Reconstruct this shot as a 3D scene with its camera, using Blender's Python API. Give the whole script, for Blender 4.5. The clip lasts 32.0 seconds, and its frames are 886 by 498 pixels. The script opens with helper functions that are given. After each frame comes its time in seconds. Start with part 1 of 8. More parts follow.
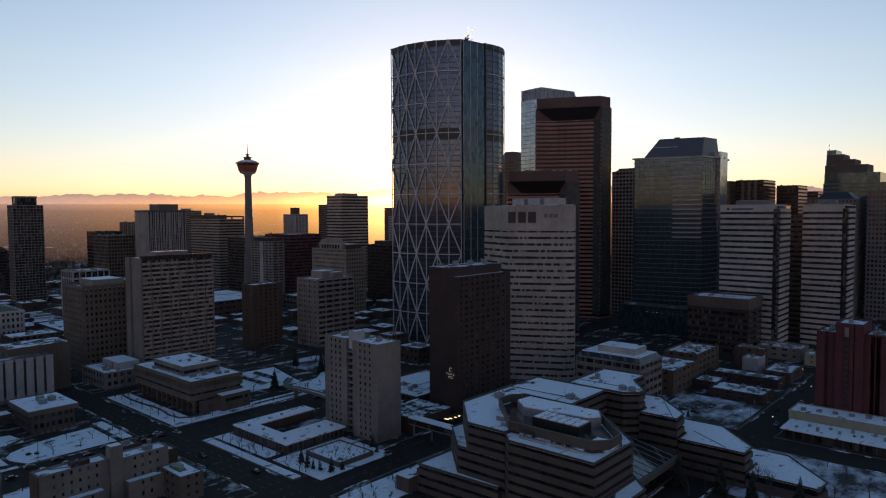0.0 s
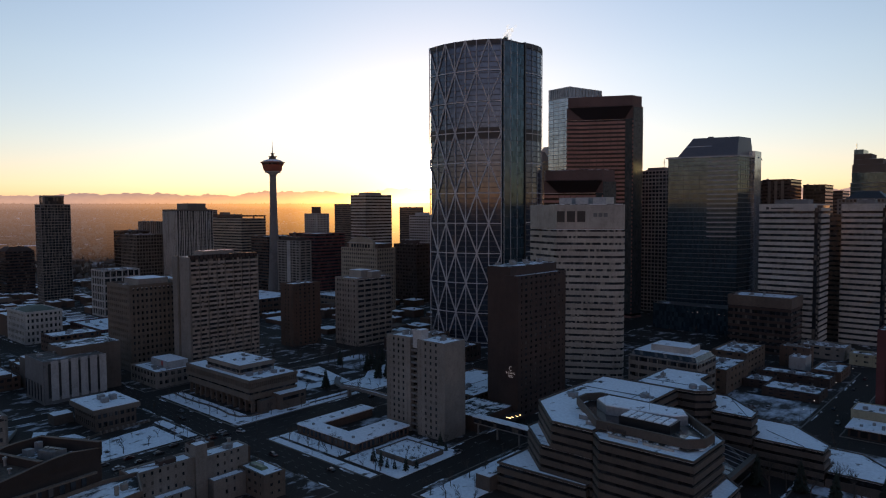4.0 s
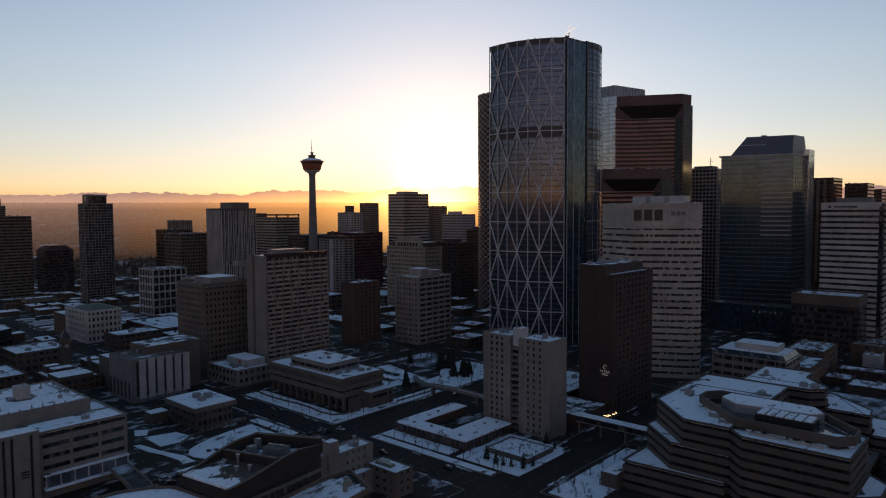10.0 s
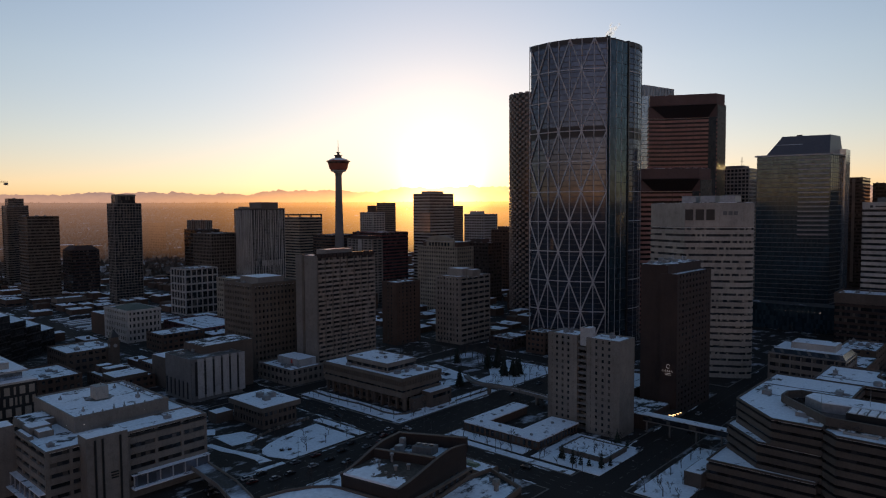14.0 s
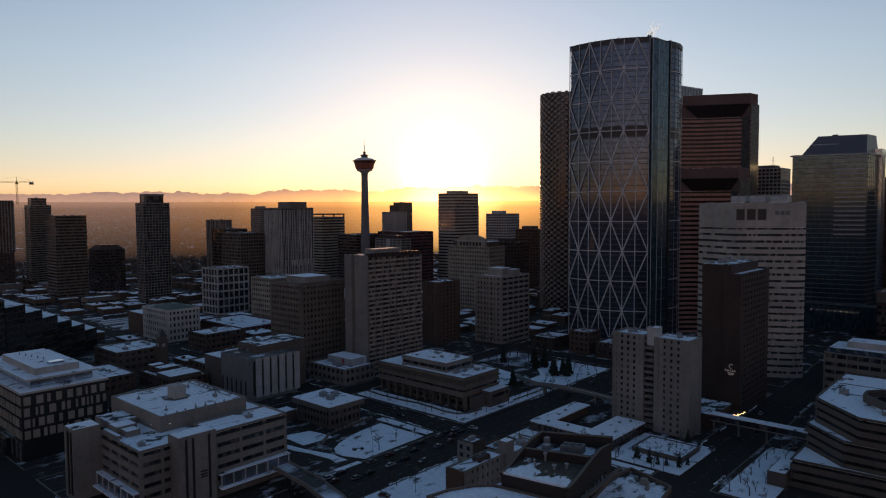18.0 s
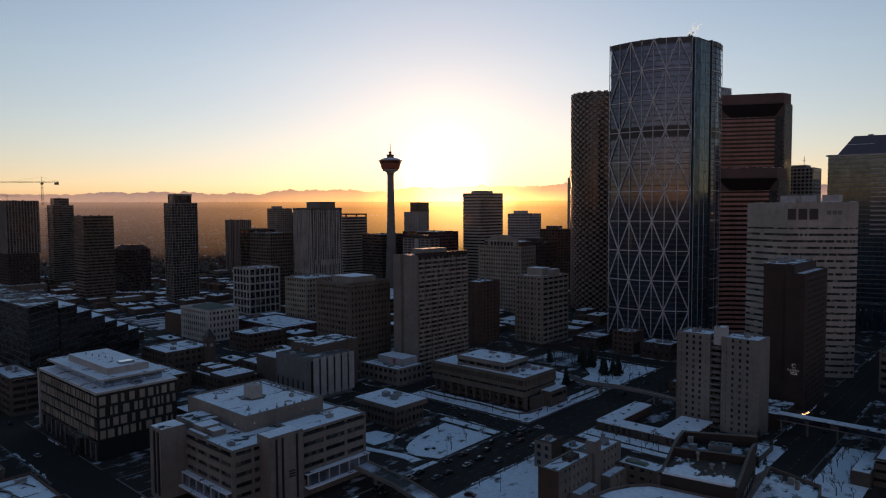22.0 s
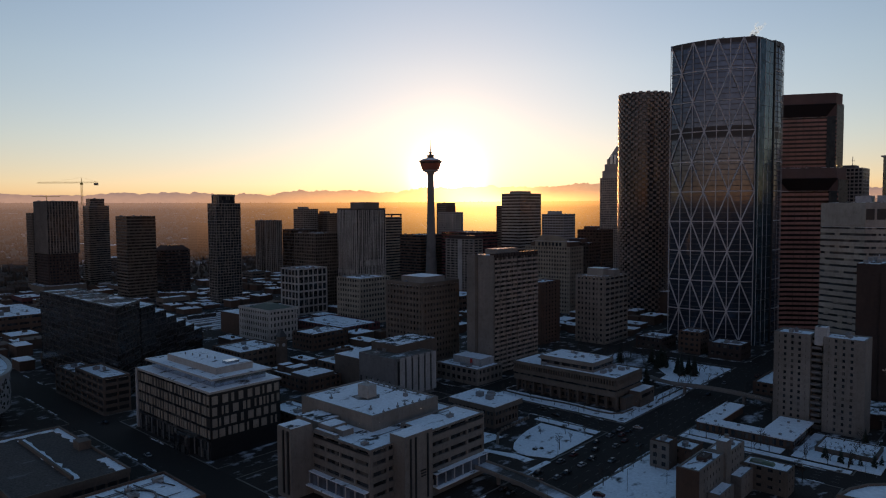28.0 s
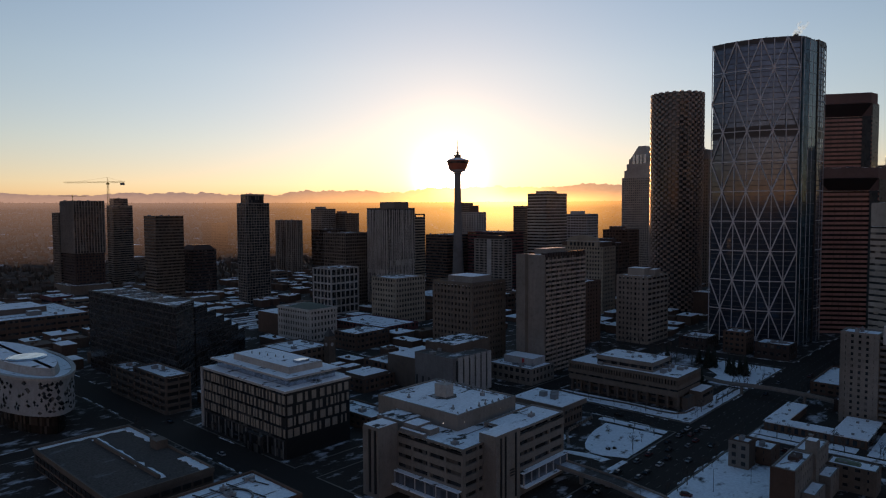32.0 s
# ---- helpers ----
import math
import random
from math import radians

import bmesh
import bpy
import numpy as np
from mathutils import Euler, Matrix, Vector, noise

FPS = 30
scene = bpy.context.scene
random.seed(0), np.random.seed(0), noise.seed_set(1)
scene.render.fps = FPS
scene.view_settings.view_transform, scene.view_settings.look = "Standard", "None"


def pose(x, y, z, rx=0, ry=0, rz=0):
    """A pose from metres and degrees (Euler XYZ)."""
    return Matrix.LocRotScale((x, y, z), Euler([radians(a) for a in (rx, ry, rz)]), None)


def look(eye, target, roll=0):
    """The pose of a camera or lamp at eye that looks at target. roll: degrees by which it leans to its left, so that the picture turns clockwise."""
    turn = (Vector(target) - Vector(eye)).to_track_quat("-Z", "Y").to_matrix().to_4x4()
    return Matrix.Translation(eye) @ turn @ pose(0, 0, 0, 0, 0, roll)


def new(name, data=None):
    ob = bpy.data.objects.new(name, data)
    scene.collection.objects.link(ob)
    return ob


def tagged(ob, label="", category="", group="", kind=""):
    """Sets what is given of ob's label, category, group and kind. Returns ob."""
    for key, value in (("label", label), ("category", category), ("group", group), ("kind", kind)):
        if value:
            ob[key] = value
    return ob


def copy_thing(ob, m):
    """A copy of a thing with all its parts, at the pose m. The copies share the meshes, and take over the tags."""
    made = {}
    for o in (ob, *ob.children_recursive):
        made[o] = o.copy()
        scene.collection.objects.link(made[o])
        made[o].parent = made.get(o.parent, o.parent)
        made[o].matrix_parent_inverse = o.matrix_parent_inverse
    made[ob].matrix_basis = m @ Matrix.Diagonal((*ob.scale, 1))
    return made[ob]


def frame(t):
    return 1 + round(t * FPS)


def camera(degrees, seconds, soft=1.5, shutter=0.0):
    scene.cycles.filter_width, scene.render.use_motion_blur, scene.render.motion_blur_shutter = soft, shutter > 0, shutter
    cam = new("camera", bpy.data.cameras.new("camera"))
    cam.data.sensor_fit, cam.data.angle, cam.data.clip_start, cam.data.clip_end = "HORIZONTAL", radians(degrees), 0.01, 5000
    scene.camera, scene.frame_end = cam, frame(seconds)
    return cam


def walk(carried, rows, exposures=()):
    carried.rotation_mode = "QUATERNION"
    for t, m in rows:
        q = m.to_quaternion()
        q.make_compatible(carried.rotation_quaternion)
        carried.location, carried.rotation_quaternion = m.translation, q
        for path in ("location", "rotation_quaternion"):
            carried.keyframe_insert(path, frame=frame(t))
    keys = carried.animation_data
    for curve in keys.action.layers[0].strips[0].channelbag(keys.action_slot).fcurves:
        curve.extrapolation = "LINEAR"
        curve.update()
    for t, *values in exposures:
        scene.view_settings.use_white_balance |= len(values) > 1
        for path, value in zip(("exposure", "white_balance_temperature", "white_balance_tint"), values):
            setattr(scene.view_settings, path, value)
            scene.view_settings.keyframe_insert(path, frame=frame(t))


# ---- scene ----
cam = camera(66.7, 32.0, soft=1.15)
METRES, EYE, TILT, LEAN, TURN = 243.6, 103.0, 0.0, 0.0, 41.5
ROWS = [
    (0.0, 0.0, 0.0, 0.0, -0.02, -3.11, 0.28),
    (0.5, -0.0145, -0.0001, -0.0001, -0.0, -3.11, 0.26),
    (1.0, -0.0289, -0.0004, 0.0002, 0.0, -3.1, 0.28),
    (1.5, -0.0438, -0.0006, 0.0002, 0.0, -3.11, 0.28),
    (2.0, -0.0589, -0.0007, 0.0001, 0.01, -3.13, 0.28),
    (2.5, -0.0742, -0.0011, 0.0, 0.03, -3.14, 0.27),
    (3.0, -0.0893, -0.0013, -0.0003, 0.04, -3.14, 0.27),
    (3.5, -0.1046, -0.0015, 0.0004, 0.05, -3.17, 0.28),
    (5.5, -0.1684, -0.0029, 0.0003, 0.07, -3.16, 0.24),
    (6.0, -0.1838, -0.0029, 0.0004, 0.1, -3.18, 0.25),
    (6.5, -0.1996, -0.0033, 0.0002, 0.11, -3.19, 0.24),
    (7.0, -0.2153, -0.0036, 0.0002, 0.12, -3.19, 0.26),
    (7.5, -0.231, -0.0038, 0.0005, 0.13, -3.21, 0.25),
    (8.0, -0.2465, -0.004, 0.0005, 0.15, -3.22, 0.28),
    (8.5, -0.2623, -0.0042, 0.0005, 0.16, -3.23, 0.29),
    (9.0, -0.2781, -0.0042, 0.0002, 0.16, -3.23, 0.31),
    (9.5, -0.2939, -0.0045, -0.0002, 0.18, -3.23, 0.3),
    (10.0, -0.3097, -0.0049, 0.0003, 0.18, -3.25, 0.31),
    (10.5, -0.3253, -0.0049, 0.0, 0.19, -3.25, 0.29),
    (11.0, -0.3412, -0.0054, -0.0, 0.2, -3.25, 0.3),
    (11.5, -0.357, -0.0057, 0.0005, 0.22, -3.26, 0.31),
    (12.0, -0.3726, -0.006, 0.0005, 0.23, -3.26, 0.3),
    (12.5, -0.3886, -0.0061, 0.0007, 0.24, -3.27, 0.31),
    (13.0, -0.4044, -0.0065, 0.0007, 0.25, -3.26, 0.32),
    (13.5, -0.4203, -0.0065, 0.0009, 0.26, -3.26, 0.3),
    (14.0, -0.436, -0.0067, 0.0011, 0.28, -3.27, 0.33),
    (14.5, -0.4518, -0.007, 0.0013, 0.29, -3.27, 0.33),
    (16.5, -0.5156, -0.0081, 0.002, 0.3, -3.31, 0.31),
    (17.0, -0.5313, -0.0081, 0.0021, 0.32, -3.31, 0.33),
    (17.5, -0.5471, -0.0085, 0.0022, 0.34, -3.31, 0.32),
    (18.0, -0.5629, -0.0088, 0.0022, 0.35, -3.31, 0.32),
    (18.5, -0.5787, -0.0089, 0.0022, 0.37, -3.31, 0.33),
    (19.0, -0.5945, -0.009, 0.0022, 0.37, -3.31, 0.33),
    (19.5, -0.6102, -0.0092, 0.0022, 0.39, -3.31, 0.34),
    (20.0, -0.626, -0.0093, 0.0024, 0.4, -3.32, 0.34),
    (20.5, -0.6417, -0.0095, 0.0024, 0.41, -3.31, 0.33),
    (21.0, -0.6575, -0.0097, 0.0026, 0.42, -3.32, 0.33),
    (21.5, -0.6733, -0.0095, 0.0024, 0.43, -3.32, 0.33),
    (22.0, -0.6889, -0.0098, 0.0026, 0.43, -3.31, 0.35),
    (22.5, -0.7047, -0.0098, 0.0028, 0.44, -3.31, 0.34),
    (23.0, -0.7204, -0.01, 0.0026, 0.45, -3.3, 0.35),
    (23.5, -0.7362, -0.01, 0.0026, 0.47, -3.31, 0.35),
    (24.0, -0.7519, -0.01, 0.0024, 0.49, -3.3, 0.35),
    (24.5, -0.7674, -0.0101, 0.0025, 0.51, -3.3, 0.33),
    (25.0, -0.783, -0.0104, 0.0024, 0.53, -3.29, 0.32),
    (25.5, -0.7987, -0.0105, 0.0025, 0.56, -3.29, 0.31),
    (27.5, -0.8588, -0.0118, 0.0024, 0.68, -3.24, 0.35),
    (28.0, -0.8744, -0.0119, 0.0022, 0.71, -3.25, 0.35),
    (28.5, -0.8902, -0.012, 0.0022, 0.73, -3.25, 0.35),
    (29.0, -0.9059, -0.012, 0.0021, 0.76, -3.26, 0.35),
    (29.5, -0.9216, -0.012, 0.002, 0.78, -3.26, 0.35),
    (30.0, -0.9372, -0.0122, 0.0017, 0.81, -3.26, 0.35),
    (30.5, -0.9528, -0.0123, 0.0019, 0.84, -3.26, 0.34),
    (31.0, -0.9683, -0.0124, 0.0017, 0.86, -3.26, 0.34),
    (31.5, -0.9842, -0.0124, 0.0013, 0.88, -3.24, 0.33),
    (32.0, -0.9998, -0.0124, 0.0012, 0.89, -3.23, 0.32),
]
walk(cam, [(t, pose(0, 0, EYE, TILT, LEAN, TURN) @ pose(METRES * x, METRES * y, METRES * z, 90 + pitch, roll, yaw)) for t, x, y, z, yaw, pitch, roll in ROWS],
     exposures=[(0.0, 1.33, 7450, 30), (3.6, 1.33, 7450, 30), (5.2, 1.18, 7800, 31), (14.0, 1.06, 7750, 31), (32.0, 0.91, 7550, 28)])

# ---- world, sun and exposure ----
SUN_AZ, SUN_EL = 41.8, 2.6          # degrees from +y towards -x, and above the horizon
sun_dir = Vector((-math.sin(radians(SUN_AZ)) * math.cos(radians(SUN_EL)), math.cos(radians(SUN_AZ)) * math.cos(radians(SUN_EL)), math.sin(radians(SUN_EL))))
world = bpy.data.worlds.new("winter_sky")
scene.world = world
world.use_nodes = True
wt = world.node_tree
wt.nodes.clear()
sky = wt.nodes.new("ShaderNodeTexSky")
sky.sky_type, sky.sun_disc = "NISHITA", False
sky.sun_elevation, sky.sun_rotation = radians(SUN_EL), radians(-SUN_AZ)
sky.altitude, sky.air_density, sky.dust_density, sky.ozone_density = 1050, 0.9, 0.12, 1.5
bg = wt.nodes.new("ShaderNodeBackground")
bg.inputs["Strength"].default_value = 0.126
wo = wt.nodes.new("ShaderNodeOutputWorld")
# the bright aureole of hazy air round the low sun
tc = wt.nodes.new("ShaderNodeTexCoord")
dot = wt.nodes.new("ShaderNodeVectorMath")
dot.operation = "DOT_PRODUCT"
dot.inputs[1].default_value = sun_dir
wt.links.new(tc.outputs["Generated"], dot.inputs[0])
total = sky.outputs[0]
for power, colour, gain in ((6, (0.87, 0.87, 0.84), 0.55), (40, (1.0, 0.55, 0.2), 1.0), (350, (1.0, 0.66, 0.24), 4.8), (1300, (1.0, 0.85, 0.5), 12.0), (3000, (1.0, 0.93, 0.75), 60.0), (90000, (1.0, 0.9, 0.7), 900.0)):
    pw = wt.nodes.new("ShaderNodeMath")
    pw.operation, pw.use_clamp = "POWER", False
    cl = wt.nodes.new("ShaderNodeClamp")
    wt.links.new(dot.outputs["Value"], cl.inputs[0])
    wt.links.new(cl.outputs[0], pw.inputs[0])
    pw.inputs[1].default_value = power
    sc = wt.nodes.new("ShaderNodeVectorMath")
    sc.operation = "SCALE"
    sc.inputs[0].default_value = tuple(c * gain for c in colour)
    wt.links.new(pw.outputs[0], sc.inputs["Scale"])
    ad = wt.nodes.new("ShaderNodeVectorMath")
    ad.operation = "ADD"
    wt.links.new(total, ad.inputs[0])
    wt.links.new(sc.outputs[0], ad.inputs[1])
    total = ad.outputs[0]


def sky_tint(fac, stops):
    """A smooth change of the sky's colour along one direction."""
    r = wt.nodes.new("ShaderNodeValToRGB")
    e = r.color_ramp.elements
    e[0].position, e[0].color = stops[0][0], (*stops[0][1], 1)
    e[1].position, e[1].color = stops[-1][0], (*stops[-1][1], 1)
    for p, c in stops[1:-1]:
        e.new(p).color = (*c, 1)
    wt.links.new(fac, r.inputs[0])
    m = wt.nodes.new("ShaderNodeVectorMath")
    m.operation = "MULTIPLY"
    wt.links.new(total, m.inputs[0])
    wt.links.new(r.outputs[0], m.inputs[1])
    return m.outputs[0]


# the rosy dusk sky opposite the sun, and the dull air along the horizon
half = wt.nodes.new("ShaderNodeMath")
half.operation = "MULTIPLY_ADD"
wt.links.new(dot.outputs["Value"], half.inputs[0])
half.inputs[1].default_value, half.inputs[2].default_value = 0.5, 0.5
total = sky_tint(half.outputs[0], [(0.0, (1.1, 0.74, 0.74)), (0.3, (1.04, 0.8, 0.84)), (0.5, (1.0, 0.93, 0.97)), (0.75, (1, 1, 1))])
split = wt.nodes.new("ShaderNodeSeparateXYZ")
wt.links.new(tc.outputs["Generated"], split.inputs[0])
total = sky_tint(split.outputs["Z"], [(0.0, (0.68, 0.61, 0.80)), (0.1, (0.80, 0.80, 0.88)), (0.2, (0.9, 0.95, 0.98)), (0.3, (0.9, 1.0, 1.05)), (0.75, (0.54, 1.06, 1.27))])
wt.links.new(total, bg.inputs["Color"])
wt.links.new(bg.outputs[0], wo.inputs["Surface"])
sun_data = bpy.data.lights.new("sun", "SUN")
sun_data.energy, sun_data.angle, sun_data.color = 4.0, radians(0.6), (1.0, 0.55, 0.22)
sun_ob = new("sun", sun_data)
sun_ob.matrix_world = look(sun_dir * 3000, (0, 0, 0))


# ---- materials ----
def nodes_of(name):
    m = bpy.data.materials.new(name)
    m.use_nodes = True
    t = m.node_tree
    return m, t, t.nodes["Principled BSDF"]


def ramp(t, fac, stops):
    r = t.nodes.new("ShaderNodeValToRGB")
    e = r.color_ramp.elements
    e[0].position, e[0].color = stops[0][0], (*stops[0][1], 1)
    e[1].position, e[1].color = stops[-1][0], (*stops[-1][1], 1)
    for p, c in stops[1:-1]:
        n = e.new(p)
        n.color = (*c, 1)
    t.links.new(fac, r.inputs[0])
    return r.outputs[0]


def noise_of(t, scale, detail=4, rough=0.6, stretch=(1, 1, 1)):
    g = t.nodes.new("ShaderNodeNewGeometry")
    mp = t.nodes.new("ShaderNodeMapping")
    mp.inputs["Scale"].default_value = stretch
    t.links.new(g.outputs["Position"], mp.inputs["Vector"])
    n = t.nodes.new("ShaderNodeTexNoise")
    n.inputs["Scale"].default_value, n.inputs["Detail"].default_value, n.inputs["Roughness"].default_value = scale, detail, rough
    t.links.new(mp.outputs[0], n.inputs["Vector"])
    return n.outputs[0]


def mix(t, fac, a, b, kind="MIX"):
    m = t.nodes.new("ShaderNodeMix")
    m.data_type, m.blend_type = "RGBA", kind
    for s, v in ((m.inputs[0], fac), (m.inputs[6], a), (m.inputs[7], b)):
        if isinstance(v, (int, float)):
            s.default_value = v
        elif isinstance(v, tuple):
            s.default_value = (*v, 1)
        else:
            t.links.new(v, s)
    return m.outputs[2]


def bump(t, bsdf, height, strength, dist):
    b = t.nodes.new("ShaderNodeBump")
    b.inputs["Strength"].default_value, b.inputs["Distance"].default_value = strength, dist
    t.links.new(height, b.inputs["Height"])
    t.links.new(b.outputs[0], bsdf.inputs["Normal"])


def tone(c, k):
    return tuple(min(1, v * k) for v in c)


def masonry(name, c, rough=0.85, streak=True, grain=2.0):
    """Concrete, stone, brick or plaster: blotches, rain streaks and fine grain."""
    m, t, b = nodes_of(name)
    big = ramp(t, noise_of(t, 0.06, 3), [(0.3, tone(c, 0.78)), (0.7, tone(c, 1.15))])
    fine = ramp(t, noise_of(t, grain, 5), [(0.25, (0.7, 0.7, 0.7)), (0.75, (1.0, 1.0, 1.0))])
    col = mix(t, 1.0, big, fine, "MULTIPLY")
    if streak:
        st = ramp(t, noise_of(t, 0.7, 4, 0.65, (1, 1, 0.09)), [(0.35, (0.72, 0.71, 0.7)), (0.6, (1, 1, 1))])
        col = mix(t, 0.42, col, st, "MULTIPLY")
    spots = ramp(t, noise_of(t, 0.45, 6, 0.75), [(0.36, (0.74, 0.73, 0.72)), (0.5, (1, 1, 1)), (0.68, (1.0, 1.0, 1.0))])
    col = mix(t, 0.7, col, spots, "MULTIPLY")
    oi = t.nodes.new("ShaderNodeObjectInfo")
    col = mix(t, 0.6, col, ramp(t, oi.outputs["Random"], [(0, (0.84, 0.84, 0.84)), (1, (1, 1, 1))]), "MULTIPLY")
    t.links.new(col, b.inputs["Base Color"])
    b.inputs["Roughness"].default_value = rough
    bump(t, b, noise_of(t, grain * 2, 4), 0.25, 0.05)
    return m


def panes_of(t, c, blind, width=1.7, height=3.9):
    """A tone of its own for the blind or room behind every pane."""
    g = t.nodes.new("ShaderNodeNewGeometry")
    sx = t.nodes.new("ShaderNodeSeparateXYZ")
    t.links.new(g.outputs["Position"], sx.inputs[0])
    along = t.nodes.new("ShaderNodeMath")
    along.operation = "ADD"
    t.links.new(sx.outputs["X"], along.inputs[0])
    t.links.new(sx.outputs["Y"], along.inputs[1])
    cells = t.nodes.new("ShaderNodeCombineXYZ")
    for k, (socket, step) in enumerate(((along.outputs[0], width), (sx.outputs["Z"], height))):
        q = t.nodes.new("ShaderNodeMath")
        q.operation = "DIVIDE"
        q.inputs[1].default_value = step
        t.links.new(socket, q.inputs[0])
        f = t.nodes.new("ShaderNodeMath")
        f.operation = "FLOOR"
        t.links.new(q.outputs[0], f.inputs[0])
        t.links.new(f.outputs[0], cells.inputs[k])
    w = t.nodes.new("ShaderNodeTexWhiteNoise")
    w.noise_dimensions = "2D"
    t.links.new(cells.outputs[0], w.inputs["Vector"])
    return ramp(t, w.outputs["Value"], [(0.0, tone(c, 0.4)), (0.55, tone(c, 1.1)), (0.72, tone(c, 2.0)), (0.8, blind), (1.0, tone(blind, 1.6))])


def glazing(name, c, metal=0.0, rough=0.08, var=0.5, spec=0.5, wave=0.02, blind=(0.085, 0.075, 0.066), blinds=0.85):
    """Reflective office glass: every pane a little different, slightly wavy."""
    m, t, b = nodes_of(name)
    oi = t.nodes.new("ShaderNodeObjectInfo")
    n = noise_of(t, 0.28, 1, 0.3)
    col = mix(t, var * 0.7, c, ramp(t, oi.outputs["Random"], [(0, tone(c, 0.35)), (1, tone(c, 1.7))]))
    col = mix(t, var * 0.7, col, ramp(t, n, [(0.35, tone(c, 0.4)), (0.65, tone(c, 1.6))]))
    col = mix(t, blinds, col, panes_of(t, c, blind))
    t.links.new(col, b.inputs["Base Color"])
    b.inputs["Metallic"].default_value = metal
    b.inputs["Specular IOR Level"].default_value = spec
    t.links.new(ramp(t, noise_of(t, 0.5, 2), [(0.3, (rough * 0.6,) * 3), (0.7, (rough * 1.8,) * 3)]), b.inputs["Roughness"])
    bump(t, b, noise_of(t, 0.35, 2), 0.35, wave)
    return m


def paint(name, c, rough=0.5, metal=0.0):
    m, t, b = nodes_of(name)
    t.links.new(ramp(t, noise_of(t, 0.8, 5), [(0.3, tone(c, 0.75)), (0.7, tone(c, 1.12))]), b.inputs["Base Color"])
    b.inputs["Roughness"].default_value, b.inputs["Metallic"].default_value = rough, metal
    return m


def snowy(name, bare, lo, hi, scale, fine=0.9, snow_c=(0.84, 0.885, 0.92)):
    """Snow that has blown or melted away in patches over a bare ground colour."""
    m, t, b = nodes_of(name)
    n = noise_of(t, scale, 6, 0.62, (1, 0.55, 1))
    mask = ramp(t, n, [(lo, (0, 0, 0)), (hi, (1, 1, 1))])
    s = ramp(t, noise_of(t, fine, 4), [(0.3, tone(snow_c, 0.8)), (0.65, snow_c)])
    g = ramp(t, noise_of(t, fine * 1.7, 5), [(0.3, tone(bare, 0.6)), (0.7, tone(bare, 1.4))])
    t.links.new(mix(t, mask, g, s), b.inputs["Base Color"])
    b.inputs["Roughness"].default_value = 0.9
    b.inputs["Specular IOR Level"].default_value = 0.15
    bump(t, b, mix(t, 0.5, mask, noise_of(t, fine, 5)), 0.6, 0.25)
    return m


def glow(name, c, strength):
    m, t, b = nodes_of(name)
    b.inputs["Base Color"].default_value = (*c, 1)
    b.inputs["Emission Color"].default_value = (*c, 1)
    b.inputs["Emission Strength"].default_value = strength
    return m


ROOF_SNOW = snowy("roof_snow", (0.06, 0.05, 0.043), 0.35, 0.41, 0.2)
ROOF_WORN = snowy("roof_worn_snow", (0.05, 0.047, 0.043), 0.46, 0.54, 0.28)
ROOF_BARE = snowy("roof_gravel", (0.11, 0.1, 0.09), 0.58, 0.72, 0.12)
DRIFT = snowy("wind_packed_snow", (0.2, 0.2, 0.2), 0.1, 0.15, 0.3)
LAWN_SNOW = snowy("lawn_snow", (0.08, 0.06, 0.04), 0.32, 0.42, 0.2)
BLOCK_SNOW = snowy("trodden_snow", (0.04, 0.03, 0.025), 0.54, 0.66, 0.13, 0.9, (0.5, 0.52, 0.55))
LOT_WORN = snowy("worn_lot_snow", (0.075, 0.066, 0.06), 0.42, 0.6, 0.09, 1.1, (0.7, 0.73, 0.78))
TOWN_SNOW = snowy("town_ground", (0.07, 0.052, 0.038), 0.6, 0.78, 0.022, 0.25)
ASPHALT = snowy("asphalt", (0.034, 0.026, 0.022), 0.64, 0.82, 0.3, 1.2, (0.26, 0.27, 0.29))
LOT_SNOW = snowy("parking_lot_snow", (0.06, 0.057, 0.055), 0.33, 0.45, 0.16)
CONC = masonry("pale_concrete", (0.28, 0.243, 0.208))
CONC_WHITE = masonry("white_concrete", (0.5, 0.47, 0.43))
PRECAST = masonry("white_precast_concrete", (0.6, 0.55, 0.49))
SLATE_GLASS = glazing("slate_glass", (0.17, 0.19, 0.22), 0.6, 0.15, 0.2, blind=(0.2, 0.22, 0.25), blinds=0.5)
CONC_GREY = masonry("grey_concrete", (0.22, 0.21, 0.2))
CONC_TAN = masonry("tan_concrete", (0.19, 0.15, 0.118))
TERRACE = masonry("brown_precast_concrete", (0.128, 0.099, 0.08))
CONC_BROWN = masonry("brown_concrete", (0.16, 0.12, 0.095))
BRICK_RED = masonry("red_brick", (0.15, 0.044, 0.044), 0.9, True, 3.5)
BRICK_BROWN = masonry("brown_brick", (0.14, 0.08, 0.055), 0.9, True, 3.5)
BRICK_DARK = masonry("dark_brick", (0.075, 0.045, 0.036), 0.9, True, 3.0)
GRANITE_RED = masonry("polished_red_granite", (0.43, 0.205, 0.17), 0.6, False)
GRANITE_DULL = masonry("dull_brown_granite", (0.15, 0.088, 0.076), 0.75, False)
SANDSTONE = masonry("sandstone", (0.4, 0.33, 0.25))
CREAM = masonry("cream_stucco", (0.42, 0.38, 0.26))
WHITE_STONE = masonry("white_stone", (0.5, 0.48, 0.46))
DARK_CLAD = paint("dark_cladding", (0.035, 0.03, 0.03), 0.45)
BLACK_PANEL = paint("black_panel", (0.02, 0.02, 0.021), 0.4)
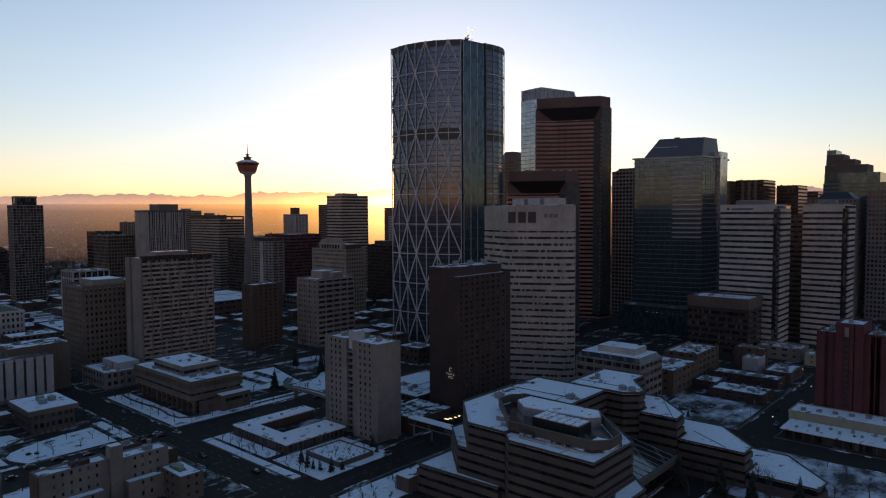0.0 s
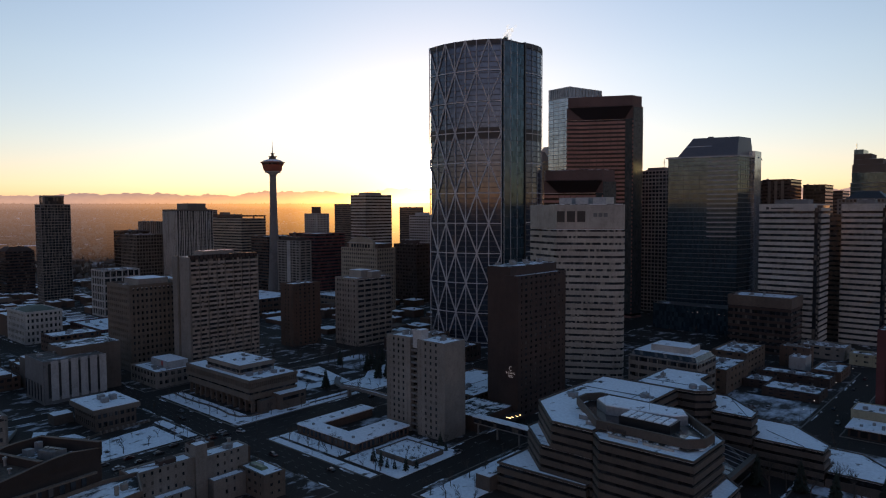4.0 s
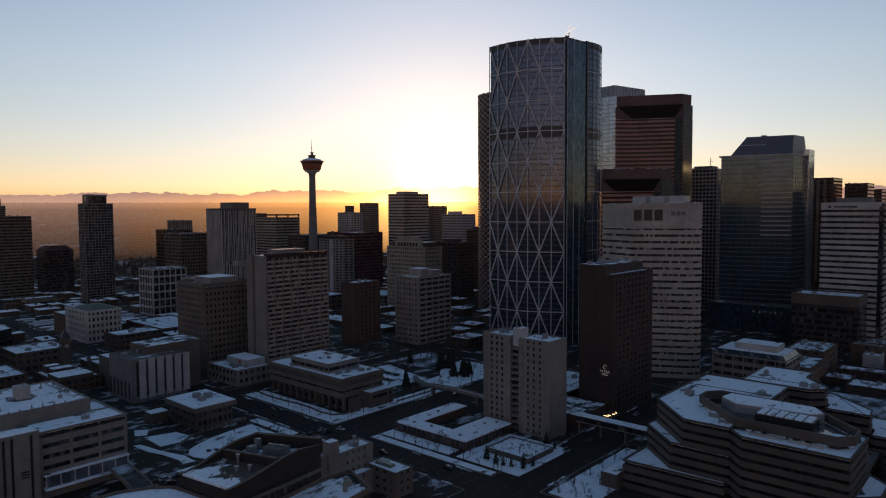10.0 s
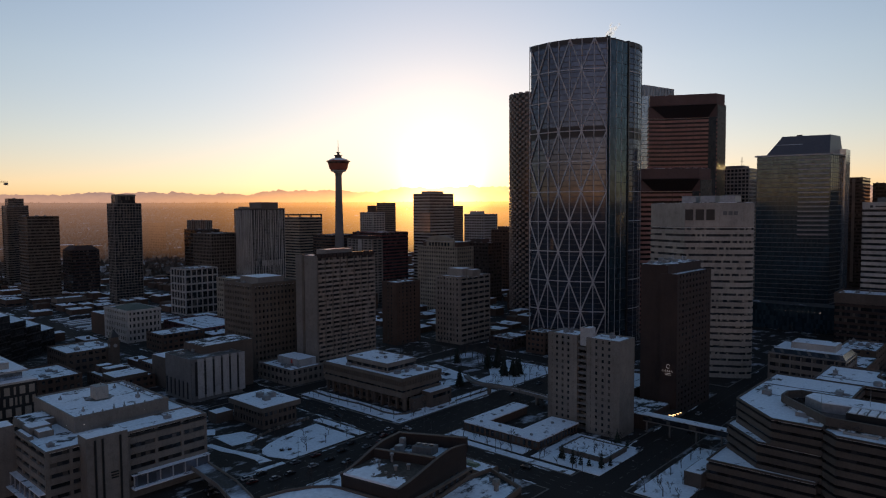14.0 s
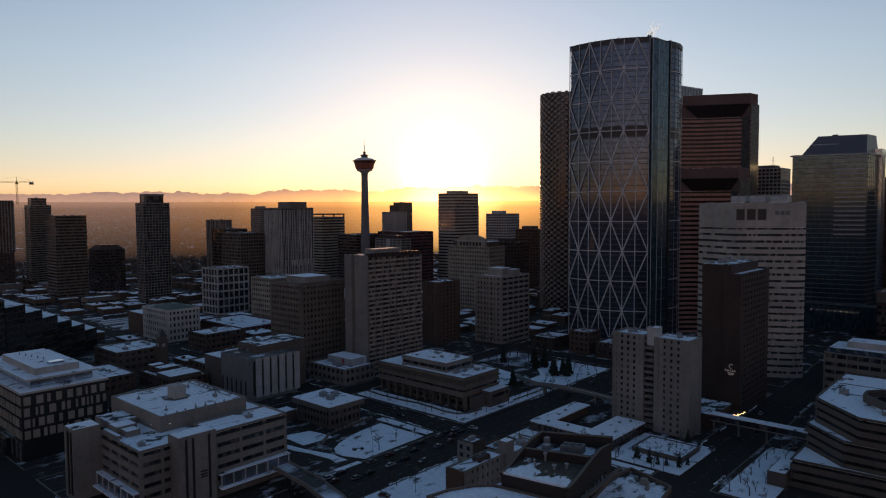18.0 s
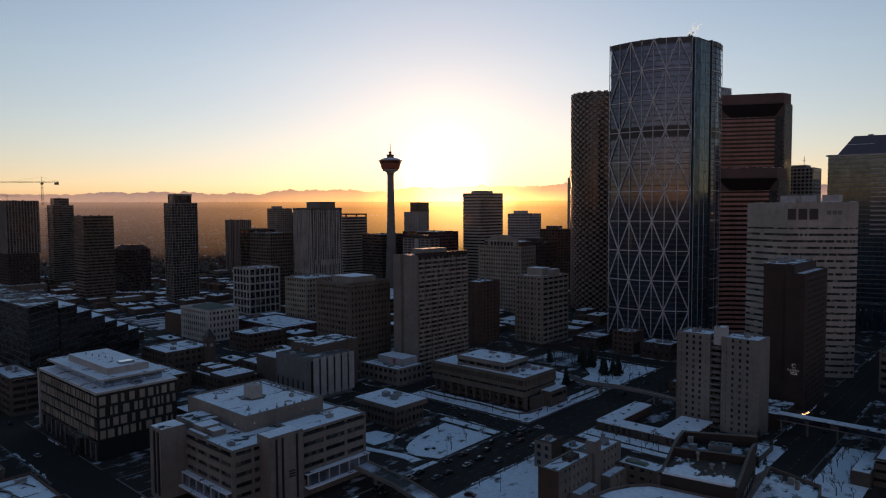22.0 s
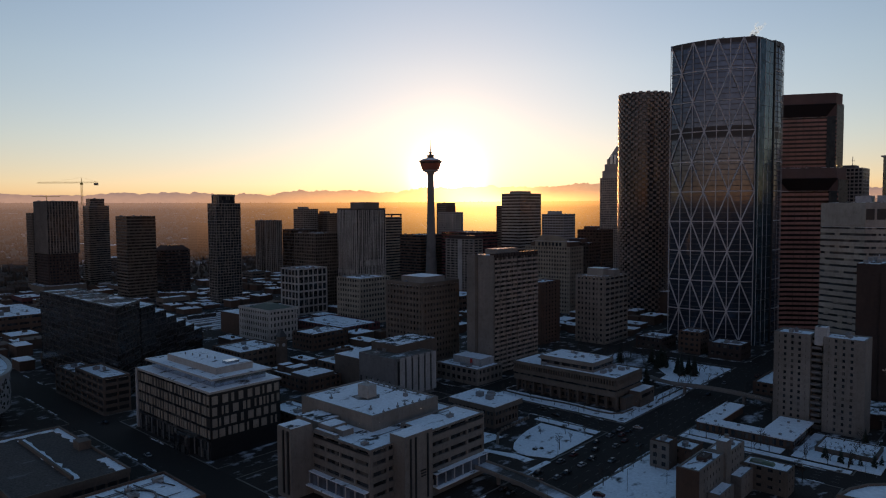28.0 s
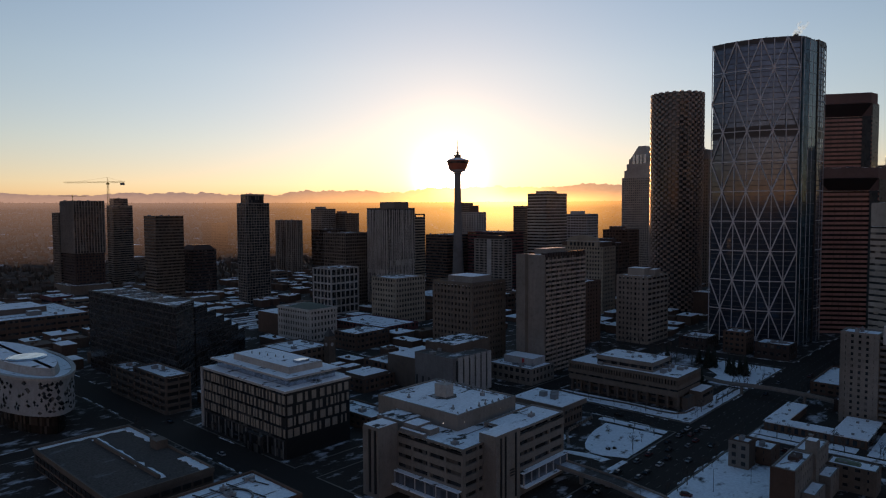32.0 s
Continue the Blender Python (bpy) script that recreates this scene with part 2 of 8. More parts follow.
GREY_METAL = paint("grey_metal", (0.35, 0.36, 0.37), 0.45, 0.4)
LATTICE = paint("pale_steel", (0.56, 0.55, 0.55), 0.5, 0.1)
BLUE_CLAD = paint("blue_grey_cladding", (0.12, 0.135, 0.15), 0.35, 0.3)
DUCT = paint("galvanised_metal", (0.24, 0.24, 0.24), 0.5, 0.2)
CORE = paint("dark_core", (0.025, 0.024, 0.024), 0.6)
GLASS_DARK = glazing("dark_glass", (0.022, 0.024, 0.027))
GLASS_NAVY = glazing("navy_glass", (0.085, 0.11, 0.15), 0.7, 0.06, 0.25, blind=(0.1, 0.125, 0.16), blinds=0.25)
GLASS_GREEN = glazing("green_glass", (0.05, 0.098, 0.125), 0.65, 0.08, 0.4, blind=(0.075, 0.125, 0.15), blinds=0.5)
GLASS_PALE = glazing("pale_blue_glass", (0.34, 0.4, 0.46), 0.8, 0.12, 0.2, blind=(0.36, 0.42, 0.48), blinds=0.4)
GLASS_BRONZE = glazing("bronze_glass", (0.06, 0.04, 0.03), 0.4, 0.1, 0.5, blind=(0.13, 0.1, 0.08))
GLASS_MUNI = glazing("grey_mirror_glass", (0.022, 0.02, 0.02), 0.1, 0.2, 0.4, 0.25, blind=(0.03, 0.028, 0.028))
PANEL_PALE = masonry("pale_panel", (0.42, 0.36, 0.29), 0.6, False)
WHITE_LIGHT = glow("white_lamp", (1.0, 0.93, 0.82), 0.9)
CANOPY_LIGHT = glow("canopy_lamp", (1.0, 0.66, 0.3), 1.5)
SIGN_LIGHT = glow("lit_sign", (0.5, 0.48, 0.46), 0.12)
BARK = masonry("bark", (0.075, 0.06, 0.05), 0.95, False, 6.0)
NEEDLE = masonry("spruce_needles", (0.03, 0.045, 0.03), 0.9, False, 4.0)


# ---- builders ----
def mesh_from(name, verts, faces, mat):
    me = bpy.data.meshes.new(name)
    me.from_pydata(verts, [], faces)
    me.materials.append(mat)
    me.update()
    return me


BOX_F = ((0, 3, 2, 1), (4, 5, 6, 7), (0, 1, 5, 4), (1, 2, 6, 5), (2, 3, 7, 6), (3, 0, 4, 7))


class Solid:
    """Gathers boxes, prisms and rods for one mesh."""

    def __init__(self):
        self.v, self.f = [], []

    def add(self, verts, faces):
        o = len(self.v)
        self.v += [tuple(p) for p in verts]
        self.f += [tuple(i + o for i in q) for q in faces]
        return self

    def box(self, x0, y0, z0, x1, y1, z1):
        return self.add([(x0, y0, z0), (x1, y0, z0), (x1, y1, z0), (x0, y1, z0), (x0, y0, z1), (x1, y0, z1), (x1, y1, z1), (x0, y1, z1)], BOX_F)

    def prism(self, poly, z0, z1, top=None):
        n, up = len(poly), top or poly
        self.add([(x, y, z0) for x, y in poly] + [(x, y, z1) for x, y in up],
                 [tuple(range(n - 1, -1, -1)), tuple(range(n, 2 * n))] + [(i, (i + 1) % n, (i + 1) % n + n, i + n) for i in range(n)])
        return self

    def rod(self, a, b, r0, r1=None, n=6):
        a, b = Vector(a), Vector(b)
        r1 = r0 if r1 is None else r1
        d = (b - a).normalized()
        s = d.orthogonal().normalized()
        w = d.cross(s)
        ring = [(math.cos(2 * math.pi * i / n), math.sin(2 * math.pi * i / n)) for i in range(n)]
        self.add([a + (s * c + w * k) * r0 for c, k in ring] + [b + (s * c + w * k) * r1 for c, k in ring],
                 [tuple(range(n - 1, -1, -1)), tuple(range(n, 2 * n))] + [(i, (i + 1) % n, (i + 1) % n + n, i + n) for i in range(n)])
        return self

    def lathe(self, prof, n=32, c=(0, 0)):
        m = len(prof)
        vs = [(c[0] + r * math.cos(2 * math.pi * i / n), c[1] + r * math.sin(2 * math.pi * i / n), z) for i in range(n) for r, z in prof]
        fs = [(i * m + j, ((i + 1) % n) * m + j, ((i + 1) % n) * m + j + 1, i * m + j + 1) for i in range(n) for j in range(m - 1)]
        fs += [tuple(i * m for i in range(n - 1, -1, -1)), tuple(i * m + m - 1 for i in range(n))]
        return self.add(vs, fs)

    def sweep(self, path, section):
        """One bent bar: a closed section of (sideways, up) points along a path."""
        n, m = len(section), len(path)
        vs = []
        for i, p in enumerate(path):
            d = path[min(i + 1, m - 1)] - path[max(i - 1, 0)]
            s = Vector((-d.y, d.x, 0)).normalized()
            vs += [p + s * o + Vector((0, 0, h)) for o, h in section]
        fs = [(i * n + j, i * n + (j + 1) % n, (i + 1) * n + (j + 1) % n, (i + 1) * n + j) for i in range(m - 1) for j in range(n)]
        return self.add(vs, fs + [tuple(range(n - 1, -1, -1)), tuple(range((m - 1) * n, m * n))])

    def mesh(self, name, mat):
        return mesh_from(name, self.v, self.f, mat)


def thing(name, label, category, at=(0, 0, 0), group="", kind=""):
    ob = new(name)
    ob.location = at
    ob.empty_display_size = 1
    return tagged(ob, label, category, group, kind)


def part(name, solid, mat, parent, label="", at=None, turn=0.0, kind=""):
    """One mesh under a thing. at: world place of the mesh's own origin; without it the mesh is in world coordinates."""
    me = solid if isinstance(solid, bpy.types.Mesh) else solid.mesh(name, mat)
    ob = new(name, me)
    ob.parent = parent
    base = parent.matrix_basis.translation if parent.parent is None else parent.parent.matrix_basis.translation + parent.matrix_basis.translation
    ob.location = Vector(at or (0, 0, 0)) - base
    ob.rotation_euler = (0, 0, turn)
    return tagged(ob, label, kind=kind)


def rect(x0, y0, x1, y1):
    return [(x0, y0), (x1, y0), (x1, y1), (x0, y1)]


def inset(poly, d):
    """The polygon (counter-clockwise) moved inwards by d."""
    out, n = [], len(poly)
    for i in range(n):
        p, c, q = Vector(poly[i - 1]), Vector(poly[i]), Vector(poly[(i + 1) % n])
        a, b = (c - p).normalized(), (q - c).normalized()
        na, nb = Vector((-a.y, a.x)), Vector((-b.y, b.x))
        k = (na + nb) / max(0.25, 1 + na.dot(nb))
        out.append((c.x + k.x * d, c.y + k.y * d))
    return out


def seen(a, b):
    """Whether a wall from a to b faces the flown line."""
    mx, my = (a[0] + b[0]) / 2, (a[1] + b[1]) / 2
    nx, ny = b[1] - a[1], a[0] - b[0]
    return any(nx * (ex - mx) + ny * (ey - my) > 0 for ex, ey in ((0, 0), (-180, -164)))


def facade(ob, a, b, z0, z1, st, single=True):
    """Recessed window bands between spandrels and piers on the wall from a to b."""
    L = math.dist(a, b)
    ang = math.atan2(b[1] - a[1], b[0] - a[0])
    n = st["floors"]
    fh = (z1 - z0) / n
    sh = fh * st.get("band", 0.45)
    wall, gl = st["wall"], st.get("glass", GLASS_DARK)
    dp = st.get("depth", 0.5)
    sp, pp = st.get("proud", 0.0), st.get("pier_proud", 0.06)
    bay, pw = st.get("bay", 0), st.get("pier", 0.6)
    x0 = dp if L > 3 else 0.02
    at = lambda z: (a[0], a[1], z)
    pieces = {}
    bands = [z0 + i * fh for i in range(n)]
    if sh > 0.01:
        pieces["spandrel"] = (Solid().box(x0, -sp, 0, L, dp, sh), wall, [(0, z) for z in bands])
    nb = max(1, round((L - x0) / bay)) if bay else 1
    bw = (L - x0) / nb
    if fh - sh < 0.05:
        pass
    elif st.get("panes") and bay:
        w = (bw - pw) / 2
        pieces["window"] = (Solid().box(-w, dp - 0.28, 0, w, dp - 0.1, fh - sh), gl, [(x0 + (k + 0.5) * bw, z + sh) for z in bands for k in range(nb)])
    else:
        pieces["window_band"] = (Solid().box(x0, dp - 0.28, 0, L, dp - 0.1, fh - sh), gl, [(0, z + sh) for z in bands])
    if bay:
        e = st.get("edge", pw)
        pieces["pier"] = (Solid().box(-pw / 2, -pp, 0, pw / 2, dp - 0.05, z1 - z0 + 0.03), st.get("pier_mat", wall), [(x0 + k * bw, z0) for k in range(1, nb)])
        pieces["corner_pier"] = (Solid().box(-e / 2, -pp, 0, e / 2, dp - 0.05, z1 - z0 + 0.03), st.get("pier_mat", wall), [(x0 + e / 2 - dp * 0.5, z0), (L - e / 2 - 0.01, z0)])
    if st.get("mullion"):
        mw = st["mullion"]
        k = max(1, round(L / mw))
        pieces["mullion"] = (Solid().box(-0.06, dp - 0.5, 0, 0.06, dp - 0.05, z1 - z0), st.get("mull_mat", GREY_METAL), [(L * i / k, z0) for i in range(1, k)])
    if single is not True:
        pieces.pop("window", None), pieces.pop("window_band", None)
        part("curtain_glass", Solid().box(x0, dp - 0.28, 0, L, dp - 0.1, z1 - z0), gl, ob, at=at(z0), turn=ang)
    if not single:
        grid = Solid()
        for nm in ("spandrel", "pier", "corner_pier"):
            for solid, _, places in [pieces.pop(nm)] if nm in pieces else []:
                for u, z in places:
                    grid.add([(x + u, y, h + z - z0) for x, y, h in solid.v], solid.f)
        part("facade_grid", grid, wall, ob, at=at(z0), turn=ang, kind="stuff")
    for nm, (solid, mat, places) in pieces.items():
        if (single is True or single and (nm in ("spandrel", "corner_pier") or len(places) <= 18)) and nm != "mullion" and len(places) <= 300:
            me = solid.mesh(nm, mat)
            for u, z in places:
                part(nm, me, mat, ob, at=(a[0] + u * math.cos(ang), a[1] + u * math.sin(ang), z), turn=ang)
        else:
            s = Solid()
            for u, z in places:
                s.add([(x + u, y, h + z - z0) for x, y, h in solid.v], solid.f)
            part(nm + "s" if nm != "glass" else nm, s, mat, ob, at=at(z0), turn=ang, kind="stuff")


def roof(ob, poly, z, par, mat, wall, units=0, seed=1, unit_mat=None):
    """Parapet, snow-covered roof deck and plant boxes."""
    part("parapet", ring(poly, inset(poly, 0.45), z - 0.02, z + par), wall, ob)
    part("roof_deck", Solid().prism(inset(poly, 0.5), z - 0.3, z + 0.12), mat, ob)
    rnd = random.Random(seed)
    xs, ys = [p[0] for p in poly], [p[1] for p in poly]
    x0, x1, y0, y1 = min(xs) + 2.5, max(xs) - 2.5, min(ys) + 2.5, max(ys) - 2.5
    for _ in range(units):
        w, d, h = rnd.uniform(1.2, 3.2), rnd.uniform(1.2, 3.6), rnd.uniform(0.7, 1.8)
        x, y = rnd.uniform(x0, max(x0 + 0.1, x1 - w)), rnd.uniform(y0, max(y0 + 0.1, y1 - d))
        s = Solid().box(x, y, z + 0.1, x + w, y + d, z + 0.1 + h).box(x - 0.1, y - 0.1, z + 0.1 + h, x + w + 0.1, y + d + 0.1, z + 0.25 + h)
        kind = rnd.random()
        if kind < 0.4:
            s.rod((x + w / 2, y + d / 2, z + h), (x + w / 2, y + d / 2, z + h + 1.1), 0.35, 0.3, 8)
        elif kind < 0.7:
            s.lathe([(min(w, d) * 0.36, z + h + 0.2), (min(w, d) * 0.36, z + h + 0.55), (min(w, d) * 0.3, z + h + 0.55), (min(w, d) * 0.3, z + h + 0.3)], 10, (x + w / 2, y + d / 2))
        else:
            s.box(x + w, y + d * 0.3, z + 0.3, min(x + w + 2.4, x1 + 1), y + d * 0.7, z + 0.1 + h * 0.6)
        ex, ey = rnd.uniform(x0, x1), rnd.uniform(y0, y1)
        s.rod((x + w / 2, y + d / 2, z + 0.32), (ex, y + d / 2, z + 0.32), 0.14, n=4).rod((ex, y + d / 2, z + 0.32), (ex, ey, z + 0.32), 0.14, n=4)
        part("rooftop_unit", s, unit_mat or DUCT, ob)


def ring(outer, inner, z0, z1):
    """A wall that follows a closed outline."""
    n = len(outer)
    v = [(x, y, z0) for x, y in outer] + [(x, y, z0) for x, y in inner] + [(x, y, z1) for x, y in outer] + [(x, y, z1) for x, y in inner]
    f = []
    for i in range(n):
        j = (i + 1) % n
        f += [(i, j, j + 2 * n, i + 2 * n), (j + n, i + n, i + 3 * n, j + 3 * n), (i + 2 * n, j + 2 * n, j + 3 * n, i + 3 * n), (j, i, i + n, j + n)]
    return Solid().add(v, f)


def building(name, label, poly, z, st, z0=0.0, par=1.0, roofing=None, units=4, seed=1, single="mid", plinth=0.0, cat="office building", group=""):
    cx, cy = sum(p[0] for p in poly) / len(poly), sum(p[1] for p in poly) / len(poly)
    ob = thing(name, label, cat, (cx, cy, z0), group)
    mass(ob, poly, z0, z, st, par, roofing, units, seed, single, plinth)
    return ob


FOOT = []


def mass(ob, poly, z0, z1, st, par=1.0, roofing=None, units=0, seed=1, single="mid", plinth=0.0):
    """One storeyed volume of a building: core, faces, roof."""
    dp = st.get("depth", 0.5)
    FOOT.append((min(p[0] for p in poly), min(p[1] for p in poly), max(p[0] for p in poly), max(p[1] for p in poly)))
    if st.get("panes"):
        single = True
    if st.get("rings"):
        n = st["floors"]
        fh = (z1 - z0) / n
        part("body", Solid().prism(inset(poly, dp - 0.25), z0, z1 - 0.3), st.get("glass", GLASS_DARK), ob)
        for i in range(n):
            part("spandrel", ring(poly, inset(poly, dp), z0 + i * fh, z0 + i * fh + fh * st.get("band", 0.5)), st["wall"], ob)
        roof(ob, poly, z1, par, roofing or ROOF_SNOW, st["wall"], units, seed)
        return
    part("body", Solid().prism(inset(poly, dp - 0.12), z0, z1 - 0.3), st.get("core", CORE), ob)
    if plinth:
        part("plinth", ring(poly, inset(poly, dp - 0.05), z0, z0 + plinth), st["wall"], ob)
    for i, a in enumerate(poly):
        b = poly[(i + 1) % len(poly)]
        vis = seen(a, b)
        facade(ob, a, b, z0 + plinth, z1, st, single if vis else False)
    roof(ob, poly, z1, par, roofing or ROOF_SNOW, st["wall"], units, seed)


def block(ob, name, x0, y0, z0, x1, y1, z1, mat, label="", snow=None):
    FOOT.append((x0, y0, x1, y1))
    part(name, Solid().box(x0, y0, z0, x1, y1, z1), mat, ob, label)
    if snow:
        part("roof_deck", Solid().box(x0 + 0.3, y0 + 0.3, z1 - 0.1, x1 - 0.3, y1 - 0.3, z1 + 0.12), snow, ob)

# ---- ground, streets ----
def far_height(d):
    """The land lies flat in town and climbs gently to the foothills."""
    k = max(0.0, (d - 1500) / 3300)
    return 164 * k * k * (3 - 2 * k) if k < 1 else 164.0


rings_at, sectors = [0, 150, 400, 800, 1200, 1500, 1800, 2200, 2600, 3000, 3400, 3800, 4200, 4600, 4850], 72
CX, CY = -90, -80
gv = [(CX, CY, 0)]
for r in rings_at[1:]:
    for i in range(sectors):
        a = 2 * math.pi * i / sectors
        gv.append((CX + r * math.cos(a), CY + r * math.sin(a), far_height(r)))
gf = [(0, 1 + i, 1 + (i + 1) % sectors) for i in range(sectors)]
for k in range(len(rings_at) - 2):
    o, q = 1 + k * sectors, 1 + (k + 1) * sectors
    gf += [(o + i, q + i, q + (i + 1) % sectors, o + (i + 1) % sectors) for i in range(sectors)]
ground = tagged(new("ground", mesh_from("ground", gv, gf, TOWN_SNOW)), "brown winter town ground with patchy snow", "ground", kind="structure")

# streets run along x and y between raised blocks
X_ROADS = [(-1115, 7), (-1010, 7), (-905, 7), (-800, 7), (-690, 8), (-597, 7), (-505, 7), (-397, 7), (-295, 13), (-201, 11), (-95, 8), (15, 9), (120, 8), (230, 8)]
Y_ROADS = [(-260, 8), (-120, 8), (-17, 9), (144, 8), (316, 9), (478, 9), (640, 9), (760, 8), (880, 8), (1000, 8)]
road = tagged(new("road", mesh_from("road", [(x, y, 0.03) for x, y in rect(-1130, -280, 260, 1020)], [(0, 1, 2, 3)], ASPHALT)), "dark asphalt streets dusted with blown snow", "road", kind="structure")
xe = [(X_ROADS[i][0] + X_ROADS[i][1], X_ROADS[i + 1][0] - X_ROADS[i + 1][1]) for i in range(len(X_ROADS) - 1)]
ye = [(Y_ROADS[i][0] + Y_ROADS[i][1], Y_ROADS[i + 1][0] - Y_ROADS[i + 1][1]) for i in range(len(Y_ROADS) - 1)]
for xa, xb in xe:
    for ya, yb in ye:
        tagged(new("pavement", Solid().box(xa, ya, -0.1, xb, yb, 0.16).mesh("pavement", BLOCK_SNOW)), "trodden snowy pavement inside a stone kerb", "pavement", kind="structure")
for r in ((-604, -8, -590, 136), (-512, -8, -498, 20), (-404, -8, -390, 60), (-701, -8, -682, 136)):
    tagged(new("pavement", Solid().box(*r[:2], -0.1, *r[2:], 0.155).mesh("pavement", BLOCK_SNOW)), "trodden snowy pavement between buildings", "pavement", kind="structure")


def lawn(label, poly, z=0.16, mat=None, name="lawn"):
    tagged(new(name, Solid().prism(poly, z - 0.1, z + 0.2).mesh(name, mat or LAWN_SNOW)), label, "lawn", kind="structure")


lawn("snow-covered lawn round a low public building", [(-388, 154), (-309, 154), (-309, 232), (-318, 232), (-318, 166), (-388, 166)])
lawn("snow-covered park lawn with bare trees", [(-337.6, 113), (-335.4, 104), (-332, 95), (-328.4, 89.4), (-324, 86.6), (-319, 86.4), (-309.4, 90.4), (-310.4, 126.6), (-339, 126.6)])
lawn("narrow snowy verge along a street", [(-345, 129.5), (-311, 129.5), (-311, 134), (-345, 134)])
lawn("snowy verge between a street and a footpath", [(-281, 152.6), (-213, 152.6), (-213, 156.4), (-281, 156.4)])
lawn("snowy lawn strip along a low pavilion", [(-281, 158.6), (-240, 158.6), (-240, 165.8), (-281, 165.8)])
lawn("snow-covered garden round a raised bed", [(-236, 159), (-204, 159), (-204, 197), (-236, 197)])
lawn("snowy car park behind an old brick house", [(-281, 62), (-246, 62), (-246, 126), (-281, 126)], mat=LOT_SNOW)
lawn("triangular snowy lawn inside a dark edge", [(-359.4, 83.8), (-342, 83.2), (-340.6, 98.4), (-346, 98.6), (-355.5, 97)])
lawn("snow strip along a sunken drive", [(-352, 75.6), (-340, 76.4), (-332, 79), (-320, 80.6), (-315.5, 79.6), (-314, 84.6), (-324, 84.4), (-338, 80.4), (-351, 78.4)])
lawn("small snow patch beside an office corner", [(-372.5, 85), (-364.5, 81.8), (-361.5, 86), (-368.6, 90.2)])
lawn("narrow snow strip beside the avenue", [(-309.8, 74), (-307.6, 74), (-307.2, 86.6), (-309.6, 86.6)])
lawn("snowy car park behind a public building", [(-384, 222), (-338, 214), (-334, 246), (-380, 258)], mat=LOT_SNOW, name="car_park")
lawn("snow-covered park lawn beside an avenue", [(-332, 236), (-309, 236), (-309, 300), (-352, 300), (-346, 272), (-334, 258)])
lawn("worn snowy path through trees", [(-388, 264), (-354, 268), (-358, 300), (-388, 300)], mat=LOT_WORN)
lawn("snowy forecourt lawn by terraced offices", [(-187, 153.5), (-170, 153.5), (-170, 215), (-187, 215)])
lawn("snow-covered car park between shops", [(-147, 326), (-105, 326), (-105, 373), (-147, 373)], mat=LOT_WORN)
lawn("snow-covered lawn below terraced offices", [(-84, 248), (20, 248), (20, 306), (-84, 306)], mat=LOT_WORN)


# ---- the crescent tower with its diagonal steel lattice ----
TOWER_SLAB = paint("slate_slab_edge", (0.07, 0.075, 0.085), 0.4, 0.3)


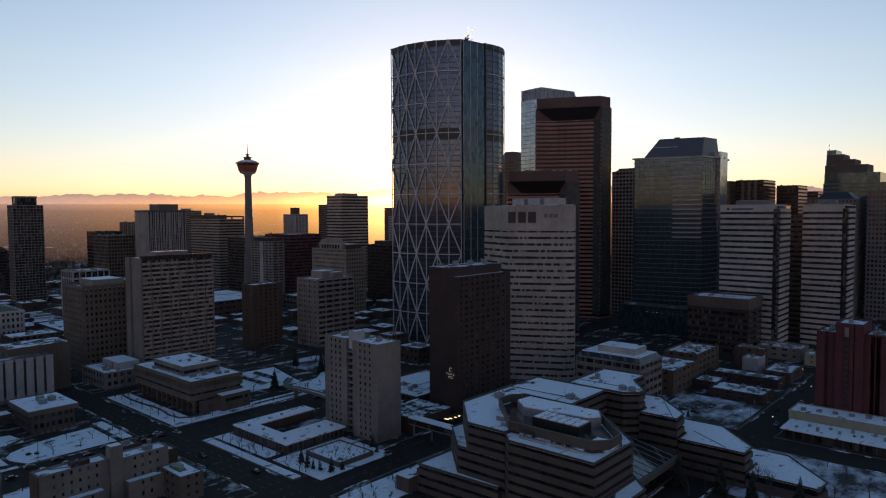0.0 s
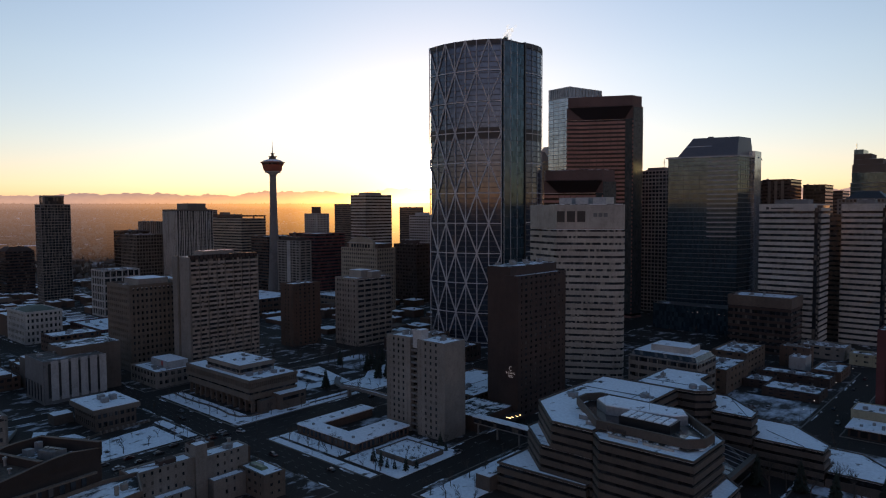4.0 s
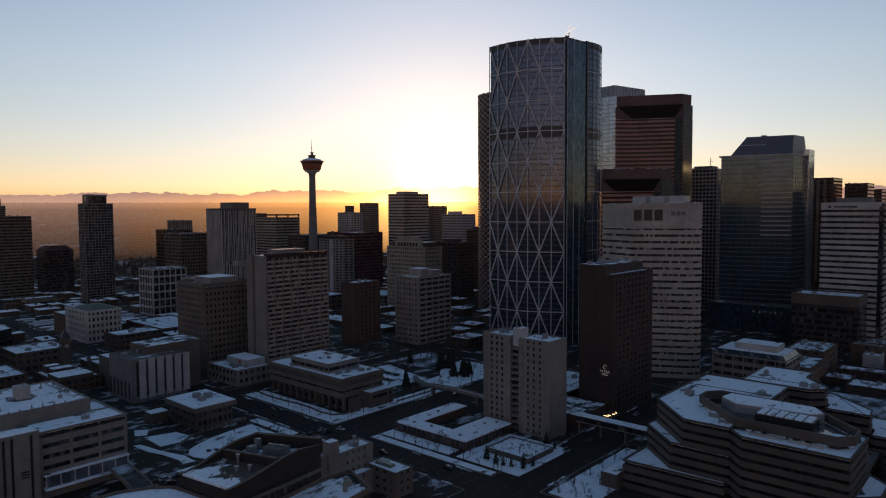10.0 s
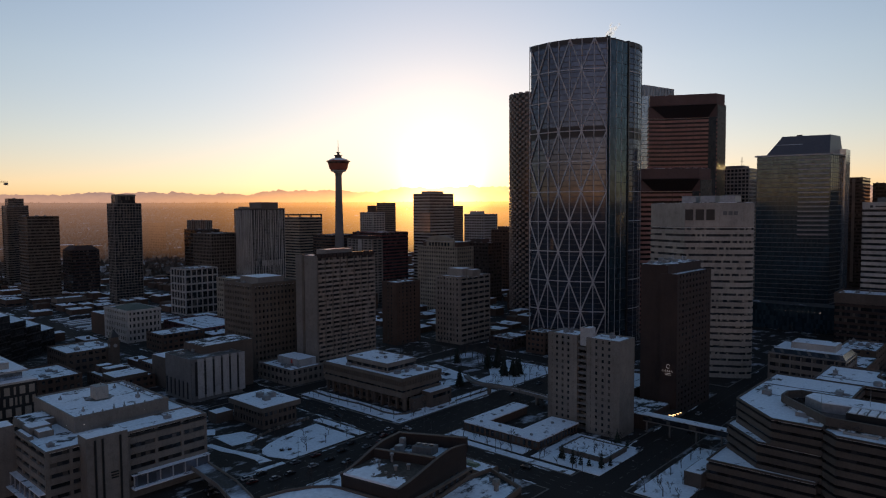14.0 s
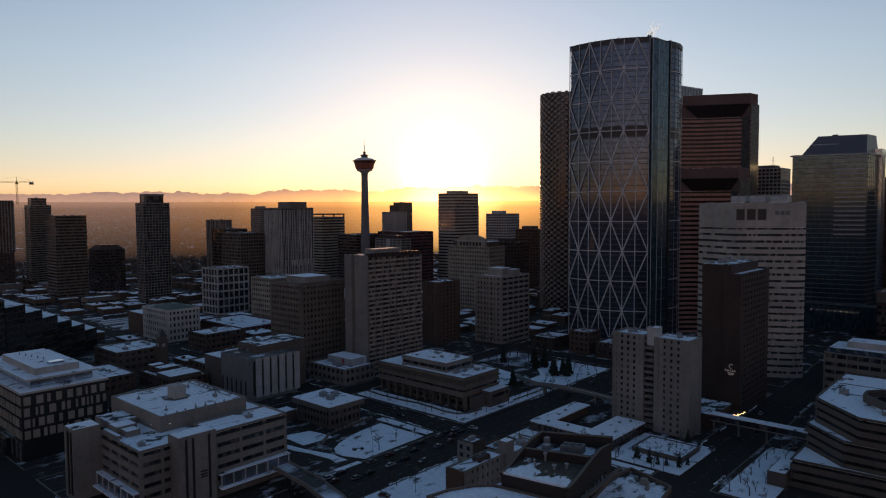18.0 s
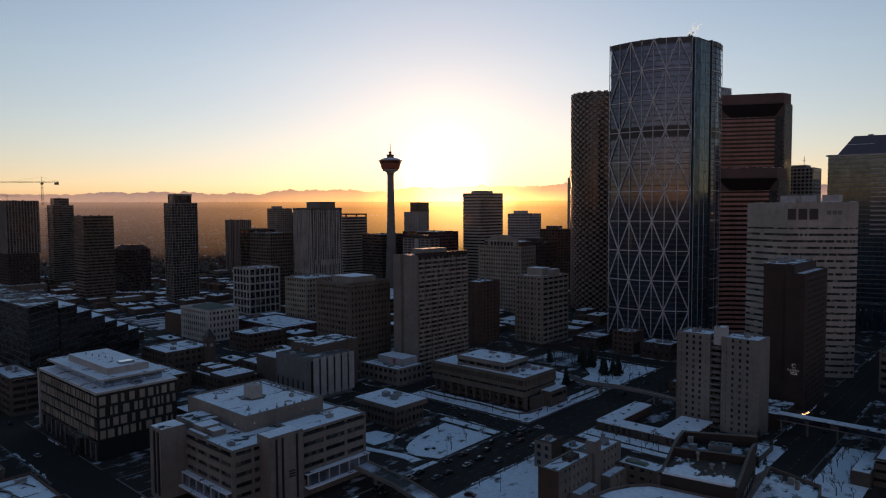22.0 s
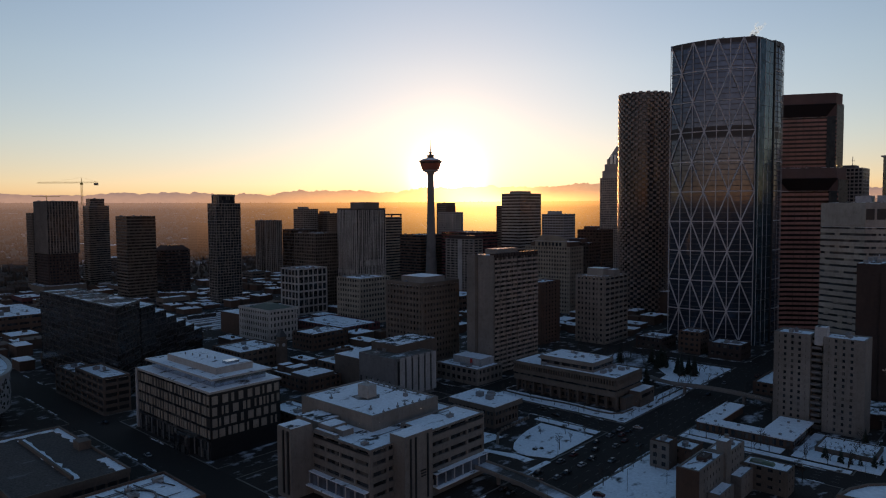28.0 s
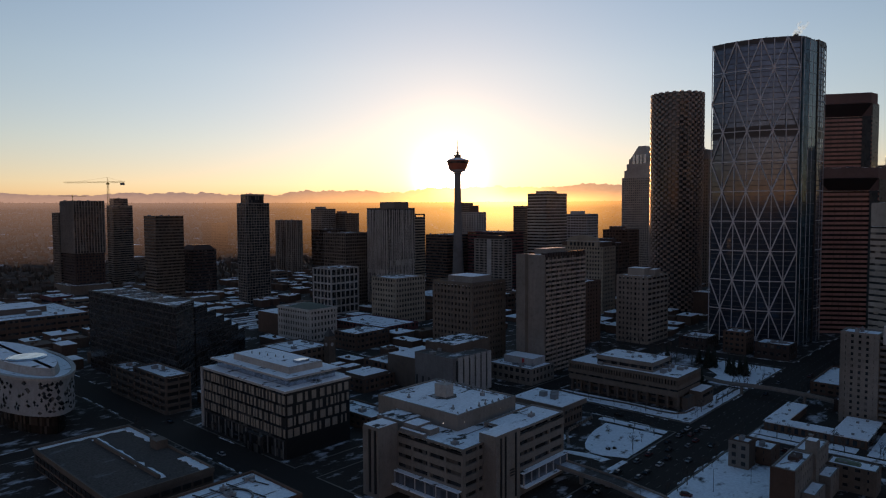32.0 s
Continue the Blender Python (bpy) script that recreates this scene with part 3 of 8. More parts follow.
def bow_tower():
    ob = thing("crescent_tower", "tall curved navy glass tower with pale steel diagrid", "skyscraper", (-350, 405, 0))
    H = 231.0
    L, Rr = Vector((-384.5, 374.5)), Vector((-324.5, 388.0))
    ch = Rr - L
    nrm = Vector((ch.y, -ch.x)).normalized()
    N = 28
    front = [L + ch * (i / N) + nrm * 7.5 * (1 - (2 * i / N - 1) ** 2) for i in range(N + 1)]
    side = [Vector((-322.5, 394)), Vector((-320.6, 409)), Vector((-318.6, 411)), Vector((-317.2, 418)), Vector((-317.0, 425)), Vector((-318.3, 432)), Vector((-321.5, 438)), Vector((-326, 441))]
    back = [Vector((-340, 428)), Vector((-356, 412)), Vector((-370, 398)), Vector((-381, 385))]
    plan = [(p.x, p.y) for p in front + side + back]
    part("body", Solid().prism(inset(plan, 0.6), 0, H - 1.0), GLASS_NAVY, ob)
    fl = H / 57
    for k in range(57):
        if k in (39, 40):
            continue
        part("floor_band", ring(inset(plan, 0.45), inset(plan, 0.8), k * fl + fl * 0.84, k * fl + fl), BLACK_PANEL if k % 6 == 5 else TOWER_SLAB, ob)
    part("plant_floor", ring(inset(plan, 0.45), inset(plan, 0.9), 39 * fl, 41 * fl), BLACK_PANEL, ob, "dark louvred plant floors")
    part("roof_rim", ring(plan, inset(plan, 1.0), H - 3.6, H), DARK_CLAD, ob)
    part("roof_deck", Solid().prism(inset(plan, 0.9), H - 3, H - 2.4), ROOF_WORN, ob)
    mod, z0 = 22.8, 3.0

    def P(u, z, out=0.12):
        i = min(N - 1, int(u * N))
        p = front[i].lerp(front[i + 1], u * N - i)
        return (p.x + nrm.x * out, p.y + nrm.y * out, z)
    half = 7
    for j in range(10):
        for k in range(half + 1):
            for dk in (-1, 1):
                if (k + j) % 2 == 0 and 0 <= k + dk <= half:
                    s = Solid()
                    for q in range(3):
                        s.rod(P((k + dk * q / 3) / half, z0 + (j + q / 3) * mod), P((k + dk * (q + 1) / 3) / half, z0 + (j + (q + 1) / 3) * mod), 0.52, n=4)
                    part("diagonal_brace", s, LATTICE, ob)
        part("ring_beam", Solid().sweep([Vector(P(i / N, z0 + j * mod)) for i in range(N + 1)], [(-0.34, -0.34), (0.34, -0.34), (0.34, 0.34), (-0.34, 0.34)]), LATTICE, ob)
    for k in range(half + 1):
        u = min(0.999, k / half)
        part("steel_column", Solid().rod(P(u, 0), P(u, H - 0.5), 0.36, n=4), LATTICE, ob)
    # the glazed strip and the curved end
    for i, (p, q) in enumerate(zip(side[:-1], side[1:])):
        for k in range(3 if i == 1 else 1):
            a = p.lerp(q, k / (3 if i == 1 else 1))
            part("mullion", Solid().rod((a.x + 0.05, a.y, 0), (a.x + 0.05, a.y, H - 0.5), 0.22, n=4), GREY_METAL if i != 1 else BLACK_PANEL, ob)
    s = Solid().prism([(-324.4, 388.9), (-322.3, 388.3), (-320.2, 393.8), (-318.6, 408.7), (-321, 409), (-322.6, 393.5)], 0, H - 2)
    part("atrium_glass", s, GLASS_GREEN, ob, "greenish atrium glass strip")
    for k in range(0, 57, 2):
        part("atrium_rail", Solid().prism([(-322.5, 388.3), (-322.2, 388.2), (-320.05, 393.8), (-318.45, 408.7), (-318.7, 408.7), (-320.3, 393.8)], k * fl + 2, k * fl + 2.3), TOWER_SLAB, ob)
    for x, y in ((-322.3, 388.25), (-320.15, 393.8), (-319.4, 401)):
        part("mullion", Solid().rod((x, y, 0), (x, y, H - 1), 0.2, n=4), LATTICE, ob)
    for y0, y1, x in ((409.0, 410.6, -317.8),):
        part("dark_fin", Solid().box(x - 3, y0, 0, x, y1, H), BLACK_PANEL, ob)
    for k in range(1, 10):
        part("ring_beam", ring([(p.x + 0.12, p.y) for p in side[2:]] + [(-330, 430)], [(p.x - 0.3, p.y) for p in side[2:]] + [(-329, 429)], z0 + k * mod, z0 + k * mod + 0.6), LATTICE, ob)
    for x, y in ((-352, 381), (-330, 400)):
        part("roof_gantry", Solid().box(x - 3, y - 1, H - 2, x + 3, y + 1, H + 1.2).rod((x, y, H), (x + 5, y + 2, H + 2.2), 0.2), DARK_CLAD, ob)
    return ob


bow_tower()
STEAM = bpy.data.materials.new("steam")
STEAM.use_nodes = True
t = STEAM.node_tree
t.nodes.clear()
clear, lit, both, out = [t.nodes.new(k) for k in ("ShaderNodeBsdfTransparent", "ShaderNodeBsdfTranslucent", "ShaderNodeMixShader", "ShaderNodeOutputMaterial")]
lit.inputs["Color"].default_value = (0.5, 0.78, 1.0, 1)
both.inputs[0].default_value = 0.06
t.links.new(clear.outputs[0], both.inputs[1])
t.links.new(lit.outputs[0], both.inputs[2])
t.links.new(both.outputs[0], out.inputs["Surface"])
rnd = random.Random(19)
steam = Solid()
for k in range(70):
    f = k / 69
    c = Vector((-338 + 9 * f + rnd.gauss(0, 0.5 + 1.6 * f), 404 + 2 * f + rnd.gauss(0, 0.8), 230.5 + 13 * f ** 1.4 + rnd.gauss(0, 0.5 + 0.9 * f)))
    r = rnd.uniform(1.0, 2.0) * (1.25 - 0.6 * f)
    rows = [(q, math.cos(h) * r * rnd.uniform(0.7, 1.2), math.sin(h) * r) for h in (-0.9, 0.0, 0.9) for q in range(7)]
    ball = [c + Vector((w * math.cos(q * 0.8976), w * math.sin(q * 0.8976), h)) for q, w, h in rows] + [c - Vector((0, 0, r)), c + Vector((0, 0, r))]
    faces = [(j * 7 + q, j * 7 + (q + 1) % 7, j * 7 + 7 + (q + 1) % 7, j * 7 + 7 + q) for j in range(2) for q in range(7)]
    steam.add(ball, faces + [((q + 1) % 7, q, 21) for q in range(7)] + [(14 + q, 14 + (q + 1) % 7, 22) for q in range(7)])
plume = thing("steam_plume", "thin white steam drifting off a tower roof", "steam", (-338, 404, 228.6))
part("wisp", steam, STEAM, plume)


# ---- observation tower ----
POD_RED = masonry("red_pod_cladding", (0.42, 0.1, 0.05), 0.6, False)


def observation_tower():
    x, y = -726.6, 461.8
    ob = thing("observation_tower", "slender concrete tower with a red flared viewing pod", "tower", (x, y, 0))
    c = (x, y)
    part("shaft", Solid().lathe([(8.6, 0), (7.0, 28), (5.8, 56), (4.9, 88), (4.2, 120), (3.9, 146), (4.6, 150), (6.0, 153)], 24, c), CONC_GREY, ob)
    part("pod_collar", Solid().lathe([(4.6, 149.5), (6.2, 151), (9.6, 152.2), (9.6, 153.4), (8.8, 153.6)], 32, c), CONC_WHITE, ob, "pale concrete collar")
    part("pod_skirt", Solid().lathe([(8.8, 153.4), (10.8, 154.6), (11.6, 158), (12.4, 161.2)], 32, c), POD_RED, ob, "red tapered drum")
    part("window_ring", Solid().lathe([(12.0, 161), (13.2, 163.0), (13.2, 164.2)], 32, c), GLASS_DARK, ob)
    for i in range(32):
        a = 2 * math.pi * i / 32
        part("window_post", Solid().rod((x + 12.4 * math.cos(a), y + 12.4 * math.sin(a), 161), (x + 13.5 * math.cos(a), y + 13.5 * math.sin(a), 164.2), 0.16, n=4), POD_RED, ob)
    part("pod_rim", Solid().lathe([(12.8, 163.6), (14.6, 163.9), (14.6, 164.7), (12.6, 165.0)], 32, c), POD_RED, ob)
    part("pod_roof", Solid().lathe([(12.8, 164.8), (11.0, 166.4), (7.5, 167.6), (4.8, 168.0)], 32, c), ROOF_SNOW, ob, "snow-covered dome")
    part("crown_drum", Solid().lathe([(4.4, 167.8), (4.0, 170.6), (5.0, 171.0), (5.0, 171.7), (1.6, 172.2), (1.4, 174.4), (2.6, 174.8), (2.6, 175.3), (0.6, 175.6)], 20, c), CONC_TAN, ob)
    part("antenna", Solid().rod((x, y, 175), (x, y, 183), 0.55, 0.4).rod((x, y, 183), (x, y, 190.5), 0.25, 0.12), GREY_METAL, ob)
    return ob


observation_tower()

# ---- towers beyond the crescent tower ----
SLOPE_DARK = paint("dark_sloping_glass", (0.022, 0.014, 0.013), 0.35)
GLASS_CORNER = glazing("dark_green_glass", (0.04, 0.05, 0.052), 0.0, 0.3, 0.4, 0.25, blinds=0.3)
GLASS_RED = glazing("dark_red_glass", (0.012, 0.008, 0.008), 0.0, 0.12, 0.3, 0.2, blinds=0.0)
S_RED = dict(floors=52, band=0.52, wall=GRANITE_RED, glass=GLASS_RED, depth=0.8, rings=True)


def red_tower(label, poly, crown, z, zt, zc, floors):
    """Banded granite shaft whose main front (the second wall of poly) lies back between two slanting cheeks, under a dark sloping soffit and a plain crown."""
    a, b = Vector(poly[1]), Vector(poly[2])
    d = (b - a).normalized()
    n, length = Vector((d.y, -d.x)), (b - a).length
    f1, f2 = a + d * length * 0.25 - n * 4.5, a + d * length * 0.88 - n * 4.5
    shaft = [poly[0], tuple(a), tuple(f1), tuple(f2), tuple(b)] + poly[3:]
    ob = building("granite_tower", label, shaft, z, dict(S_RED, floors=floors), par=0.1, units=0, single="mid", cat="skyscraper")
    part("crown_wall", Solid().prism(inset(shaft, 0.25), z, zt), GRANITE_DULL, ob)
    part("crown_block", Solid().prism(inset(poly, 1.4), zt, zc), GRANITE_DULL, ob)
    part("crown_snow", Solid().prism(inset(poly, 2.5), zc, zc + 0.3), ROOF_WORN, ob)
    edge = [(*(f1 + n * 0.1), z + 0.4), (*(f2 + n * 0.1), z + 0.4), (*(b - d * 0.2), zt - 0.1), (*(a + d * 2.0), zt - 0.1)]
    back = [(x - n.x * 1.2, y - n.y * 1.2, h + 0.5) for x, y, h in edge]
    part("sloped_soffit", Solid().add(edge + back, [(0, 1, 2, 3), (7, 6, 5, 4), (1, 0, 4, 5), (2, 1, 5, 6), (3, 2, 6, 7), (0, 3, 7, 4)]), SLOPE_DARK, ob, "dark sloping soffit under the crown")
    for k in range(1, 6):
        p = f1.lerp(f2, k / 6) + n * 0.1
        part("front_joint", Solid().rod((p.x, p.y, 6), (p.x, p.y, z), 0.16, n=4), BRICK_DARK, ob)
    for c, e, top in ((f2, b, z), (Vector(poly[2]), Vector(poly[3]), zt - 1)):
        g = (e - c).normalized()
        m = Vector((g.y, -g.x)) * 0.12
        part("corner_glass", Solid().prism([tuple(c + g * 0.6 + m), tuple(e - g * 0.6 + m), tuple(e - g * 0.6 - m * 4), tuple(c + g * 0.6 - m * 4)], 4, top), GLASS_CORNER, ob, "dark green corner glazing")
    cx, cy = crown
    for dx, dy in ((0, 0), (-14, -8), (9, 12)):
        part("roof_gantry", Solid().box(cx + dx - 3, cy + dy - 2, zc, cx + dx + 3, cy + dy + 2, zc + 1.6).rod((cx + dx, cy + dy, zc + 1.5), (cx + dx - 4, cy + dy - 3, zc + 2.6), 0.2), DARK_CLAD, ob)
    return ob


red_tower("tall red granite office tower with banded windows", [(-374, 562), (-367.5, 551), (-312.5, 579.5), (-309.5, 595), (-332, 622), (-374, 622)], (-340, 590), 190.6, 202.3, 212.3, 48)
red_tower("lower red granite office tower with dark crown", [(-338, 464), (-329, 452), (-288, 476), (-284, 492), (-300, 512), (-338, 512)], (-310, 485), 118, 128, 136.5, 30)
scr = [(-431, 618), (-401, 612), (-389, 660), (-408, 696), (-431, 700)]
ob = building("glass_tower", "pale blue glass tower with an open roof screen", scr, 224, dict(floors=52, band=0.12, wall=GREY_METAL, glass=GLASS_PALE, depth=0.3, mullion=7.5, mull_mat=SLATE_GLASS), par=0.5, units=0, single=False, cat="skyscraper")
part("screen_glass", ring(inset(scr, 0.4), inset(scr, 0.7), 224.4, 235.0), SLATE_GLASS, ob, "tinted glass roof screen")
part("screen_rail", ring(inset(scr, 0.2), inset(scr, 0.8), 235.0, 235.7), GREY_METAL, ob)
part("roof_slab", Solid().prism(inset(scr, 0.8), 233.2, 234.4), DARK_CLAD, ob)
for i in range(5):
    a, b = Vector(scr[i]), Vector(scr[(i + 1) % 5])
    for k in range(10):
        p = a.lerp(b, k / 10)
        part("screen_post", Solid().rod((p.x, p.y, 223.5), (p.x, p.y, 235.5), 0.2, n=4), GREY_METAL, ob)
ob = building("concrete_office_tower", "grey concrete grid office tower beside red tower", rect(-330, 636, -300, 668), 143, dict(floors=38, band=0.36, wall=PRECAST, bay=3.6, pier=0.95, depth=0.4), units=3, single=False, cat="skyscraper")
block(ob, "plant_room", -326, 642, 143, -308, 660, 147, CONC_GREY, snow=ROOF_WORN)
part("mast", Solid().rod((-312, 650, 147), (-312, 650, 156), 0.3).rod((-314, 650, 152), (-310, 650, 152), 0.15), GREY_METAL, ob)

# green glass tower with a pitched top
ROOF_SLATE = paint("grey_roof_glass", (0.1, 0.105, 0.115), 0.35, 0.2)
gp = [(-272, 566), (-216, 580), (-211, 614), (-216, 640), (-272, 640)]
ob = building("glass_tower", "dark green glass tower with a pitched glass roof", gp, 150, dict(floors=37, band=0.15, wall=BLUE_CLAD, glass=GLASS_GREEN, depth=0.4, mullion=4.5, mull_mat=DARK_CLAD), par=0.5, units=2, single="mid", cat="skyscraper")
for k in range(18):
    part("light_band", Solid().prism([(-240, 574.0 - 0.4), (-217, 579.5 - 0.4), (-217, 579.9), (-240, 574.4)], 80 + k * 4.05, 80.9 + k * 4.05), GREY_METAL, ob)
part("cornice", Solid().prism(inset(gp, -1.4), 149, 150.2), GREY_METAL, ob)
hip = [(-266, 572), (-218, 583), (-214, 612), (-220, 632), (-266, 632)]
hip_top = [(-255, 580), (-219, 589), (-216, 611), (-222, 622), (-255, 622)]
part("pitched_roof", Solid().prism(hip, 150.5, 167, hip_top), ROOF_SLATE, ob, "sloping dark glass roof")
p, q = [Vector(hip[i]).lerp(Vector(hip_top[i]), 0.55) for i in (0, 1)]
e = p.lerp(q, 0.5)
part("snow_line", Solid().rod((p.x, p.y - 0.1, 159.5), (e.x, e.y - 0.1, 159.5), 0.25, n=4), DRIFT, ob)
part("roof_box", Solid().box(-246, 590, 167, -242, 594, 168.6), DARK_CLAD, ob)
part("stair_tower", Solid().box(-216, 604, 0, -210, 622, 155), GLASS_PALE, ob)
block(ob, "low_hall", -275, 545, 0, -200, 566, 22, GLASS_GREEN, "glazed entrance hall", ROOF_BARE)
for k in range(9):
    part("hall_lamp", Solid().box(-249 + k * 4.4, 544.85, 17.0, -248.7 + k * 4.4, 545.0, 17.22), WHITE_LIGHT, ob, "small lit lamp")

# banded pair
S_TWIN = dict(floors=25, band=0.58, wall=PRECAST, glass=GLASS_DARK, depth=0.7)


def banded_tower(x0, y0, x1, y1, label):
    z = 106.5
    ob = building("banded_tower", label, rect(x0, y0, x1 - 3.2, y1), z, S_TWIN, z0=0, par=0.8, units=5, seed=int(x0) % 7, single="mid", cat="office tower", group="pair of white banded towers")
    part("corner_glass", Solid().box(x1 - 3.2, y0 + 1.0, 0, x1 - 0.6, y0 + 8, z - 2), GLASS_DARK, ob)
    mass(ob, rect(x1 - 4.0, y0 + 8, x1, y1), 0, z - 0.02, S_TWIN, 0.7, single="mid")
    part("crown_band", ring(inset(rect(x0, y0, x1 - 3.2, y1), -0.15), inset(rect(x0, y0, x1 - 3.2, y1), 0.5), z - 3.6, z + 1.2), PRECAST, ob)
    block(ob, "plant_room", x0 + 8, y0 + 10, z, x1 - 10, y1 - 8, z + 4.5, CONC_GREY, snow=ROOF_WORN)
    return ob


ob = banded_tower(-183, 528, -142, 562, "white banded concrete office tower with dark corner")
part("sign", Solid().box(-178, 527.2, 103.6, -176, 527.4, 105.4).box(-174.5, 527.2, 104.0, -159, 527.4, 104.9), DARK_CLAD, ob, "dark sign bars")
ob2 = banded_tower(-136.4, 573, -106.5, 604, "white banded concrete office tower behind its twin")
mass(ob2, rect(-158, 588, -136.6, 602), 0, 99, dict(S_TWIN, wall=CONC_BROWN), 0.5, ROOF_WORN, 0, single=False)
ob = building("brown_office_block", "low brown office block with a snowy flat roof", rect(-193, 492, -150, 522), 40, dict(floors=9, band=0.45, wall=BRICK_DARK), units=4)
part("top_band", ring(inset(rect(-193, 492, -150, 522), -0.3), inset(rect(-193, 492, -150, 522), 0.4), 33.5, 41.2), CONC_BROWN, ob)
building("brown_tower", "dark brown tower behind banded offices", rect(-292, 786, -262, 815), 136, dict(floors=34, band=0.5, wall=BRICK_DARK), units=4, single=False)
ob = building("brown_tower", "dark brown tower with tan panels", rect(-262, 805, -232, 850), 137, dict(floors=34, band=0.5, wall=BRICK_DARK, glass=GLASS_BRONZE), units=3, single=False)
for k in range(3):
    part("tan_panel", Solid().box(-256 + k * 7, 804.6, 20, -253 + k * 7, 804.98, 136), CONC_TAN, ob)
building("brown_tower", "dark bronze office tower far behind", rect(-228, 840, -205, 880), 131, dict(floors=32, band=0.4, wall=BRICK_DARK, glass=GLASS_BRONZE), units=3, single=False)
building("tan_building", "tan office block far behind banded towers", rect(-240, 930, -205, 970), 126, dict(floors=30, band=0.5, wall=CONC_TAN), units=3, single=False)
ob = building("stepped_tower", "dark stepped tower with glass upper floors", rect(-182, 848, -118, 890), 132, dict(floors=30, band=0.25, wall=BLUE_CLAD, glass=GLASS_GREEN), units=0, single=False, cat="skyscraper")
for i, (xa, xb, zz) in enumerate(((-181, -128, 144), (-181, -140, 153), (-180, -152, 159), (-180, -163, 165), (-180, -171, 170))):
    block(ob, "setback", xa, 849 + i, zz - 12, xb, 886 - i, zz, GLASS_GREEN if i in (0, 4) else CONC_BROWN, snow=ROOF_WORN)
part("mast", Solid().rod((-178, 855, 170), (-178, 855, 177), 0.25), GREY_METAL, ob)
ob = building("stone_tower", "brown stone office tower with a sloping crown", rect(-172, 736, -129, 775), 113, dict(floors=28, band=0.4, wall=CONC_GREY, bay=3.2, pier=1.2), units=0, single=False)
part("sloped_crown", Solid().prism(rect(-166, 740, -131, 772), 113.4, 121, rect(-158, 748, -139, 764)), DARK_CLAD, ob)
building("stone_tower", "grey stone office tower at the edge of town", rect(-122, 745, -80, 790), 121, dict(floors=28, band=0.45, wall=CONC_GREY, bay=3.2, pier=1.1), units=3, single=False)
building("stone_tower", "brown concrete office tower on a corner", rect(-100, 830, -40, 880), 125, dict(floors=28, band=0.45, wall=BRICK_BROWN), units=3, single=False)
ob = building("gold_lit_tower", "slim tower with a rounded crown catching low sun", rect(-548, 735, -524, 770), 170, dict(floors=40, band=0.4, wall=CONC_TAN, glass=GLASS_BRONZE, bay=4, pier=1.2), units=0, single=False)
part("crown", Solid().prism(rect(-548, 735, -524, 770), 170.4, 184, rect(-542, 741, -530, 764)), CONC_BROWN, ob)

# ribbed white office with cut corners
RIB_STONE = masonry("tan_precast_concrete", (0.5, 0.44, 0.375))
GLASS_BLINDS = glazing("blinded_glass", (0.04, 0.04, 0.042), blind=(0.24, 0.21, 0.18))
rp = [(-270, 346), (-243, 334.5), (-213.5, 350.5), (-209, 355.5), (-209.5, 358), (-222, 379), (-270, 388)]
S_RIB = dict(floors=23, band=0.64, wall=RIB_STONE, glass=GLASS_BLINDS, depth=0.6, rings=True)
ob = building("ribbed_office", "pale banded concrete office with cut corners", rp, 92.0, S_RIB, par=0.05, units=0, cat="office tower", single="mid")
part("crown_wall", Solid().prism(inset(rp, 0.05), 92, 107.0), RIB_STONE, ob)
part("roof_deck", Solid().prism(inset(rp, 1.0), 107, 107.3), ROOF_WORN, ob)
fa, fb = Vector(rp[1]), Vector(rp[2])
fd = (fb - fa).normalized()
fn = Vector((fd.y, -fd.x))
for u0, w in ((0.3, 4.6), (6.3, 4.8), (12.4, 4.8)):
    p = fa + fd * max(0.3, u0) + fn * 0.02
    part("louvre", Solid().box(0, -0.25, 0, w, 0.3, 6.6), BLACK_PANEL, ob, at=(p.x, p.y, 96.5), turn=math.atan2(fd.y, fd.x))
for k in range(3):
    p = fa + fd * (22 + k * 3.0)
    part("sign", Solid().box(0, -0.15, 0, 2.3, 0.1, 2.4), CONC_GREY, ob, "faint raised sign", at=(p.x, p.y, 99.5), turn=math.atan2(fd.y, fd.x))
for k in range(3):
    block(ob, "plant_room", -252 + k * 12, 352, 107.2, -243 + k * 12, 362, 111.5, GREY_METAL)

# dark brick hotel slab
ob = building("hotel_tower", "dark red-brown brick hotel tower", rect(-220.4, 249.4, -211.5, 293.5), 70.8, dict(floors=24, band=0.55, wall=BRICK_DARK, glass=GLASS_DARK, bay=4.4, pier=2.4, panes=True, pier_proud=0.04), par=0.6, units=0, cat="hotel")
block(ob, "blank_wall", -231, 250.4, 0, -220.45, 293.5, 71, BRICK_DARK)
block(ob, "blank_wall", -220.1, 249.0, 0, -211.4, 249.38, 71.4, BRICK_DARK)
block(ob, "upper_storey", -231.1, 250.3, 71, -216.8, 292.5, 75.6, BRICK_DARK, snow=ROOF_WORN)
for k in range(6):
    part("rooftop_unit", Solid().box(-229 + (k % 2) * 5, 254 + k * 6, 75.7, -227 + (k % 2) * 5, 257 + k * 6, 77 + (k % 3) * 0.4), DUCT, ob)
part("roof_pipe", Solid().rod((-226, 278, 75.6), (-226, 278, 79), 0.3, 0.25, 8), GREY_METAL, ob)
part("roof_pipe", Solid().rod((-223, 283, 75.6), (-223, 283, 78.4), 0.3, 0.25, 8), GREY_METAL, ob)
sx, sy = -215.6, 248.95
s = Solid()
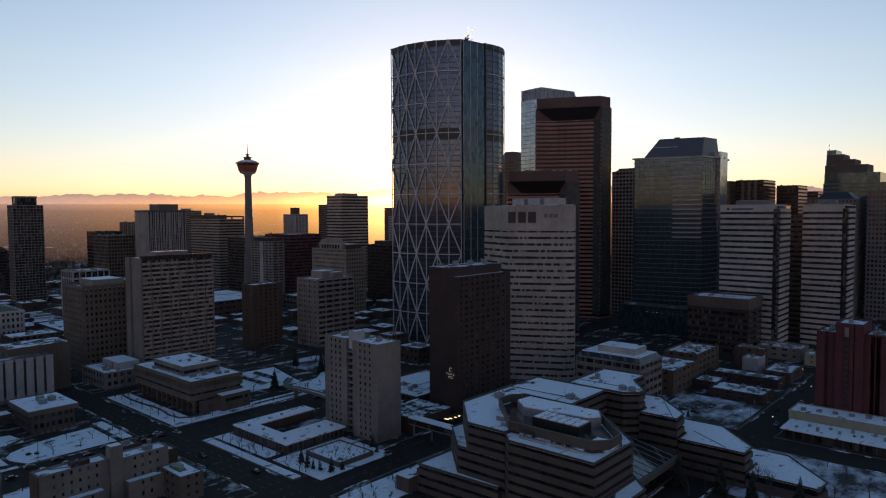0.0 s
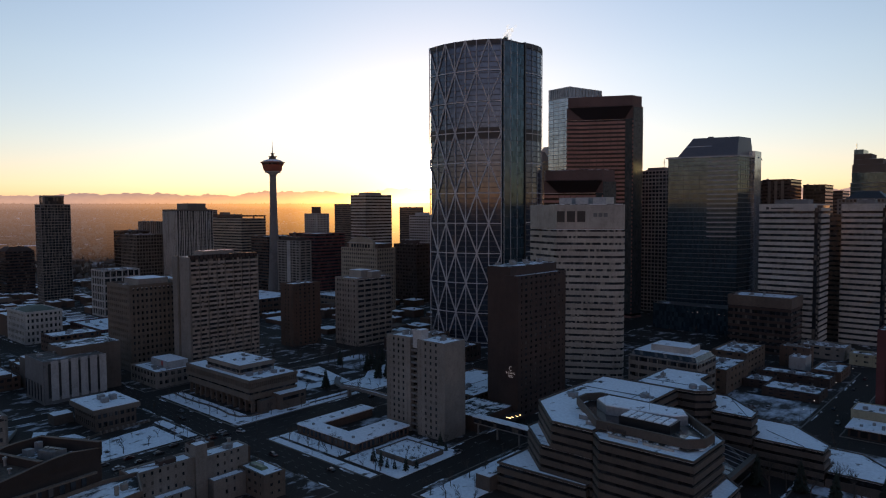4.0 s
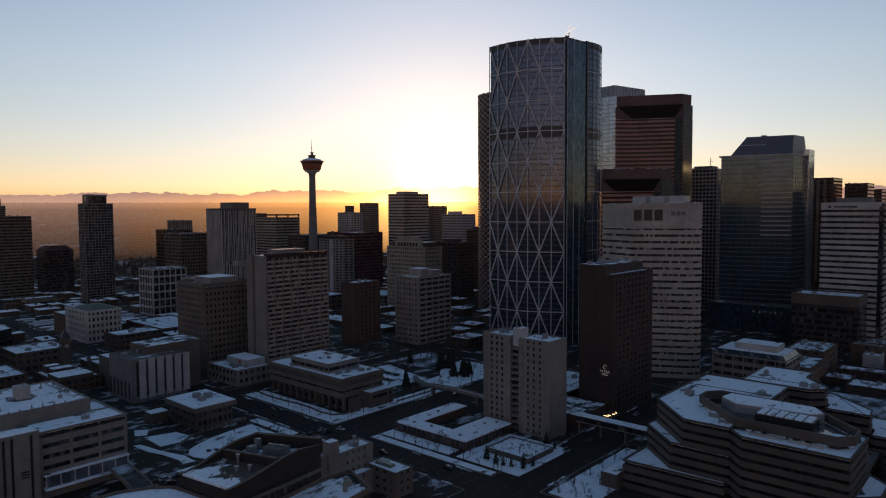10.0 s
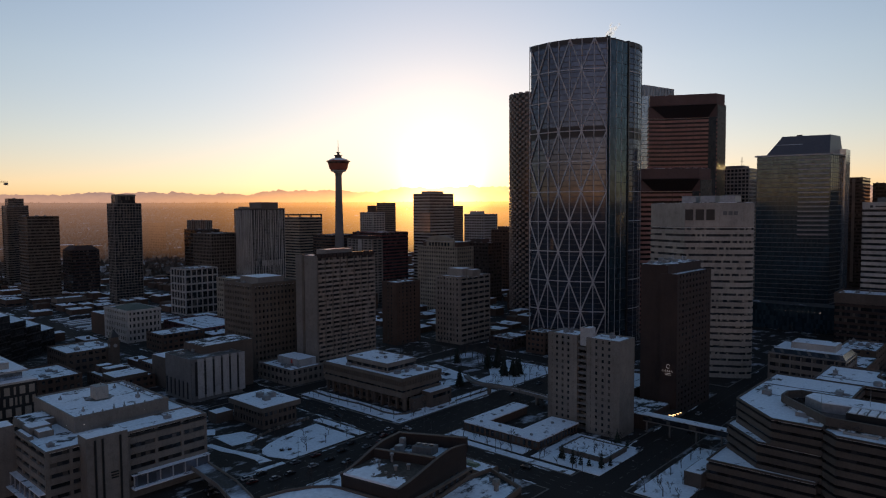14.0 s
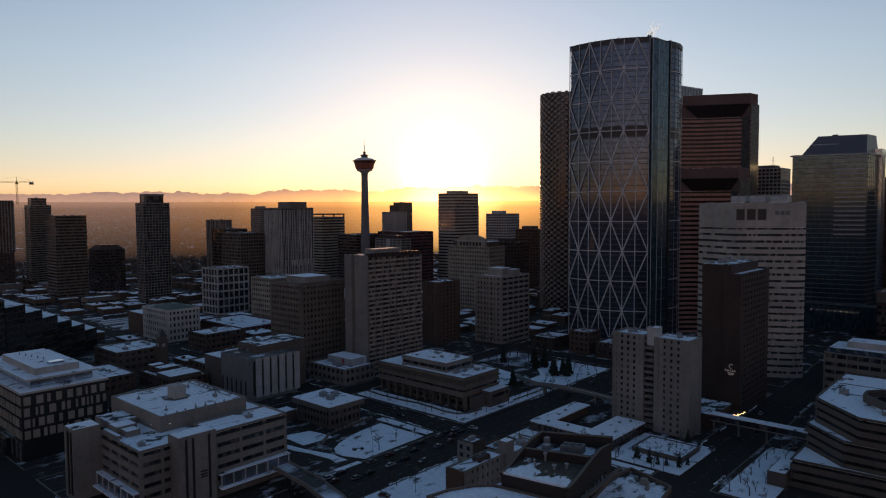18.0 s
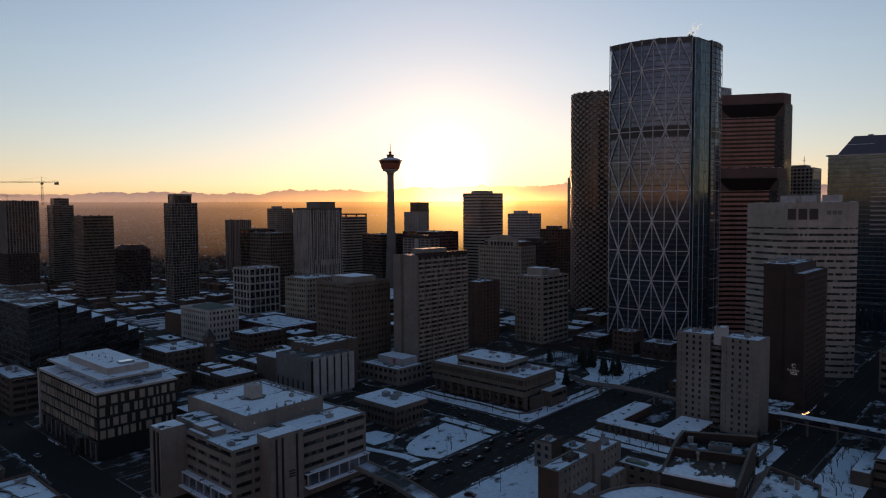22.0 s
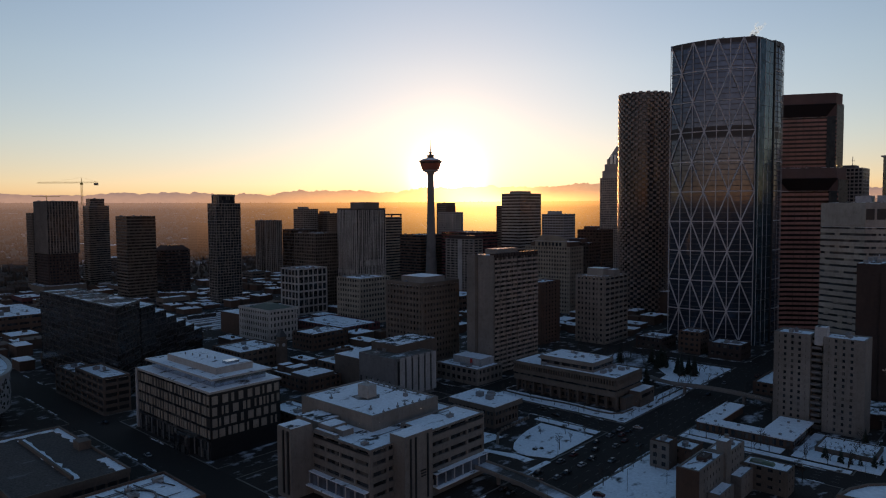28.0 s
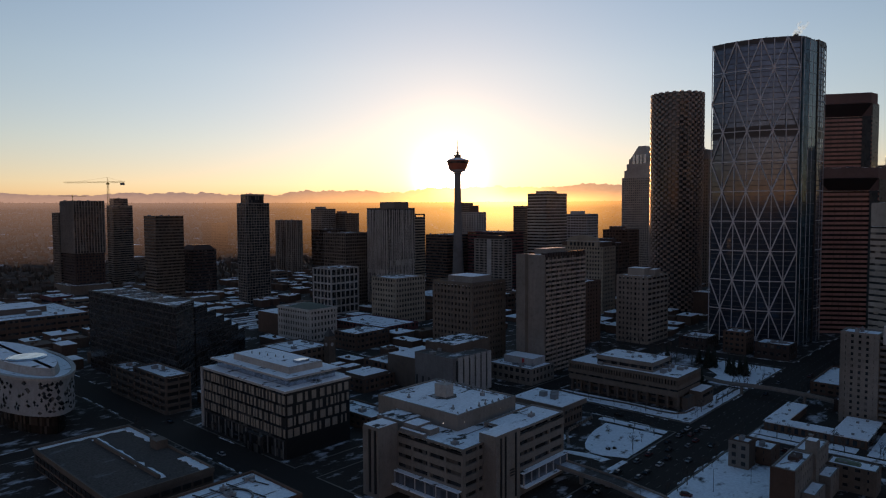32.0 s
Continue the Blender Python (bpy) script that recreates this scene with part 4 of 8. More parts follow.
for i in range(16):
    a0, a1 = math.radians(20 + i * 19), math.radians(20 + (i + 1) * 19)
    s.rod((sx + 0.8 * math.cos(a0), sy, 25.3 + 1.0 * math.sin(a0)), (sx + 0.8 * math.cos(a1), sy, 25.3 + 1.0 * math.sin(a1)), 0.11, n=4)
part("sign_mark", s, SIGN_LIGHT, ob, "white lit ring sign")
for k in range(5):
    u = sx - 2.7 + k * 1.12
    part("sign_bar", Solid().box(u, sy - 0.06, 22.7, u + 0.2, sy + 0.06, 23.6).box(u + 0.2, sy - 0.06, 22.7, u + 0.75, sy + 0.06, 22.87), SIGN_LIGHT, ob)
for w, z in ((1.5, 21.7), (1.4, 21.0)):
    part("sign_bar", Solid().box(sx - w, sy - 0.06, z, sx + w, sy + 0.06, z + 0.22), SIGN_LIGHT, ob)
for k, (x, y, l) in enumerate(((-210.6, 238.6, 2.6), (-209.4, 240.6, 1.5), (-208.6, 243.4, 1.2), (-208.2, 246.0, 0.8))):
    part("canopy_lamp", Solid().box(x, y, 4.1, x + l, y + 0.28, 4.32), CANOPY_LIGHT, ob, "warm lit canopy lamp")
part("canopy_roof", Solid().box(-213.6, 237.6, 3.6, -206, 249, 4.1), BRICK_DARK, ob)
for x, y in ((-206.6, 238.2), (-206.6, 248.4)):
    part("canopy_post", Solid().rod((x, y, 0), (x, y, 3.6), 0.2, n=6), BRICK_DARK, ob)
block(ob, "canopy_base", -238, 222, 0, -214, 248.4, 7, BRICK_DARK, "low dark entrance wing", ROOF_WORN)

# pale apartment tower
S_APT = dict(floors=15, band=0.5, wall=CONC, bay=3.4, pier=2.0, panes=True, pier_proud=0.05, depth=0.35)
ob = building("apartment_tower", "pale concrete apartment tower with small windows", rect(-256, 203, -240, 218), 43.6, S_APT, units=2, cat="apartment building", single=True)
mass(ob, rect(-234.5, 201.9, -218, 216), 0, 43.9, dict(S_APT, bay=3.3, pier=2.15), 0.6, ROOF_SNOW, 2, 3)
mass(ob, rect(-240, 206, -234.5, 216), 0, 43.0, dict(S_APT, floors=15, band=0.6, bay=0), 0.3, ROOF_WORN, 0)
part("end_wall", Solid().box(-218.0, 201.7, 0, -217.6, 216.2, 44.5), CONC, ob)
block(ob, "lift_tower", -238.5, 203.2, 40, -233.5, 208.5, 48.5, WHITE_STONE, "pale lift tower", ROOF_SNOW)
for k in range(15):
    part("balcony", Solid().box(-240, 203.6, k * 2.9 + 0.4, -235.5, 206, k * 2.9 + 0.6).box(-240, 203.5, k * 2.9 + 0.6, -235.5, 203.65, k * 2.9 + 1.5), CONC_GREY, ob)

# low pavilion with a courtyard
ob = thing("courtyard_pavilion", "low dark brick pavilion round a courtyard, snowy roof", "building", (-258, 186, 0))
for r in ((-279, 167, -237.5, 174.5), (-279, 174.5, -271, 207), (-251, 174.5, -237.5, 199)):
    part("wall", Solid().box(*r[:2], 0, *r[2:], 4.2), BRICK_BROWN, ob)
    part("roof_deck", Solid().box(r[0] - 0.5, r[1] - 0.5 if r[1] < 170 else r[1] + 0.52, 4.2 - 0.2, r[2] + 0.5, r[3] + 0.5, 4.55), ROOF_SNOW, ob)
for k in range(14):
    part("window", Solid().box(-277.5 + k * 2.9, 166.85, 0.9, -276 + k * 2.9, 167.1, 3.3), GLASS_DARK, ob)
for k in range(12):
    part("window", Solid().box(-237.6, 168.5 + k * 2.5, 0.9, -237.35, 170 + k * 2.5, 3.3), GLASS_DARK, ob)
for x, y in ((-272, 170), (-262, 171), (-244, 170), (-246, 190), (-243, 195), (-275, 190)):
    part("roof_vent", Solid().box(x, y, 4.5, x + 1.1, y + 1.0, 5.3), DUCT, ob)

# ---- terraced concrete government offices ----
GLASS_DEEP = glazing("deep_shaded_glass", (0.014, 0.014, 0.016), blind=(0.035, 0.032, 0.03), blinds=0.4)
S_TER = dict(floors=5, band=0.6, wall=TERRACE, glass=GLASS_DEEP, depth=0.9, rings=True)
ob = thing("terraced_offices", "terraced tan concrete offices with snowy stepped roofs", "office building", (-130, 215, 0))
west_low = [(-168.5, 195), (-153, 180), (-132, 180), (-132, 252), (-168.5, 252)]
west_up = [(-166.6, 199.6), (-148.4, 180.05), (-132, 180.05), (-132, 252), (-166.6, 252)]
east = [(-131.9, 180), (-127, 174.8), (-95.6, 174.8), (-95.4, 200), (-112, 216), (-131.9, 216)]
crown = [(-131.5, 181.5), (-100.5, 181.5), (-96.5, 186), (-96.5, 194), (-115, 213), (-147, 214), (-151, 209), (-151, 202)]
base = [(-169.3, 176.2), (-133, 177.6), (-133, 186), (-169.3, 202)]
mass(ob, base, 0, 10, dict(S_TER, floors=3), 0.7, ROOF_SNOW, 0)
mass(ob, west_low, 0, 19.4, dict(S_TER, floors=6), 0.6, ROOF_SNOW, 0)
mass(ob, west_up, 19.5, 28.7, dict(S_TER, floors=3), 0.7, ROOF_SNOW, 3, 5)
mass(ob, east, 0, 28.5, dict(S_TER, floors=9), 0.6, ROOF_SNOW, 0)
low_east = [(-95.2, 176.5), (-88.7, 183), (-88.7, 195), (-104.5, 211), (-111.6, 216), (-95.2, 200)]
mass(ob, low_east, 0, 16.4, dict(S_TER, floors=5), 0.6, ROOF_SNOW, 0)
part("glazed_storey", Solid().prism(inset(crown, 1.6), 28.6, 30.1), GLASS_DARK, ob)
part("crown_wall", ring(crown, inset(crown, 0.8), 29.9, 32.8), TERRACE, ob, "solid concrete roof screen")
part("crown_floor", Solid().prism(inset(crown, 0.7), 28.9, 29.3), ROOF_WORN, ob)
part("plant_house", Solid().prism([(-143, 203), (-136, 197), (-112, 200), (-109, 204), (-113, 210), (-142, 210)], 28.5, 33.2), GREY_METAL, ob, "grey metal plant house")
part("plant_snow", Solid().prism([(-142.7, 203.2), (-136, 197.5), (-112.5, 200.4), (-109.6, 204), (-113.2, 209.6), (-141.7, 209.6)], 33.2, 33.5), ROOF_SNOW, ob)
part("cooling_tower", Solid().box(-127, 189, 28.5, -109, 197, 33.4), BLACK_PANEL, ob, "dark louvred cooling units")
for k in range(6):
    part("fan_cover", Solid().box(-126.4 + k * 2.9, 189.4, 33.4, -124.2 + k * 2.9, 192.7, 33.75).box(-126.4 + k * 2.9, 193.2, 33.4, -124.2 + k * 2.9, 196.6, 33.75), ROOF_SNOW, ob)
for x0, y0, x1, y1, h in ((-104, 188, -100, 192, 2.2), (-143, 190, -139, 193, 1.8), (-138, 186, -134, 188.5, 1.4)):
    block(ob, "rooftop_unit", x0, y0, 28.5, x1, y1, 28.5 + h, DUCT, snow=ROOF_SNOW)
part("flagpole", Solid().rod((-122, 202, 33), (-122, 202, 42), 0.09, 0.05).rod((-136, 196, 33), (-136, 196, 39), 0.08, 0.05), GREY_METAL, ob)
txt = bpy.data.curves.new("lettering", "FONT")
txt.body, txt.size, txt.extrude, txt.align_x = "Canada", 2.3, 0.06, "LEFT"
letter = new("lettering", txt)
letter.parent = ob
letter.matrix_basis = Matrix.Translation(Vector((-127.5, 181.4, 30.3)) - ob.location) @ pose(0, 0, 0, 90, 0, 0)
txt.materials.append(DARK_CLAD)
for k in range(2):
    part("light_shelf", Solid().box(-126 + k * 12, 179.6, 28.7, -116 + k * 12, 180.5, 29.5), CONC_WHITE, ob)
for i in range(14):
    part("screen_fin", Solid().box(-0.12, -0.2, 0, 0.12, 0.2, 3.6), BLACK_PANEL, ob, at=(-96.8 - i * 1.3, 194.2 + i * 1.37, 28.5), turn=radians(45))
mass(ob, [(-152, 252.2), (-125, 252.2), (-120, 257), (-120, 262), (-131, 275), (-131, 287), (-152, 287)], 0, 28.4, dict(S_TER, floors=9), 0.8, ROOF_SNOW, 2, 7)
for k in range(2):
    part("roof_drum", Solid().lathe([(1.7, 28.4), (1.7, 30.0), (1.2, 30.4)], 16, (-128.5 + k * 4.2, 258.5)), DUCT, ob)
mass(ob, [(-119.8, 255.6), (-103.8, 255.6), (-104.4, 264.6), (-121.5, 282), (-130.8, 282), (-130.8, 275.3), (-119.8, 262.3)], 0, 21.2, dict(S_TER, floors=6), 0.5, ROOF_SNOW, 0)
mass(ob, [(-103.6, 256.2), (-78.4, 256.2), (-78.2, 265.2), (-95.6, 283.5), (-120.6, 283.5), (-120.6, 281.6), (-104.0, 264.8)], 0, 13.3, dict(S_TER, floors=4), 0.5, ROOF_SNOW, 0)
mass(ob, [(-78.2, 256.8), (-54, 256.8), (-53, 266), (-71, 286), (-97, 286), (-95.2, 283.4), (-78.0, 265.4)], 0, 6.0, dict(S_TER, floors=1), 0.5, ROOF_SNOW, 0)
for p, q, z in (((-102.6, 270), (-86, 258.5), 13.48), ((-166, 231), (-133, 233), 28.88), ((-150, 200), (-133, 216), 28.88), ((-119, 278), (-106, 257), 21.38), ((-152, 262), (-122, 262.5), 28.58)):
    part("roof_joint", Solid().rod((*p, z), (*q, z), 0.16, n=4), BLACK_PANEL, ob)
part("atrium_roof", Solid().add([(-122, 218, 13), (-101, 216, 9), (-101, 249, 9), (-122, 249, 13), (-122, 218, 12.6), (-101, 216, 8.6), (-101, 249, 8.6), (-122, 249, 12.6)], BOX_F), GLASS_DARK, ob, "sloping glazed atrium roof")
for k in range(8):
    part("glazing_bar", Solid().rod((-122, 219 + k * 4.2, 13.1), (-101, 218 + k * 4.3, 9.1), 0.14, n=4), GREY_METAL, ob)
part("atrium_edge", Solid().box(-101.5, 215.5, 8, -99.5, 249.5, 9.6), TERRACE, ob)
part("low_terrace", Solid().box(-176, 172, 0, -169.5, 188, 5.6), TERRACE, ob)
part("roof_deck", Solid().box(-175.6, 172.4, 5.5, -169.9, 187.6, 5.8), ROOF_SNOW, ob)

# covered footbridge over the street
ob = thing("footbridge", "dark covered footbridge with snow along its roof", "footbridge", (-191, 220, 0))
part("deck", Solid().box(-214, 218, 5.6, -168.2, 222, 6.1), CONC_GREY, ob)
part("glass_side", Solid().box(-214, 218.2, 6.1, -168.2, 221.8, 8.6), GLASS_DARK, ob)
part("roof_deck", Solid().box(-214.4, 217.6, 8.6, -168.2, 222.4, 9.0), ROOF_SNOW, ob)
for x in (-213, -202, -190, -179):
    part("post", Solid().rod((x, 220, 0), (x, 220, 5.6), 0.45, n=8), CONC_GREY, ob)
ob = thing("arched_footbridge", "pale concrete footbridge over an avenue", "footbridge", (-300, 222, 0))
arch = [Vector((x, 223.5, 5.6 - 0.0018 * (x + 290) ** 2)) for x in range(-314, -261, 4)]
part("deck", Solid().sweep(arch, [(-1.6, -0.6), (1.6, -0.6), (1.6, 0.1), (-1.6, 0.1)]), CONC_GREY, ob)
for o in (-1.6, 1.45):
    part("parapet", Solid().sweep(arch, [(o, 0.05), (o + 0.15, 0.05), (o + 0.15, 1.0), (o, 1.0)]), CONC, ob)
part("walkway", Solid().sweep(arch, [(-1.4, 0.1), (1.4, 0.1), (1.4, 0.2), (-1.4, 0.2)]), LOT_SNOW, ob)
loop = [Vector(p) for p in ((-313, 223.5, 4.7), (-320, 225.5, 4.3), (-328, 231, 3.4), (-336, 238, 2.2), (-344, 246, 0.9))]
part("ramp_deck", Solid().sweep(loop, [(-1.4, -0.5), (1.4, -0.5), (1.4, 0.1), (-1.4, 0.1)]), CONC_GREY, ob)
for o in (-1.5, 1.35):
    part("ramp_parapet", Solid().sweep(loop, [(o, 0.0), (o + 0.15, 0.0), (o + 0.15, 0.95), (o, 0.95)]), CONC, ob)
for x in (-308, -276):
    part("post", Solid().box(x - 0.6, 222.5, 0, x + 0.6, 224.5, 4.6), CONC, ob)

# office with a glazed cornice, on the street behind
ob = building("corner_office", "tan five-storey office with a sloping glazed cornice", rect(-192, 329, -153.5, 356), 22, dict(floors=5, band=0.52, wall=CONC, bay=5.5, pier=0.6), units=4, seed=3)
part("sloped_cornice", Solid().prism(inset(rect(-192, 329, -153.5, 356), -0.2), 22, 25.4, inset(rect(-192, 329, -153.5, 356), 2.2)), GLASS_DARK, ob, "sloping dark glass cornice")
part("roof_deck", Solid().prism(inset(rect(-192, 329, -153.5, 356), 2.3), 25.2, 25.6), ROOF_SNOW, ob)
block(ob, "plant_room", -182, 336, 25.5, -160, 350, 29, CONC_WHITE, snow=ROOF_SNOW)

# shops and small blocks along the side street
SHOP_TAN = masonry("orange_tan_brick", (0.15, 0.1, 0.07), 0.9, True, 3.0)
SHOP_ROOF = snowy("blown_roof_snow", (0.05, 0.045, 0.042), 0.42, 0.49, 0.24)
S_SHOP = dict(floors=2, band=0.66, wall=BRICK_BROWN, bay=6.5, pier=3.6, depth=0.4)
for lab, r, z, w in (("tan brick shop block with a snowy roof", (-178, 363, -150, 400), 13, SHOP_TAN), ("tan walk-up block beside shops", (-173, 404, -152, 440), 15.5, SHOP_TAN), ("low brick shop row with a snowy roof", (-147, 412.5, -109, 427), 5.0, BRICK_DARK),
                  ("low brick shop row by a car park", (-135, 376, -106.5, 396), 4.2, BRICK_DARK), ("low shop beside a white rear hall", (-123.5, 434, -107.6, 462), 5.2, BRICK_BROWN), ("single-storey brick shed behind a car park", (-149.6, 390, -135.5, 407), 3.8, BRICK_DARK), ("old stone house with a green roof", (-148, 458, -130, 468), 13, BRICK_BROWN)):
    building("shop_building", lab, rect(*r), z, dict(S_SHOP, wall=w, floors=max(2, round(z / 3.8))), units=5, seed=int(-r[0]), cat="shop", roofing=SHOP_ROOF, group="shops along a side street")
for lab, r, z, w in (("pale low block with a snowy roof behind shops", (-146, 500, -118, 520), 8, CONC), ("cream low row with a snowy roof", (-114, 492, -70, 506), 7, CREAM)):
    building("shop_building", lab, rect(*r), z, dict(S_SHOP, wall=w, floors=2), units=3, seed=int(-r[0]), cat="shop", roofing=SHOP_ROOF, group="shops along a side street", single=False)
building("shop_building", "white rear hall of a shop row", rect(-139, 445, -129.4, 460), 9, dict(S_SHOP, wall=WHITE_STONE, floors=1, band=1.0, bay=0), units=1, cat="shop", roofing=ROOF_SNOW)
ob = thing("store", "long cream stucco store with a snowy canopy roof", "shop", (-62, 340, 0))
part("upper_wall", Solid().box(-86, 344.4, 0, -20, 360.4, 8), CREAM, ob)
part("roof_deck", Solid().box(-85.6, 344.8, 7.9, -20.4, 360, 8.3), ROOF_SNOW, ob)
part("parapet", ring(rect(-86.1, 344.3, -19.9, 360.5), rect(-85.6, 344.8, -20.4, 360), 7.8, 8.7), CREAM, ob)
part("lower_wall", Solid().box(-84, 328, 0, -20, 344.38, 4.2), BRICK_DARK, ob)
part("canopy_roof", Solid().box(-85, 326.6, 4.2, -19.6, 344.2, 4.7), ROOF_SNOW, ob)
for k in range(14):
    part("rooftop_unit", Solid().box(-80 + k * 4.2, 331 + (k * 5) % 9, 4.7, -78.8 + k * 4.2, 332.4 + (k * 5) % 9, 5.5 + (k % 3) * 0.3), DUCT, ob)
for k in range(16):
    part("shop_window", Solid().box(-83 + k * 3.9, 327.85, 0.6, -80.2 + k * 3.9, 328.1, 3.4), GLASS_DARK, ob)
for k in range(9):
    part("rooftop_unit", Solid().box(-82 + k * 6.5, 349 + (k * 7) % 6, 8.2, -80 + k * 6.5, 351 + (k * 7) % 6, 9.4), DUCT, ob)

# red brick apartment tower
ob = thing("planter_bed", "raised garden bed with snow inside dark walls", "planter", (-218, 180.5, 0))
bed = rect(-230, 171.5, -208, 190)
FOOT.append((-230, 171.5, -208, 190))
part("bed_wall", ring(bed, inset(bed, 0.6), 0, 2.1), CONC_BROWN, ob)
part("coping", ring(inset(bed, -0.15), inset(bed, 0.75), 2.1, 2.25), CONC_BROWN, ob)
part("bed_fill", Solid().prism(inset(bed, 0.55), 0.2, 2.0), LAWN_SNOW, ob)
clump = Solid()
rb = random.Random(77)
for _ in range(30):
    x, y = rb.uniform(-228.6, -209.4), rb.uniform(172.8, 188.6)
    for q in range(5):
        clump.rod((x, y, 1.95), (x + rb.uniform(-0.7, 0.7), y + rb.uniform(-0.7, 0.7), 2.0 + rb.uniform(0.4, 1.2)), 0.1, 0.02, 3)
part("undergrowth", clump, BARK, ob, kind="stuff")
ob = building("brick_apartments", "dark red brick apartment tower with recessed joints", rect(-70.5, 361, -59, 380), 49.0, dict(floors=17, band=0.5, wall=BRICK_RED, bay=5, pier=4.0), units=1, cat="apartment building")
mass(ob, rect(-79.2, 364, -70.6, 382), 0, 44, dict(floors=15, band=0.5, wall=BRICK_RED, bay=6, pier=5), 0.8, ROOF_WORN, 4, 3)
mass(ob, rect(-58.9, 363, -50.2, 382), 0, 44.6, dict(floors=16, band=0.5, wall=BRICK_RED, bay=5, pier=4), 0.8, ROOF_WORN, 4, 4)
block(ob, "joint", -66.9, 360.6, 0, -64.7, 360.98, 47, BLACK_PANEL)
for k in range(15):
    part("balcony", Solid().box(-66.8, 359.9, 3.4 + k * 2.8, -64.8, 360.6, 4.5 + k * 2.8), BRICK_RED, ob)
block(ob, "white_panel", -66.7, 360.4, 43.6, -64.9, 360.99, 48, CONC)

# ---- west of the avenue: low public building ----
ob = thing("public_building", "tan concrete public building with deep colonnade and snowy roof", "public building", (-354, 184, 0))
cp = rect(-386, 168.6, -321.5, 198)
mass(ob, rect(-383.5, 172.2, -324.6, 195), 0, 7, dict(floors=2, band=0.4, wall=CONC_BROWN, bay=5, pier=1.0), 0.1, ROOF_BARE, 0, single=True)
part("upper_core", Solid().prism(inset(cp, 0.7), 7, 16.5), CORE, ob)
part("lower_band", ring(cp, inset(cp, 0.9), 7.0, 9.6), CONC_TAN, ob)
part("window_strip", Solid().prism(inset(cp, 0.6), 9.6, 10.8), GLASS_DARK, ob)
part("middle_band", ring(inset(cp, -0.25), inset(cp, 0.9), 10.8, 12.9), CONC_TAN, ob)
part("window_strip", Solid().prism(inset(cp, 0.65), 12.9, 15.6), GLASS_DARK, ob)
part("top_band", ring(inset(cp, -0.3), inset(cp, 0.9), 15.6, 16.7), CONC_TAN, ob)
fin_box = Solid().box(-0.3, -0.85, 0, 0.3, 0.75, 2.8).mesh("window_fin", CONC_TAN)
for k in range(24):
    part("window_fin", fin_box, CONC_TAN, ob, at=(-321.9, 169.6 + k * 1.2, 12.85), turn=radians(90))
for k in range(40):
    part("window_fin", fin_box, CONC_TAN, ob, at=(-385.4 + k * 1.62, 168.9, 12.85))
roof(ob, inset(cp, -0.3), 16.7, 0.5, ROOF_SNOW, CONC_TAN, 3, 6)
part("soffit", Solid().prism(inset(cp, 0.3), 6.6, 7.0), CONC_TAN, ob)
for k in range(12):
    part("column", Solid().box(-385 + k * 5.7, 169.6, 0, -384.0 + k * 5.7, 171.4, 6.6), CONC_BROWN, ob)
for k in range(5):
    part("column", Solid().box(-324, 170.6 + k * 6.0, 0, -322.8, 171.8 + k * 6.0, 6.6), CONC_BROWN, ob)
block(ob, "side_wing", -321.0, 182, 0, -314.5, 198.5, 8.4, CONC_BROWN, snow=ROOF_SNOW)
block(ob, "side_step", -321.0, 172.5, 0, -317.8, 181.9, 6.4, CONC_BROWN, snow=ROOF_BARE)
part("side_window", Solid().box(-314.6, 184, 5, -314.4, 197, 6.6), GLASS_DARK, ob)
block(ob, "penthouse", -370, 172.6, 16.8, -337, 194, 21.7, CONC, "paler tan penthouse", ROOF_SNOW)
part("penthouse_band", ring(rect(-370.35, 172.25, -336.65, 194.35), rect(-369.9, 172.7, -337.1, 193.9), 19.9, 22.0), CONC, ob)
part("penthouse_glass", Solid().box(-369.4, 172.45, 18.0, -337.6, 172.55, 19.7).box(-337.05, 173, 18.0, -336.95, 193.6, 19.7), GLASS_DARK, ob)
for x, y, w, h in ((-350, 182, 1.6, 1.1), (-343, 186, 1.2, 0.8), (-360, 188, 2.0, 1.2), (-352, 178, 1.0, 0.9), (-364, 177, 1.0, 0.7), (-346, 190, 2.4, 0.8)):
    part("rooftop_unit", Solid().box(x, y, 21.75, x + w, y + 1.4, 21.8 + h).rod((x, y + 0.7, 21.95), (x - 4, y + 0.7, 21.95), 0.1), DUCT, ob)
for x, y, w, d, h in ((-333.6, 174, 2.2, 3.4, 1.6), (-332.4, 181, 1.6, 1.6, 1.2), (-330, 187, 3.0, 2.2, 1.5), (-327.5, 191, 1.2, 2.6, 1.1), (-334.6, 189.5, 1.8, 1.4, 1.9)):
    part("rooftop_unit", Solid().box(x, y, 16.8, x + w, y + d, 16.8 + h).box(x - 0.15, y - 0.15, 16.8 + h, x + w + 0.15, y + d + 0.15, 16.95 + h), DUCT, ob)
ob = thing("garden_wall", "low dark wall along a snowy lawn", "wall", (-348, 160, 0))
bend = [Vector((-388, 161.5, 0.2)), Vector((-374, 160.2, 0.2)), Vector((-360, 160.6, 0.2)), Vector((-348, 162, 0.2)), Vector((-338, 161.6, 0.2)), Vector((-328, 160.2, 0.2)), Vector((-320, 161.4, 0.2)), Vector((-316.5, 166, 0.2)), Vector((-315.6, 176, 0.2))]
part("wall_run", Solid().sweep(bend, [(-0.25, 0), (0.25, 0), (0.25, 0.9), (-0.25, 0.9)]), CONC_BROWN, ob)
part("wall_run", Solid().box(-313.2, 200, 0.2, -312.8, 232, 1.0), CONC_BROWN, ob)

